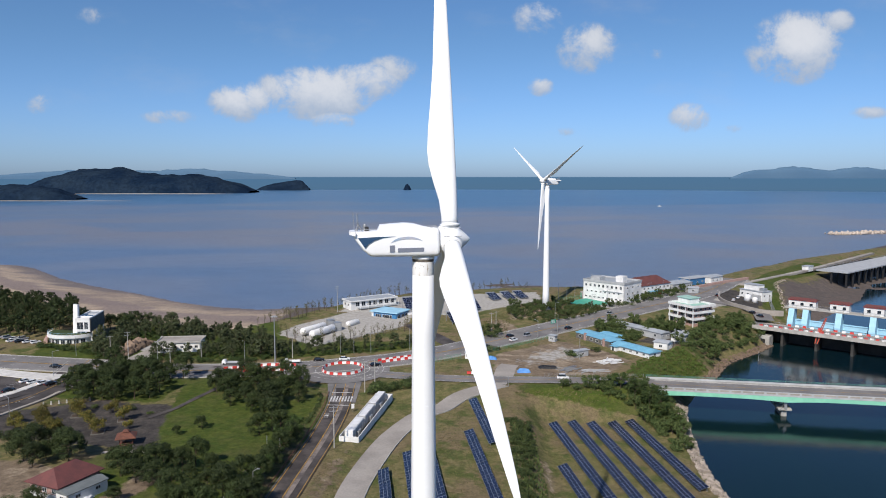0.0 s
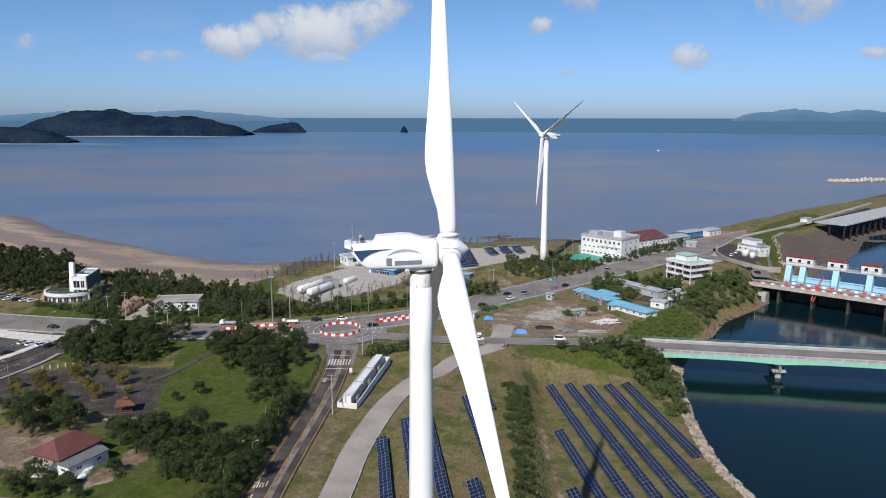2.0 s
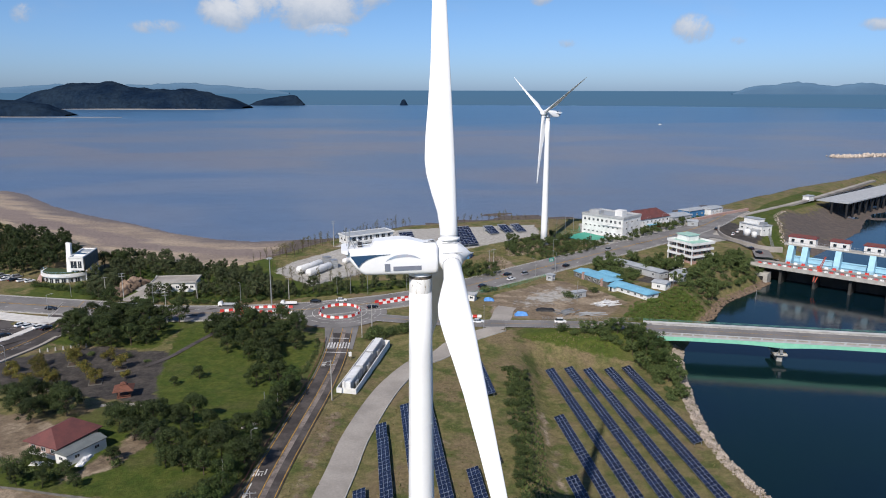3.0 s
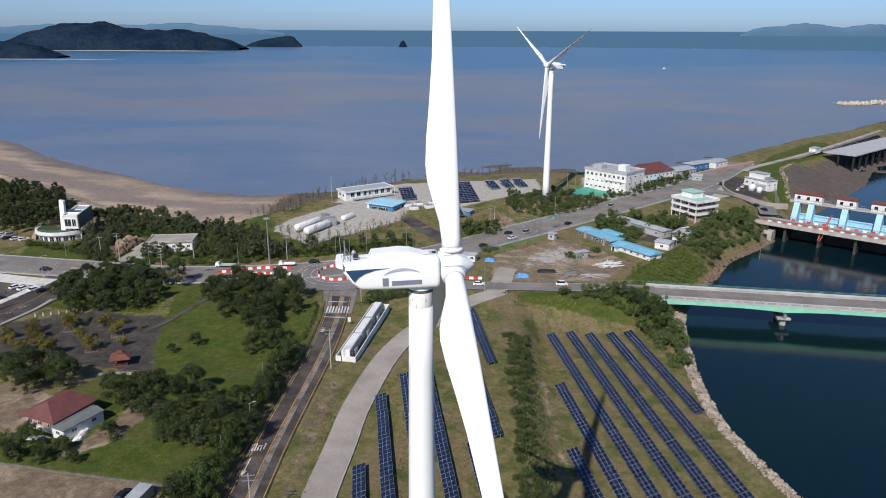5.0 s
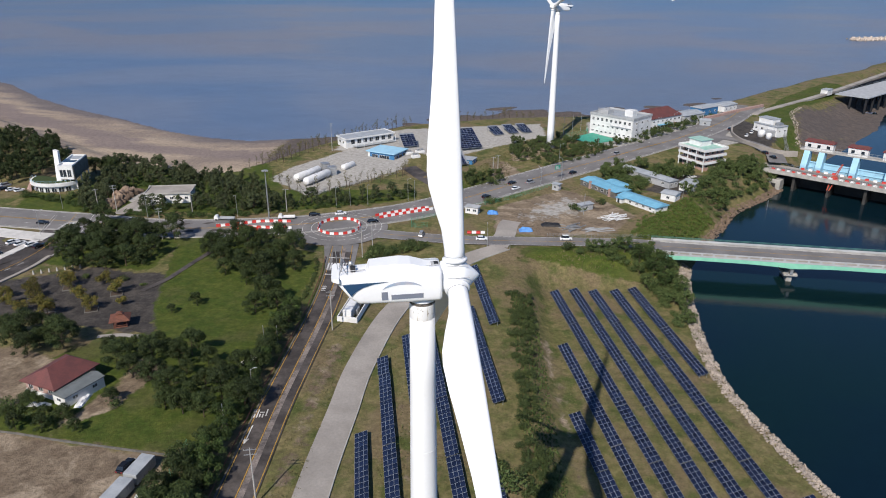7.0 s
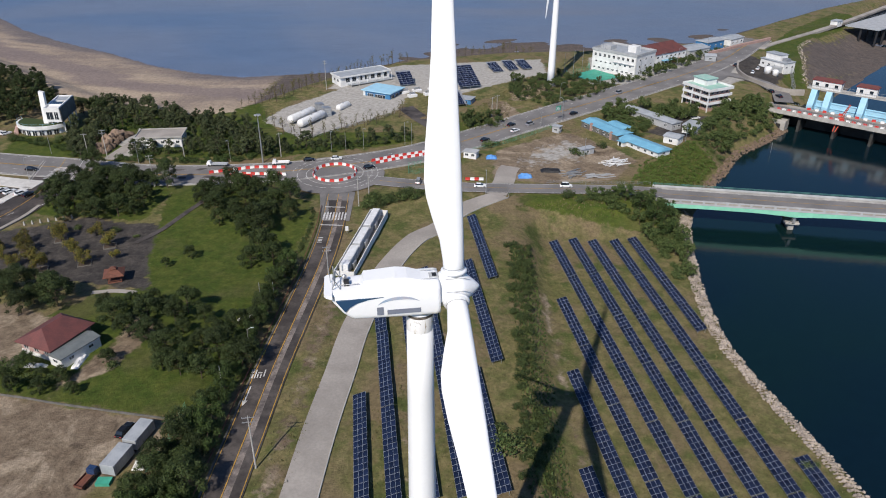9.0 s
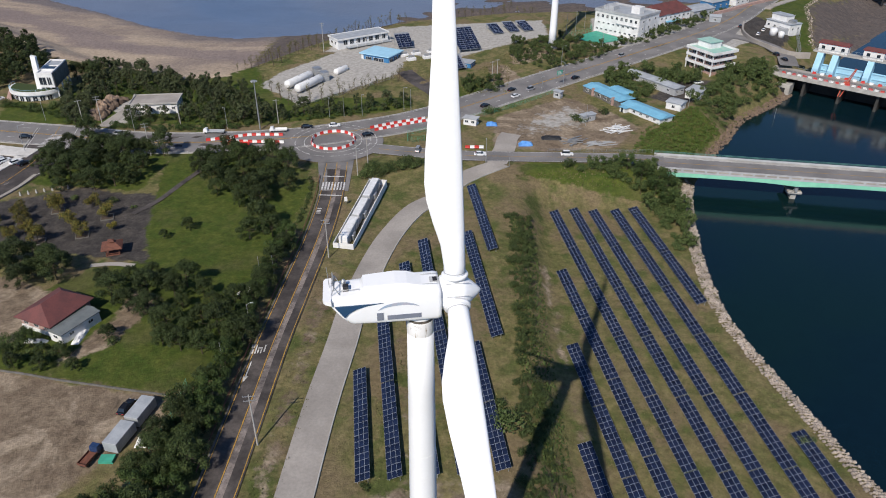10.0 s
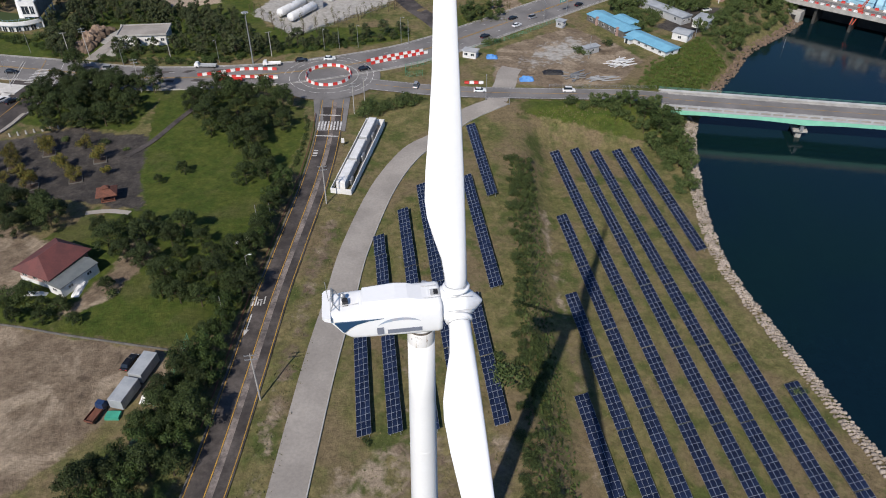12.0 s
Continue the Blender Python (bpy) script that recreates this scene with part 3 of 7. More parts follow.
def ribbon(name, pts, left, right, lift, mat, thick=0.0, parent=None, z=None, span=None):
    """A strip along a line, from left to right of it in metres (right is plus), draped on the ground."""
    line = along(pts, 2.0)
    if span:
        n = len(line)
        line = line[int(span[0] * n):max(int(span[1] * n), int(span[0] * n) + 2)]
    tang = np.gradient(line, axis=0)
    tang /= np.linalg.norm(tang, axis=1)[:, None]
    side = np.stack([tang[:, 1], -tang[:, 0]], 1)
    a, b = line + side * left, line + side * right
    za = height(a[:, 0], a[:, 1]) + lift if z is None else np.full(len(a), z + lift)
    zb = height(b[:, 0], b[:, 1]) + lift if z is None else np.full(len(b), z + lift)
    n = len(line)
    v = [(*p, h) for p, h in zip(a, za)] + [(*p, h) for p, h in zip(b, zb)]
    f = [(i, n + i, n + i + 1, i + 1) for i in range(n - 1)]
    if thick:
        m = len(v)
        v += [(x, y, h - thick) for x, y, h in v]
        f += [(i, i + 1, m + i + 1, m + i) for i in range(n - 1)] + [(n + i + 1, n + i, m + n + i, m + n + i + 1) for i in range(n - 1)]
        f += [(0, m, m + n, n), (n - 1, 2 * n - 1, m + 2 * n - 1, m + n - 1)]
    return link(name, v, f, mat, parent)


def sheet(name, ring, lift, mat, z=None, parent=None):
    """A flat or draped sheet over a small polygon."""
    v = [(x, y, (height(x, y) if z is None else z) + lift) for x, y in ring]
    return link(name, v, [tuple(range(len(v)))], mat, parent)


road = ribbon("road", LANE, -4.0, 4.0, 0.07, WORN_ASPHALT)
tagged(road, "narrow two-lane asphalt road, half of it milled and patched", "road", kind="structure")
tagged(ribbon("road", LANE, 0.2, 1.5, 0.085, PATCHED), "strip of milled paler asphalt along the lane", "road", kind="structure")
tagged(ribbon("road", NORTH_ROAD, -9.5, 9.5, 0.09, ASPHALT), "wide grey asphalt main road along the shore", "road", kind="structure")
tagged(ribbon("road", BRIDGE_ROAD, -4.3, 4.3, 0.12, ASPHALT), "asphalt road leading onto the bridge", "road", kind="structure")
tagged(ribbon("road", TRACK, -3.5, 3.5, 0.05, CONCRETE), "pale concrete service road curving past the solar field", "road", kind="structure")
tagged(ribbon("road", WEST_ROAD, -8.0, 8.0, 0.075, WORN_ASPHALT), "asphalt side road beside the car park", "road", kind="structure")
tagged(ribbon("road", SHORE_ROAD, -4.5, 4.5, 0.115, ASPHALT), "asphalt road to the sluice", "road", kind="structure")
round_v = [(-40.5 + 19 * math.cos(a), 281 + 19 * math.sin(a), height(-40.5, 281) + 0.13) for a in np.linspace(0, 2 * math.pi, 48, endpoint=False)]
tagged(link("road", round_v, [tuple(range(48))], ASPHALT), "worn asphalt roundabout with tyre marks", "road", kind="structure")
tagged(sheet("road", [(-44, 264), (-31, 264), (-30.5, 240), (-40, 240)], 0.10, ASPHALT), "asphalt mouth of the lane", "road", kind="structure")
tagged(ribbon("pavement", [(20, 262), (24, 274), (26, 284), (28, 289)], -4.0, 4.0, 0.10, CONCRETE), "pale dusty yard entrance", "pavement", kind="structure")
tagged(ribbon("road", [(126, 406), (146, 414), (160, 436), (176, 464)], -9.0, 9.0, 0.08, ASPHALT), "wide grey asphalt forecourt", "road", kind="structure")

tagged(ribbon("road", [(6, 319), (-3, 338), (-10, 350), (-17, 364)], -4.0, 4.0, 0.085, WORN_ASPHALT), "dark asphalt drive into the gas yard", "road", kind="structure")
tagged(ribbon("path", [(-96, 224), (-91, 233), (-87, 246), (-82, 262), (-80, 271)], -1.0, 1.0, 0.14, WORN_ASPHALT), "narrow grey path across the lawn", "path", kind="structure")
tagged(ribbon("path", [(-96, 193), (-90, 194), (-84, 193)], -1.0, 1.0, 0.14, CONCRETE), "short pale path beside the grove", "path", kind="structure")

MARKS = [
    (LANE, -3.75, -3.55, PAINT_YELLOW), (LANE, 3.5, 3.7, PAINT_YELLOW), (LANE, -0.1, 0.12, PAINT_YELLOW),
    (NORTH_ROAD, -0.35, -0.12, PAINT_YELLOW), (NORTH_ROAD, 0.12, 0.35, PAINT_YELLOW), (NORTH_ROAD, -8.9, -8.7, PAINT_WHITE), (NORTH_ROAD, 8.7, 8.9, PAINT_WHITE),
    (BRIDGE_ROAD, -0.1, 0.1, PAINT_YELLOW), (BRIDGE_ROAD, -3.9, -3.75, PAINT_WHITE), (BRIDGE_ROAD, 3.75, 3.9, PAINT_WHITE),
    (WEST_ROAD, -0.1, 0.15, PAINT_YELLOW), (WEST_ROAD, -7.4, -7.2, PAINT_WHITE), (WEST_ROAD, 7.2, 7.4, PAINT_WHITE),
]
for line, a, b, paint in MARKS:
    tagged(ribbon("road_line", line, a, b, 0.15, paint), "thin worn painted road line", "road marking", kind="structure")
# no kerb stands here: this dark strip paints the shade beside the lane
tagged(ribbon("kerb", LANE, -4.3, -4.02, 0.2, STONE_AND_SHADE, 0.4), "low dark strip for the shade along the lane", "kerb", kind="structure")
for line, a, b in ((NORTH_ROAD, -9.9, -9.52), (NORTH_ROAD, 9.52, 9.9), (TRACK, 3.52, 3.75), (WEST_ROAD, 8.02, 8.4)):
    tagged(ribbon("kerb", line, a, b, 0.22, KERB, 0.4), "low concrete kerb along the road", "kerb", kind="structure")

# ---- wind turbines ----
def empty(name, m, label, category, group="", kind=""):
    ob = new(name)
    ob.matrix_world = m
    return tagged(ob, label, category, group, kind)


def part(name, bm, mat, parent, label="", smooth_faces=False):
    """Links a bmesh as one mesh object under a thing or a part."""
    me = bpy.data.meshes.new(name)
    bm.to_mesh(me)
    bm.free()
    for m in (mat if isinstance(mat, (list, tuple)) else [mat]):
        me.materials.append(m)
    if smooth_faces:
        me.polygons.foreach_set("use_smooth", [True] * len(me.polygons))
    ob = new(name, me)
    ob.parent = parent
    return tagged(ob, label) if label else ob


def loft(sections, close=True):
    """A bmesh skinned over rings of equal length."""
    bm = bmesh.new()
    rings = [[bm.verts.new(p) for p in s] for s in sections]
    n = len(rings[0])
    for a, b in zip(rings, rings[1:]):
        for i in range(n):
            bm.faces.new((a[i], a[(i + 1) % n], b[(i + 1) % n], b[i]))
    if close:
        bm.faces.new(rings[0][::-1])
        bm.faces.new(rings[-1])
    bmesh.ops.recalc_face_normals(bm, faces=bm.faces)
    return bm


def lathe(profile, n=40, axis="z"):
    rings = []
    for r, h in profile:
        ring = [(r * math.cos(a), r * math.sin(a), h) for a in np.linspace(0, 2 * math.pi, n, endpoint=False)]
        rings.append(ring if axis == "z" else [(h, x, y) for x, y, _ in ring])
    return loft(rings)


def box(x0, y0, z0, x1, y1, z1, bevel=0.0, bm=None):
    bm = bm or bmesh.new()
    v = [bm.verts.new((x, y, z)) for x in (x0, x1) for y in (y0, y1) for z in (z0, z1)]
    made = [bm.faces.new([v[i] for i in q]) for q in ((0, 1, 3, 2), (4, 6, 7, 5), (0, 4, 5, 1), (2, 3, 7, 6), (0, 2, 6, 4), (1, 5, 7, 3))]
    if bevel:
        edges = list({e for f in made for e in f.edges})
        bmesh.ops.bevel(bm, geom=edges, offset=bevel, segments=1, affect="EDGES")
    return bm


def bar(a, b, r, bm=None, n=6, r2=None):
    bm = bm or bmesh.new()
    a, b = Vector(a), Vector(b)
    z = (b - a).normalized()
    x = z.orthogonal().normalized()
    y = z.cross(x)
    r2 = r if r2 is None else r2
    lo = [bm.verts.new(a + (x * math.cos(t) + y * math.sin(t)) * r) for t in np.arange(n) * 2 * math.pi / n]
    hi = [bm.verts.new(b + (x * math.cos(t) + y * math.sin(t)) * r2) for t in np.arange(n) * 2 * math.pi / n]
    for i in range(n):
        bm.faces.new((lo[i], lo[(i + 1) % n], hi[(i + 1) % n], hi[i]))
    bm.faces.new(lo[::-1])
    bm.faces.new(hi)
    return bm


def blade_mesh():
    """One blade along +z, feathered: the chord lies along x, leading edge at +x."""
    stations = [  # radius, leading edge, trailing edge, thickness
        (1.2, 0.94, -0.94, 1.88), (2.6, 0.94, -0.94, 1.86), (4.5, 0.95, -1.15, 1.55), (6.5, 0.95, -1.70, 1.15), (8.5, 0.93, -2.16, 0.86), (10.0, 0.92, -2.26, 0.74),
        (12.5, 0.89, -2.08, 0.62), (16, 0.82, -1.66, 0.50), (20, 0.74, -1.26, 0.40), (26, 0.62, -0.88, 0.27), (32, 0.48, -0.56, 0.17), (36, 0.34, -0.34, 0.10), (38.0, 0.20, -0.20, 0.05), (38.7, 0.05, -0.05, 0.02),
    ]
    n, rings = 28, []
    for r, le, te, th in stations:
        round_k = min(max((r - 2.6) / 5.0, 0), 1)
        ring = []
        for i in range(n):
            a = 2 * math.pi * i / n
            c = 0.5 + 0.5 * math.cos(a)
            x = te + (le - te) * c
            foil = 0.5 * th * math.copysign(abs(math.sin(a)) ** 1.0, math.sin(a)) * (1.0 if round_k == 0 else (1 - round_k) + round_k * (0.35 + 0.9 * c))
            ring.append((x, foil, r))
        rings.append(ring)
    return loft(rings)


def nacelle_body():
    """Loft along x from the slanting stern to the rotor: half width, roof and belly heights round the shaft."""
    rows = [  # x, half width, belly, roof
        (-11.0, 1.25, 0.82, 1.12), (-10.55, 1.45, 0.10, 1.16), (-9.8, 1.62, -0.95, 1.18), (-9.2, 1.68, -1.45, 1.19), (-8.9, 1.70, -1.62, 1.20),
        (-7.5, 1.74, -1.66, 1.26), (-4.0, 1.78, -1.72, 1.38), (-1.75, 1.78, -1.74, 1.42), (-1.42, 1.72, -1.66, 1.36),
    ]
    rings = []
    for x, w, lo, hi in rows:
        ring = []
        for i in range(32):
            a = 2 * math.pi * i / 32
            cy, cz = math.cos(a), math.sin(a)
            p = 0.32
            y = w * math.copysign(abs(cy) ** p, cy)
            z = 0.5 * (lo + hi) + 0.5 * (hi - lo) * math.copysign(abs(cz) ** p, cz)
            ring.append((x, y, z))
        rings.append(ring)
    return loft(rings)


def swoosh(r0, r1, a0, a1, wide, mid=0.5):
    """A tapering arc in the x-z plane, on the side of the nacelle."""
    bm, row = bmesh.new(), []
    for i in range(25):
        k = i / 24
        a = radians(a0 + (a1 - a0) * k)
        h = wide * math.sin(math.pi * min(max(k, 0.02), 0.98)) ** 0.8
        c = (r0 * math.cos(a), r1 * math.sin(a))
        row.append((bm.verts.new((c[0], 0, c[1] - h / 2)), bm.verts.new((c[0], 0, c[1] + h / 2))))
    for a, b in zip(row, row[1:]):
        bm.faces.new((a[0], b[0], b[1], a[1]))
    return bm


def turbine(x, y, base, hub_z, hub_dx, yaw, tilt, azimuth, lettered, label):
    """hub_dx: from the tower's axis to the hub along the shaft; yaw: degrees from +x of the shaft's front."""
    top = empty("wind_turbine", pose(x, y, base), label, "wind turbine", "white wind turbines")
    tall = hub_z - base - 2.05
    prof = [(1.90 + (1.19 - 1.90) * k, tall * k) for k in np.linspace(0.0, 1.0, 9)]
    part("tower", lathe(prof, 48), WHITE, top, "tapered white steel tower", True)
    for k in (0.27, 0.52, 0.76):
        r = 1.90 + (1.19 - 1.90) * k
        part("flange", lathe([(r - 0.02, tall * k - 0.05), (r + 0.012, tall * k - 0.04), (r + 0.012, tall * k + 0.04), (r - 0.02, tall * k + 0.05)], 48), WHITE, top)
    part("tower_foot", lathe([(3.4, -0.6), (3.4, 0.15), (2.4, 0.35)], 32), KERB, top, "round concrete footing")
    part("tower_collar", lathe([(1.205, tall - 1.9), (1.212, tall - 1.85), (1.205, tall - 0.4), (1.20, tall - 0.36)], 48), FLAKED, top, "white band with flaking brown streaks under the nacelle", True)
    # stained ring, its dark tone also painting the shadow below the dome
    part("yaw_bearing", lathe([(1.18, tall - 0.36), (1.21, tall - 0.34), (1.21, tall - 0.02), (1.18, tall)], 48), STAIN_AND_SHADE, top, "rusty bearing ring, darkened for the shadow under the dome")
    part("yaw_ring", lathe([(1.24, tall - 0.04), (1.30, tall), (1.26, tall + 0.14), (1.05, tall + 0.34), (0.7, tall + 0.46)], 40), WHITE, top, "", True)
    part("tower_door", box(-0.45, -2.02, 0.5, 0.45, -1.9, 2.6, 0.03), METAL, top, "steel access door")
    head = pose(0, 0, hub_z - base, 0, 0, yaw) @ pose(0, 0, 0, 0, -tilt, 0) @ pose(hub_dx, 0, 0)

    def seat(ob, m=Matrix()):
        ob.matrix_local = head @ m
        return ob

    body = nacelle_body()
    nacelle = seat(part("nacelle", body, WHITE, top, "white fibreglass nacelle", True))
    hump = []
    for xx, w, h in ((-8.2, 0.9, 1.24), (-7.9, 1.15, 1.84), (-5.2, 1.25, 1.98), (-4.2, 1.2, 1.90), (-3.0, 1.1, 1.55), (-2.2, 1.0, 1.40)):
        hump.append([(xx, -w, 1.1), (xx, -w * 0.95, h - 0.12), (xx, -w * 0.8, h), (xx, w * 0.8, h), (xx, w * 0.95, h - 0.12), (xx, w, 1.1)])
    part("roof_cowl", loft(hump), WHITE, nacelle)
    stern = bmesh.new()
    pts = [(-11.12, -1.72, 0.98), (-10.6, -1.80, 1.02), (-10.6, 1.80, 1.02), (-11.12, 1.72, 0.98), (-11.3, 1.4, 0.9), (-11.3, -1.4, 0.9)]
    lo = [stern.verts.new((a, b, 0.86 if i not in (1, 2) else 0.72)) for i, (a, b, c) in enumerate(pts)]
    hi = [stern.verts.new((a, b, 1.20)) for a, b, c in pts]
    for i in range(6):
        stern.faces.new((lo[i], lo[(i + 1) % 6], hi[(i + 1) % 6], hi[i]))
    stern.faces.new(lo[::-1])
    stern.faces.new(hi)
    bmesh.ops.recalc_face_normals(stern, faces=stern.faces)
    part("stern_lip", stern, WHITE, nacelle)
    for sgn in (-1, 1):
        flash = bmesh.new()
        outline = [(-10.35, 0.52), (-9.62, -0.58), (-9.25, -0.18), (-8.6, 0.20), (-7.6, 0.48), (-6.3, 0.62), (-8.4, 0.60)]
        f = flash.faces.new([flash.verts.new((a, sgn * (1.80 if a > -9.7 else 1.74), c)) for a, c in outline])
        ext = bmesh.ops.extrude_face_region(flash, geom=[f])
        bmesh.ops.translate(flash, verts=[e for e in ext["geom"] if isinstance(e, bmesh.types.BMVert)], vec=(0, -sgn * 0.15, 0))
        bmesh.ops.recalc_face_normals(flash, faces=flash.faces)
        part("blue_flash", flash, NAVY, nacelle, "dark blue painted wedge")
        if lettered:
            # the painted mark, as plain bars
            marks = bmesh.new()
            for x0, wide, tall in ((-7.18, 0.56, 0.76), (-6.30, 2.90, 0.44)):
                box(x0 + 0.25, sgn * 1.795 - 0.012, -1.12, x0 + 0.25 + wide, sgn * 1.795 + 0.012, -1.12 + tall, 0, marks)
            part("painted_bars", marks, LETTER, nacelle, "two slate-blue painted bars")
            arc = part("painted_arc", swoosh(2.05, 0.95, 155, 35, 0.30), SWOOSH_GREY, nacelle, "pale grey-blue painted arc")
            arc.matrix_local = pose(-4.95, sgn * 1.80, -0.52)
    part("roof_hatch", box(-2.25, -0.42, 1.40, -1.45, 0.42, 1.47, 0.02), WALL_GREY, nacelle, "grey roof hatch")
    part("hatch_window", box(-1.98, -0.30, 1.472, -1.60, 0.30, 1.50), DARK, nacelle)
    part("second_hatch", box(-3.1, -0.35, 1.42, -2.4, 0.35, 1.47, 0.02), WHITE, nacelle)
    for yy in (-0.75, 0.75):
        part("roof_rail", bar((-3.0, yy, 1.52), (-1.5, yy, 1.54), 0.03), METAL, nacelle)
    part("roof_rail", bar((-9.9, -0.5, 1.36), (-8.3, -0.5, 1.40), 0.035), METAL, nacelle)
    mast = part("wind_mast", bar((-10.4, -0.2, 1.2), (-10.4, -0.2, 3.1), 0.05), METAL, nacelle, "thin instrument mast")
    part("crossbar", bar((-10.4, -0.9, 2.2), (-10.4, 0.9, 2.2), 0.035), METAL, mast)
    part("lightning_rod", bar((-10.75, 0.35, 1.2), (-10.85, 0.35, 3.3), 0.03), METAL, nacelle)
    frame_bm = bmesh.new()
    for yy in (-0.9, 0.9):
        bar((-10.6, yy, 1.2), (-10.3, yy, 2.0), 0.045, frame_bm)
        bar((-9.9, yy, 1.2), (-10.3, yy, 2.0), 0.045, frame_bm)
    bar((-10.3, -0.9, 2.0), (-10.3, 0.9, 2.0), 0.045, frame_bm)
    part("mast_frame", frame_bm, METAL, nacelle)
    part("warning_lamp", lathe([(0.16, 1.2), (0.16, 1.5), (0.22, 1.55), (0.22, 1.8), (0.1, 1.95)], 12), METAL, nacelle, "round aviation lamp").location = (-9.55, 0.3, 0)
    part("instrument_box", box(-9.6, -0.5, 1.2, -9.15, 0.1, 1.65, 0.03), DARK, nacelle)
    # rotor
    spin = [(1.30, -1.40), (1.50, -1.25), (1.56, -0.6), (1.55, 0.30), (1.47, 0.62), (1.30, 0.92), (0.93, 1.38), (0.50, 1.86), (0.18, 2.16), (0.02, 2.24)]
    hub = seat(part("hub", lathe(spin, 40, "x"), WHITE, top, "rounded white spinner", True))
    for k in range(3):
        for off in (-0.62, 0.62):
            a = radians(60 + 120 * k)
            c, s = math.cos(a), math.sin(a)
            strip = part("hub_seam", box(-0.9, -0.03, 0, 1.1, 0.03, 0.05), WALL_GREY, hub)
            strip.matrix_local = pose(0, 0, 0, 60 + 120 * k - azimuth, 0, 0) @ pose(0, off * 0.9, 1.46)
    for k in range(3):
        ang = azimuth + 120 * k
        b = part("blade", blade_mesh(), WHITE, hub, "long tapered white blade", True)
        b.matrix_local = pose(0, 0, 0, -ang, 0, 0) @ pose(0, 0, 0, 0, -0.45, 0)
        collar = part("blade_collar", lathe([(1.02, 1.45), (1.16, 1.5), (1.16, 1.72), (1.02, 1.78)], 32), WHITE, b, "", True)
        cut = part("root_seam", lathe([(0.955, 1.95), (0.955, 2.02)], 32), WALL_GREY, b)
    return top


turbine(-2.25, 79.45, -3.2, 68.95, 3.10, 7.0, 0.8, 7.6, True, "white three-bladed wind turbine standing among solar panels")
turbine(58.7, 400.2, 1.0, 73.6, 3.0, 207, 4.0, 61.0, False, "white wind turbine by the shore beyond the road")

# ---- solar tables ----
def module_mesh():
    me = bpy.data.meshes.new("solar_module")
    w, l, t, e = 0.495, 0.82, 0.02, 0.027
    v = [(-w, -l, -t), (w, -l, -t), (w, l, -t), (-w, l, -t), (-w, -l, t), (w, -l, t), (w, l, t), (-w, l, t), (-w + e, -l + e, t), (w - e, -l + e, t), (w - e, l - e, t), (-w + e, l - e, t)]
    f = [(3, 2, 1, 0), (0, 1, 5, 4), (1, 2, 6, 5), (2, 3, 7, 6), (3, 0, 4, 7), (4, 5, 9, 8), (5, 6, 10, 9), (6, 7, 11, 10), (7, 4, 8, 11), (8, 9, 10, 11)]
    me.from_pydata(v, [], f)
    me.materials.append(ALU)
    me.materials.append(CELL)
    me.polygons[9].material_index = 1
    return me


MODULE = module_mesh()
TABLE_TILT = 17.0


def solar_table(count):
    """A tilted table three modules wide; its low edge to -x, its axis along y, from its near end. The origin is on the ground."""
    top = empty("solar_table", pose(0, 0, 0), "tilted ground-mounted table of dark blue solar panels", "solar panels", "tables of the solar field")
    tip = pose(0, 0, 1.15, 0, -TABLE_TILT, 0)
    for i in range(3):
        for j in range(count):
            ob = new("solar_module", MODULE)
            ob.parent = top
            ob.matrix_local = tip @ pose((i - 1) * 1.01, 0.84 + j * 1.67, 0.06)
    for xx in (-1.0, 0.0, 1.0):
        rail = part("rail", box(xx - 0.04, 0, -0.06, xx + 0.04, 1.67 * count, 0.03), METAL, top)
        rail.matrix_local = tip
    for j in range(0, count + 1, 4):
        yy = min(max(1.67 * j, 0.3), 1.67 * count - 0.3)
        for xx, zz in ((-1.0, 0.84), (1.0, 1.43)):
            part("leg", bar((xx, yy, -0.5), (xx, yy, zz), 0.06), METAL, top)
    return top


SOLAR_ROWS = [  # low-edge line at its upper end, and how far down it runs
    (-19.9, 151.5, 120.2), (-17.6, 184.0, 176.4), (-16.5, 175.6, 121.4), (-11.7, 196.2, 122.0), (-6.8, 208.8, 122.0), (6.4, 213.5, 163.5), (6.1, 161.0, 123.5), (8.9, 245.0, 202.8),
    (28.6, 135.3, 86), (31.3, 168.0, 86), (33.7, 202.0, 86), (36.4, 238.2, 86), (43.2, 239.8, 86), (49.6, 238.6, 86), (57.0, 239.0, 86), (63.5, 240.6, 185.6), (75.2, 138.4, 86),
]
ROW_LEAN = 6.4
made_tables = {}
for left, far_end, near_end in SOLAR_ROWS:
    length = (far_end - near_end) / math.cos(radians(ROW_LEAN))
    modules = max(3, round(length / 1.67))
    pieces = max(1, round(modules / 14))
    done = 0
    for k in range(pieces):
        count = modules // pieces + (1 if k < modules % pieces else 0)
        s = length - (done + count) * 1.67 - 0.25 * k + 0.0
        d = length - s
        ax_x, ax_y = left + 1.5 + math.sin(radians(ROW_LEAN)) * d, far_end - math.cos(radians(ROW_LEAN)) * d
        mid = Vector((ax_x - math.sin(radians(ROW_LEAN)) * count * 0.83, ax_y + math.cos(radians(ROW_LEAN)) * count * 0.83))
        m = pose(ax_x, ax_y, ground_z(mid.x, mid.y) - 0.05, 0, 0, ROW_LEAN)
        if count in made_tables:
            copy_thing(made_tables[count], m)
        else:
            made_tables[count] = solar_table(count)
            made_tables[count].matrix_world = m
        done += count

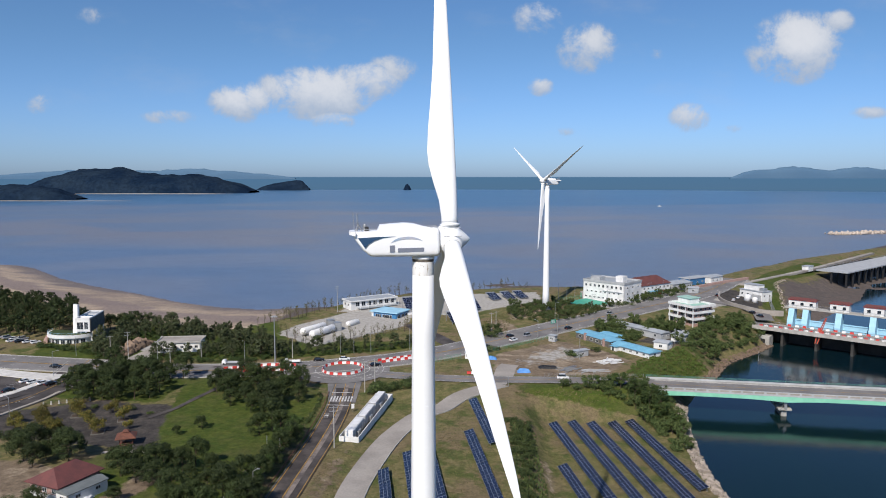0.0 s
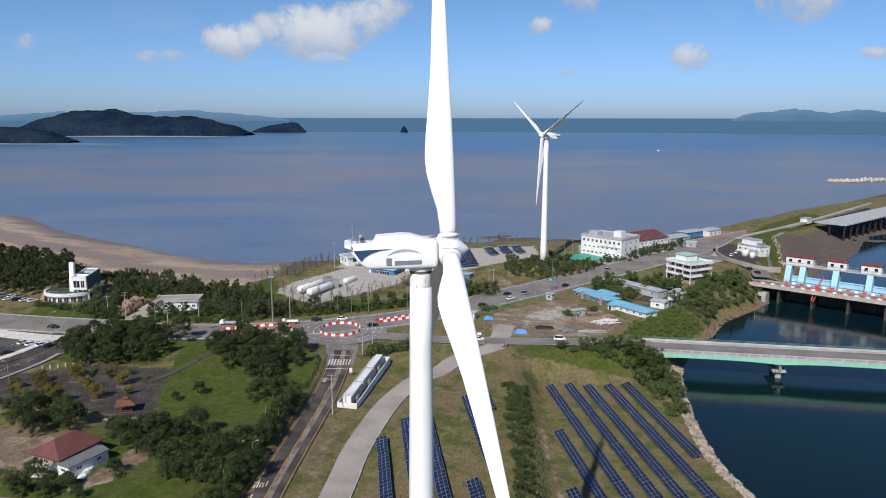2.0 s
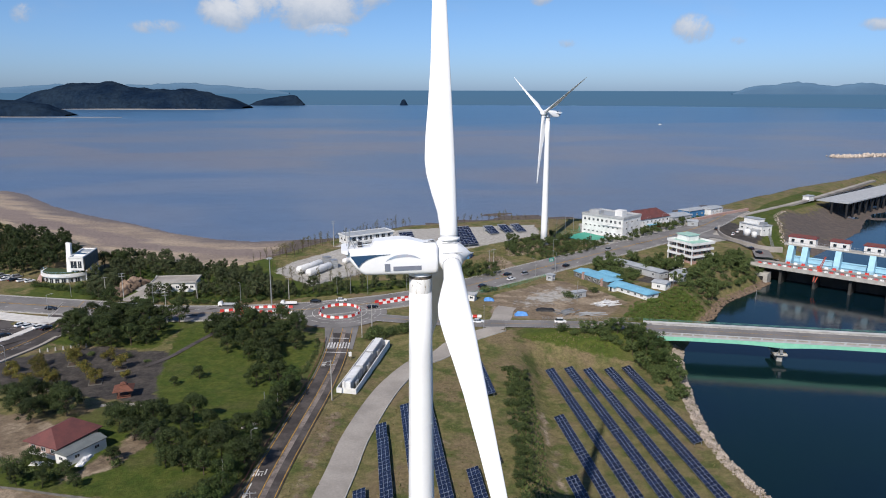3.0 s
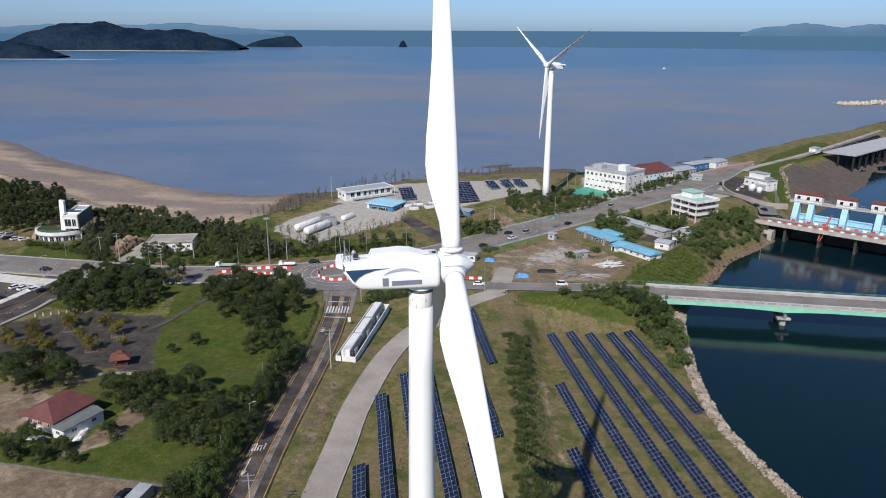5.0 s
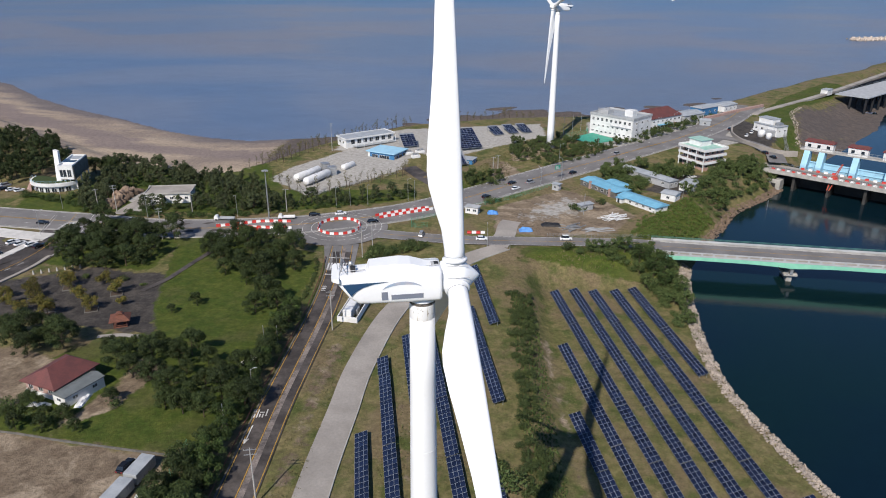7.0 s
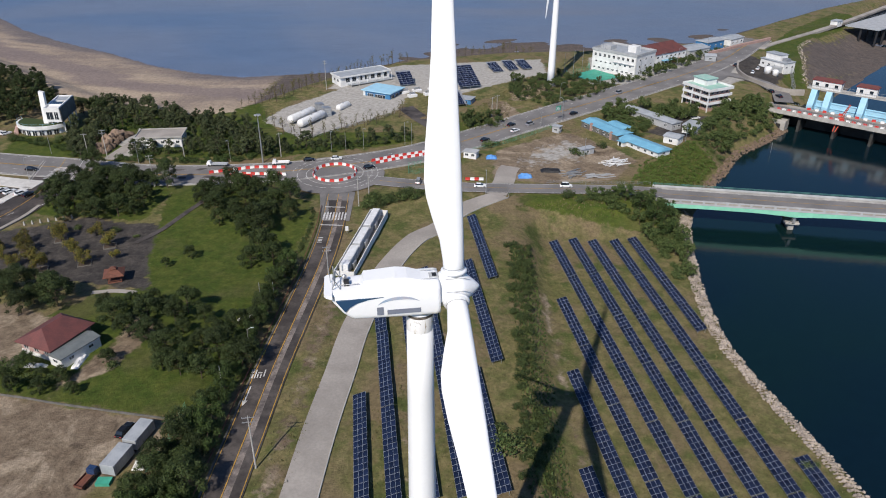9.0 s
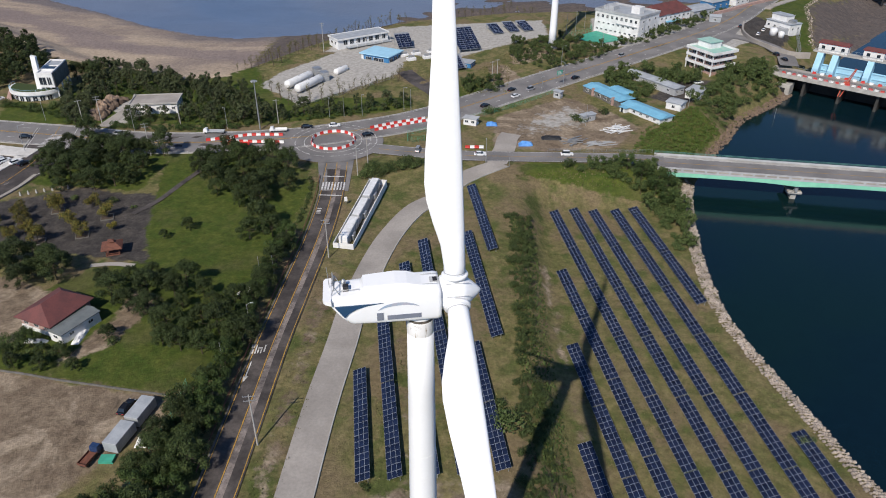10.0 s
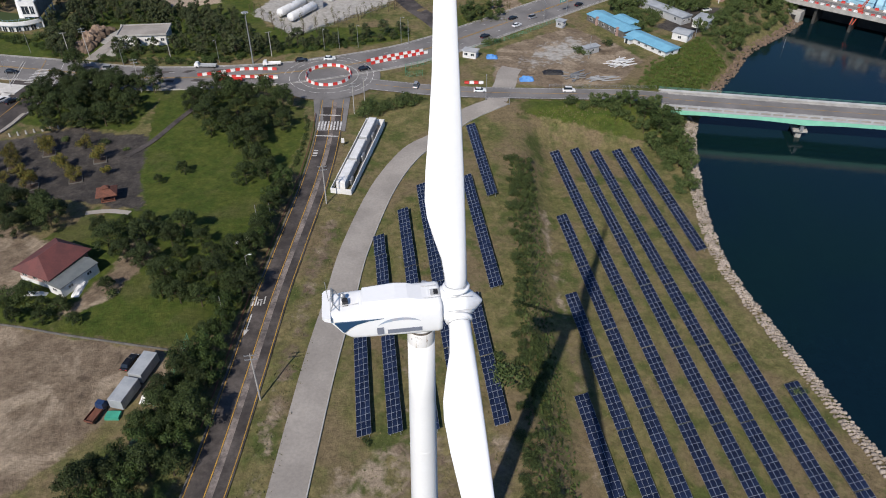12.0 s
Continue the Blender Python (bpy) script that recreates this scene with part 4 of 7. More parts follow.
# ---- plants ----
def leaves(rng, blobs, count, size, flat=0.0):
    """Leaf clumps as small tilted quads, scattered near the skin of a set of blobs (centre, radii). Gives verts, quads."""
    vol = np.array([r[0] * r[1] * r[2] for _, r in blobs]) ** 0.67
    pick = rng.choice(len(blobs), count, p=vol / vol.sum())
    c = np.array([b[0] for b in blobs], float)[pick]
    r = np.array([b[1] for b in blobs], float)[pick]
    d = rng.normal(size=(count, 3))
    d[:, 2] += 0.25
    d /= np.linalg.norm(d, axis=1)[:, None]
    p = c + d * r * (0.45 + 0.75 * rng.random((count, 1)))
    n = d + rng.normal(size=(count, 3)) * 0.55
    n[:, 2] += flat
    n /= np.linalg.norm(n, axis=1)[:, None]
    t = np.cross(n, rng.normal(size=(count, 3)))
    t /= np.linalg.norm(t, axis=1)[:, None]
    b = np.cross(n, t)
    s = size * (0.6 + 0.8 * rng.random((count, 1)))
    q = 0.28 + 0.35 * rng.random((count, 1))
    v = np.stack([p - t * s, p - b * s * q, p + t * s, p + b * s * q], 1).reshape(-1, 3)
    return v, np.arange(4 * count).reshape(-1, 4)


def tree_parts(seed, tall, spread, kind, thin=1.0):
    """Trunk and crown of one tree as plain arrays: (verts, faces) twice."""
    rng = np.random.default_rng(seed)
    bm = bmesh.new()
    lean = rng.normal(size=2) * 0.05 * tall
    knots = [Vector((lean[0] * k * k, lean[1] * k * k, tall * 0.85 * k)) for k in (0, 0.3, 0.6, 1.0)]
    thick = 0.028 * tall
    for i in range(3):
        bar(knots[i] - Vector((0, 0, 0.4 if i == 0 else 0)), knots[i + 1], thick * (1 - 0.27 * i), bm, 6, thick * (1 - 0.27 * (i + 1)))
    blobs = []
    if kind == "pine":
        for i in range(18):
            k = 0.34 + 0.62 * i / 17
            a = i * 2.4 + rng.random()
            reach = spread * (0.62 - 0.5 * max(k - 0.45, 0)) * (0.55 + 0.5 * rng.random())
            tip = Vector((lean[0] * k + math.cos(a) * reach, lean[1] * k + math.sin(a) * reach, tall * (k + 0.05)))
            bar((lean[0] * k * k, lean[1] * k * k, tall * k * 0.82), tip, thick * 0.35, bm, 4, thick * 0.12)
            rr = spread * (0.11 + 0.12 * rng.random())
            blobs.append((tuple(tip), (rr, rr, rr * 0.75)))
        blobs.append(((lean[0], lean[1], tall * 0.95), (spread * 0.28, spread * 0.28, spread * 0.24)))
        v, f = leaves(rng, blobs, int(5200 * thin), 0.19 / thin ** 0.45, 0.2)
    elif kind == "bush":
        for i in range(6):
            a = rng.random() * 6.28
            rr = spread * (0.28 + 0.2 * rng.random())
            blobs.append(((math.cos(a) * spread * 0.35, math.sin(a) * spread * 0.35, tall * (0.3 + 0.35 * rng.random())), (rr, rr, tall * 0.36)))
        v, f = leaves(rng, blobs, int(620 * thin), 0.22 / thin ** 0.45, 0.1)
    elif kind == "bare":
        for i in range(5):
            k = 0.35 + 0.12 * i
            a = rng.random() * 6.28
            bar((0, 0, tall * k), (math.cos(a) * spread * 0.4, math.sin(a) * spread * 0.4, tall * (k + 0.25)), thick * 0.3, bm, 4, 0.01)
            blobs.append(((math.cos(a) * spread * 0.3, math.sin(a) * spread * 0.3, tall * (k + 0.2)), (spread * 0.22, spread * 0.22, tall * 0.14)))
        v, f = leaves(rng, blobs, 90, 0.20)
    else:
        for i in range(8):
            k = 0.45 + 0.5 * i / 7
            a = i * 2.4 + rng.random()
            reach = spread * 0.42 * (1.1 - abs(k - 0.62)) * (0.5 + 0.6 * rng.random())
            tip = Vector((math.cos(a) * reach, math.sin(a) * reach, tall * k))
            bar((0, 0, tall * k * 0.7), tip, thick * 0.4, bm, 4, thick * 0.12)
            rr = spread * (0.15 + 0.14 * rng.random())
            blobs.append((tuple(tip), (rr, rr, rr * 0.85)))
        v, f = leaves(rng, blobs, int(2000 * thin), 0.20 / thin ** 0.45, 0.1)
    bm.verts.ensure_lookup_table()
    bm.verts.index_update()
    tv = np.array([x.co[:] for x in bm.verts])
    tf = [[x.index for x in q.verts] for q in bm.faces]
    bm.free()
    return tv, tf, v, f.tolist()


def plant(seed, tall, spread, kind, mat, name, label, category, group):
    top = empty(name, Matrix(), label, category, group)
    tv, tf, v, f = tree_parts(seed, tall, spread, kind)
    link("trunk", tv, tf, BARK, top)
    link("crown", v, f, mat, top)
    return top


def scatter(rng, ring, spacing, tries=12):
    """Places inside a polygon at least spacing apart."""
    pts = np.array(ring, float)
    lo, hi = pts.min(0), pts.max(0)
    area = (hi - lo).prod()
    cand = lo + rng.random((int(area / spacing ** 2 * tries) + 20, 2)) * (hi - lo)
    cand = cand[distance(cand[:, 0], cand[:, 1], ring)[0] > 0]
    cells, kept = {}, []
    for p in cand.tolist():
        a, b = int(p[0] // spacing), int(p[1] // spacing)
        around = [q for i in (-1, 0, 1) for j in (-1, 0, 1) for q in cells.get((a + i, b + j), ())]
        if all((p[0] - q[0]) ** 2 + (p[1] - q[1]) ** 2 > spacing ** 2 for q in around):
            cells.setdefault((a, b), []).append(p)
            kept.append(p)
    return kept


rng = np.random.default_rng(5)
PINE_LABEL = "dark green spreading pine on the park lawn"
pines = [plant(s, 7.2, 6.4, "pine", PINE, "pine_tree", PINE_LABEL, "tree", "pines of the park") for s in (11, 12, 13, 14)]
broads = [plant(s, 6.4, 5.6, "broad", BROAD, "tree", "leafy green tree beside the road", "tree", "roadside trees") for s in (21, 22, 23)]
golds = [plant(s, 4.6, 5.0, "broad", GOLD, "tree", "small tree with yellowing autumn leaves on paving", "tree", "yellowing trees") for s in (31, 32)]
bushes = [plant(s, 2.4, 3.4, "bush", SCRUB, "bush", "low rounded green bush", "bush", "bushes") for s in (41, 42, 43)]
used = set()


def stand(models, x, y, size, sink=0.1):
    proto = models[int(rng.integers(len(models)))]
    m = pose(x, y, ground_z(x, y) - sink, 0, 0, rng.random() * 360)
    if proto.name not in used:
        used.add(proto.name)
        proto.matrix_world = m
        proto.scale = (size, size, size * (0.9 + 0.25 * rng.random()))
        return proto
    ob = copy_thing(proto, m)
    ob.scale = (size, size, size * (0.9 + 0.25 * rng.random()))
    return ob


PINE_GROVES = [
    ([(-142, 258), (-137, 274), (-120, 272), (-106, 266), (-101, 248), (-110, 238), (-129, 240)], 4.9),
    ([(-88, 267), (-75, 272), (-52, 256), (-47, 242), (-53, 238), (-55, 229), (-64, 227), (-72, 236), (-83, 246)], 5.0),
    ([(-89, 184), (-82, 188), (-64, 183), (-47, 170), (-46, 156), (-52, 152), (-62, 153), (-68, 164), (-83, 175)], 4.8),
    ([(-122, 193), (-114, 197), (-101, 190), (-97, 186), (-109, 181)], 4.6),
    ([(-101, 156), (-94, 157), (-79, 152), (-79, 148), (-95, 149)], 4.6),
    ([(-135, 285), (-130, 262), (-100, 262), (-100, 268), (-118, 272)], 5.5),
]
for ring, gap in PINE_GROVES:
    low = ring[0] == (-101, 156)
    for x, y in scatter(rng, ring, gap):
        stand(pines, x, y, (0.34 if low else 0.55) + (0.3 if low else 0.6) * rng.random() ** 1.3)
for x, y, s in ((-53, 213, 1.15), (-49.5, 210, 0.85), (-56, 209, 0.9), (-78, 160, 0.45), (-73, 171, 0.4), (-64, 160, 0.5), (-75, 214, 0.5), (-81, 209, 0.35)):
    stand(pines, x, y, s)
for x, y, s in ((-120, 226, 1.0), (-103, 222, 1.0), (-106, 211, 0.95), (-117, 207, 1.0), (-127, 218, 0.9), (-126, 209, 0.85), (-122, 231, 0.6), (-133, 214, 0.8)):
    stand(golds, x, y, s)
for ring, gap in (([(-56, 118), (-55, 128), (-52.5, 138), (-50, 147), (-47.5, 147), (-46.8, 133), (-47.5, 118)], 2.6), ([(-66, 82), (-63, 108), (-58, 120), (-47.5, 120), (-49, 82)], 3.4), ([(-50, 146), (-47.5, 146), (-46.2, 170), (-44.8, 195), (-42.8, 206), (-44.5, 208), (-47, 190), (-48, 165)], 2.8)):
    for x, y in scatter(rng, ring, gap):
        stand(pines if rng.random() < 0.45 else broads, x, y, 0.62 + 0.42 * rng.random())
for x, y in scatter(rng, [(-27, 256), (-7, 264), (-6, 260), (-16, 255), (-25, 249)], 2.4):
    stand(bushes, x, y, 0.8 + 0.5 * rng.random())
for x, y, s in ((14, 135, 1.5), (12, 140, 0.9), (46, 259.2, 1.2), (49.5, 257.0, 1.0), (68, 311, 1.1), (55, 304, 1.2), (58, 301, 0.9), (20, 311, 1.1), (24, 313, 0.8), (-14.5, 119, 0.5), (78, 136, 0.8)):
    stand(bushes, x, y, s)


for x, y, size in ((70, 252, 1.15), (74, 247, 1.25), (77, 242, 1.1), (66, 257, 1.0), (79, 250, 1.05), (80, 236, 0.8), (58, 258, 0.75)):
    stand(broads, x, y, size)
for x, y, size in ((-168, 352, 1.1), (-163, 356, 0.9), (-158, 349, 1.0)):
    stand(pines, x, y, size)
for x, y, size in ((-112, 217, 0.9), (-123, 213, 0.8), (-110, 229, 0.85), (-131, 224, 0.9), (-98, 214, 0.6), (-136, 219, 0.8)):
    stand(golds, x, y, size)
for x, y, size in ((-97, 155, 0.9), (-93, 153, 0.8), (-101, 158, 1.0), (-88, 152.5, 0.8), (-84.5, 154.5, 0.7), (-106, 159, 1.1), (-79, 163, 0.6), (-76, 158, 0.7), (-110, 162, 1.0), (-104, 152.5, 0.9), (-113, 203, 0.8), (-126, 203, 0.9), (-105, 232, 0.7), (-134, 205, 1.0), (-118, 234, 0.7), (-97, 228, 0.5), (-142, 212, 0.9), (-163, 318, 1.1), (-168, 314, 0.9), (-158, 316, 1.0), (-172, 317, 0.9), (-180, 318, 0.8), (-186, 322, 0.9)):
    stand(bushes, x, y, size)
for x, y in along([(-44.4, 250), (-42.9, 238), (-44.2, 215), (-46.6, 195), (-47.4, 176), (-47.6, 158)], 1.5):
    stand(bushes, x + 0.3 * rng.normal(), y, 0.28 + 0.2 * rng.random())


def joined(name, models, mat, rings, spacing, lo, hi, label, category):
    """Many plants as one mesh, for woods and scrub that nobody could count."""
    vs, fs, slots, base = [], [], [], 0
    for ring in rings:
        places = scatter(rng, ring, spacing)
        levels = terrain(np.array([p[0] for p in places]), np.array([p[1] for p in places]))[0]
        for (x, y), level in zip(places, levels):
            tv, tf, v, f = models[int(rng.integers(len(models)))]
            s, a = lo + (hi - lo) * rng.random(), rng.random() * 6.283
            rot = np.array([[math.cos(a), -math.sin(a), 0], [math.sin(a), math.cos(a), 0], [0, 0, 0.9 + 0.3 * rng.random()]]) * s
            put = np.array([x, y, level - 0.1])
            for vv, ff, slot in ((tv, tf, 0), (v, f, 1)):
                vs.append(vv @ rot.T + put)
                fs.extend([[i + base for i in q] for q in ff])
                slots.extend([slot] * len(ff))
                base += len(vv)
    ob = link(name, np.concatenate(vs).tolist(), fs, None, mats=[BARK, mat], slots=slots)
    return tagged(ob, label, category, kind="stuff")


wood_models = [tree_parts(s, 7.5, w, k, t) for s, w, k, t in ((51, 5.0, "pine", 0.24), (52, 5.6, "broad", 0.55), (53, 4.4, "pine", 0.22), (54, 4.6, "broad", 0.5), (55, 3.6, "broad", 0.35))]
scrub_models = [tree_parts(s, 2.6, 3.6, "bush", 0.7) for s in (61, 62, 63)]
tall_scrub = [tree_parts(s, 4.6, 4.4, "broad", 0.55) for s in (64, 65)] + scrub_models
ditch_models = [tree_parts(s, 2.4, 3.2, "bush", 1.9) for s in (66, 67, 68)]
bare_models = [tree_parts(s, 5.5, 2.6, "bare") for s in (71, 72, 73)]
joined("woodland", wood_models, WOODS, [
    [(-150, 299), (-163, 325), (-156, 345), (-132, 350), (-112, 346), (-109, 326), (-140, 334), (-146, 318), (-142, 300), (-146, 297)],
    [(-128, 299), (-127, 306), (-109, 307), (-109, 299)],
    [(-106, 300), (-106, 326), (-112, 340), (-95, 342), (-82, 332), (-72, 308), (-72, 299)],
    [(-156, 348), (-165, 362), (-160, 369), (-142, 364), (-128, 354), (-128, 348)],
    [(-128, 346), (-128, 353), (-112, 347), (-96, 345), (-90, 338), (-112, 341)],
    [(-72, 299), (-72, 308), (-42, 312), (-14, 328), (-10, 320), (-42, 305)],
], 4.0, 0.45, 0.98, "dense mixed coastal woodland of pines and leafy trees", "woodland")
joined("woodland", wood_models, PINE, [[(-330, 458), (-240, 414), (-206, 394), (-188, 368), (-191, 346), (-200, 336), (-260, 345), (-340, 380)], [(-300, 330), (-215, 320), (-200, 305), (-300, 318)]], 4.6, 0.7, 1.1, "dark pine wood behind the beach", "woodland")
joined("scrub", tall_scrub, SCRUB, [
    [(138, 366), (158, 377), (168, 367), (158, 353), (146, 348)],
    [(108, 322), (124, 342), (138, 364), (156, 366), (153, 350), (134, 334), (121, 313), (114, 313)],
    [(74, 326), (76, 345), (82, 366), (112, 362), (116, 350), (92, 334), (90, 322)],
    [(104, 352), (118, 340), (122, 350), (114, 358)],
], 3.2, 0.6, 1.25, "thick green scrub and small trees on the bank", "scrub")
joined("scrub", tall_scrub, SCRUB, [
    [(36, 380), (38, 406), (66, 416), (94, 400), (78, 380), (52, 366)], [(10, 334), (12, 349), (27, 352), (30, 338)], [(92, 402), (110, 408), (150, 446), (176, 480), (170, 484), (140, 450), (104, 414)],
], 3.4, 0.5, 1.0, "green bushes along the main road", "scrub")
joined("scrub", tall_scrub, SCRUB, [
    [(52, 258), (60, 260), (84, 259), (83, 238), (79, 216), (73, 213), (73, 236), (66, 250)],
], 2.7, 0.5, 1.15, "dense shrubs beside the bridge abutment", "scrub")
joined("scrub", ditch_models, SCRUB, [
    [(21, 226), (28, 226), (27, 206), (21, 204)], [(19.5, 200), (26, 202), (25, 184), (20, 180)], [(18.5, 176), (24, 180), (23, 160), (17.5, 152)],
    [(16.5, 148), (22.5, 150), (22, 126), (16, 124)], [(15.5, 120), (21, 122), (21.5, 96), (15, 96)],
], 1.9, 0.2, 0.85, "low green scrub in the ditch of the solar field", "scrub")
joined("scrub", scrub_models, BROAD, [
    [(-186, 318), (-165, 310), (-150, 303), (-150, 306), (-164, 315), (-184, 321)], [(-146, 296.5), (-142, 299), (-138, 299), (-138, 297)],
    [(-130, 294.5), (-110, 291.5), (-75, 294), (-75, 299), (-110, 297), (-130, 299)],
], 2.3, 0.35, 0.85, "clipped shrubs beside the main road", "scrub")
joined("creepers", scrub_models, CREEPER, [
    [(72, 272), (80, 292), (96, 306), (108, 320), (118, 310), (107, 294), (97, 281), (88, 269)],
], 1.9, 0.28, 0.55, "bright green creepers over the bank", "creepers")
joined("dead_saplings", bare_models, REED, [
    [(-84, 346), (-60, 314), (-16, 352), (-18, 358), (-60, 322), (-80, 348)], [(-98, 366), (-86, 384), (-62, 414), (-40, 436), (-20, 456), (-18, 450), (-46, 420), (-62, 398), (-82, 368)],
    [(0, 462), (60, 478), (60, 484), (0, 468)],
], 3.4, 0.6, 1.2, "thin half-bare saplings in rows", "saplings")


def tufts(rings, count, lo, hi, seed, label, mat=REED):
    """Dry grass as small upright blades."""
    r = np.random.default_rng(seed)
    spots = []
    for ring in rings:
        pts = np.array(ring, float)
        cand = pts.min(0) + r.random((int((pts.max(0) - pts.min(0)).prod() * count), 2)) * (pts.max(0) - pts.min(0))
        spots.append(cand[distance(cand[:, 0], cand[:, 1], ring)[0] > 0])
    p = np.concatenate(spots)
    z = terrain(p[:, 0], p[:, 1])[0]
    n = len(p)
    a = r.random(n) * 6.283
    s = lo + (hi - lo) * r.random(n)
    d = np.stack([np.cos(a) * s * 0.5, np.sin(a) * s * 0.5], 1)
    tip = (r.random((n, 2)) - 0.5) * s[:, None]
    v = np.stack([np.column_stack([p - d, z]), np.column_stack([p + d, z]), np.column_stack([p + tip, z + s])], 1).reshape(-1, 3)
    ob = link("grass", v.tolist(), np.arange(3 * n).reshape(-1, 3).tolist(), mat)
    return tagged(ob, label, "grass", kind="stuff")


tufts([
    [(20, 90), (90, 90), (80, 150), (74, 190), (76, 240), (40, 256), (24, 250), (18, 150)], [(-14, 90), (16, 90), (22, 240), (8, 246), (-16, 190)],
    [(-37, 90), (-31, 90), (-25, 200), (-31, 202), (-34, 180)],
], 1.1, 0.14, 0.42, 15, "dry yellowish grass of the solar field")
tufts([[(96, 280), (118, 306), (104, 316), (82, 290), (76, 272)], [(24, 252), (62, 263), (80, 250), (40, 250)], [(10, 332), (30, 336), (36, 372), (60, 384), (40, 398), (10, 352)]], 1.6, 0.25, 0.7, 16, "long rough grass on the banks")


tufts([[(16, 90), (26, 90), (27, 160), (30, 226), (22, 226), (19, 170)]], 3.0, 0.3, 0.9, 17, "green grass of the ditch", SCRUB)
joined("undergrowth", scrub_models, BROAD, [
    [(-150, 299), (-160, 325), (-152, 348), (-112, 344), (-111, 324), (-140, 334), (-146, 318), (-142, 300)], [(-106, 300), (-106, 344), (-84, 336), (-72, 308), (-72, 299)], [(-128, 299), (-127, 306), (-109, 307), (-109, 299)],
    [(-72, 299), (-72, 308), (-42, 312), (-14, 328), (-10, 320), (-42, 305)],
], 2.9, 0.4, 0.8, "dark undergrowth below the coastal trees", "undergrowth")


# stones along the water
def rocks(name, line, wide, count, lo, hi, mat, seed, label, lift=0.0):
    r = np.random.default_rng(seed)
    ico = [(0, 0, 1), (0.894, 0, 0.447), (0.276, 0.851, 0.447), (-0.724, 0.526, 0.447), (-0.724, -0.526, 0.447), (0.276, -0.851, 0.447), (0.724, 0.526, -0.447), (-0.276, 0.851, -0.447), (-0.894, 0, -0.447), (-0.276, -0.851, -0.447), (0.724, -0.526, -0.447), (0, 0, -1)]
    tri = [(0, 1, 2), (0, 2, 3), (0, 3, 4), (0, 4, 5), (0, 5, 1), (1, 6, 2), (2, 7, 3), (3, 8, 4), (4, 9, 5), (5, 10, 1), (6, 7, 2), (7, 8, 3), (8, 9, 4), (9, 10, 5), (10, 6, 1), (11, 7, 6), (11, 8, 7), (11, 9, 8), (11, 10, 9), (11, 6, 10)]
    ico = np.array(ico)
    path = along(line, 1.0)
    side = np.gradient(path, axis=0)
    side = np.stack([side[:, 1], -side[:, 0]], 1) / np.linalg.norm(side, axis=1)[:, None]
    vs, fs = [], []
    spot = r.integers(len(path), size=count)
    pts = path[spot] + side[spot] * wide * (r.random((count, 1)) - 0.5)
    grounds = np.maximum(terrain(pts[:, 0], pts[:, 1])[0], WATER - 0.1)
    for i in range(count):
        s = lo + (hi - lo) * r.random() ** 2
        shape = ico * (1 + 0.35 * (r.random((12, 1)) - 0.5)) * s * (0.6 + 0.7 * r.random(3))
        vs.append(shape + [pts[i, 0], pts[i, 1], grounds[i] + 0.15 * s + lift])
        fs.extend([[a + 12 * i for a in t] for t in tri])
    ob = link(name, np.concatenate(vs).tolist(), fs, mat)
    return tagged(ob, label, "rocks", kind="stuff")


rocks("riprap", [(91, 262), (86.5, 250), (82, 231), (77.6, 206), (75.8, 186), (77.0, 171), (80.0, 155), (82.4, 143), (85.2, 129), (91.0, 105), (102, 62)], 4.4, 4800, 0.16, 0.55, ROCK, 3, "pale broken stones lining the lake shore")
rocks("bank_rocks", [(104, 280), (109, 291), (118, 303), (134, 327), (156, 347), (170, 362)], 4.0, 1200, 0.2, 0.75, BROWN_ROCK, 4, "brown rocks at the foot of the overgrown bank")
rocks("breakwater", [(586, 1073), (650, 1090), (760, 1120), (900, 1150)], 26, 900, 1.2, 3.2, ROCK, 6, "long low breakwater of dumped stones", 1.2)
rocks("shore_rocks", [(207, 424), (219, 455), (232, 489), (247, 509)], 3.0, 300, 0.15, 0.45, ROCK, 7, "pale stones along the basin's edge")

# ---- buildings ----
def window(parent, m, wide, tall, bars=1):
    """A window on a wall: its frame stands proud, the pane lies back. Local x along the wall, z up, y out of the wall at minus."""
    bm = bmesh.new()
    e, d = 0.09, 0.07
    for x0, z0, x1, z1 in ((-wide / 2, -tall / 2, wide / 2, -tall / 2 + e), (-wide / 2, tall / 2 - e, wide / 2, tall / 2), (-wide / 2, -tall / 2, -wide / 2 + e, tall / 2), (wide / 2 - e, -tall / 2, wide / 2, tall / 2)):
        box(x0, -d, z0, x1, 0.02, z1, 0, bm)
    for k in range(bars):
        x = -wide / 2 + wide * (k + 1) / (bars + 1)
        box(x - 0.04, -d, -tall / 2, x + 0.04, 0.02, tall / 2, 0, bm)
    win = part("window", bm, BARRIER_WHITE, parent)
    win.matrix_local = m
    part("pane", box(-wide / 2 + e, -0.025, -tall / 2 + e, wide / 2 - e, 0.01, tall / 2 - e), GLASS, win)
    return win


def frame_of(a, b, z):
    """The pose of a building whose front runs from a to b, with x along it and y going in behind."""
    d = math.degrees(math.atan2(b[1] - a[1], b[0] - a[0]))
    return pose(a[0], a[1], z, 0, 0, d), math.hypot(b[0] - a[0], b[1] - a[1])


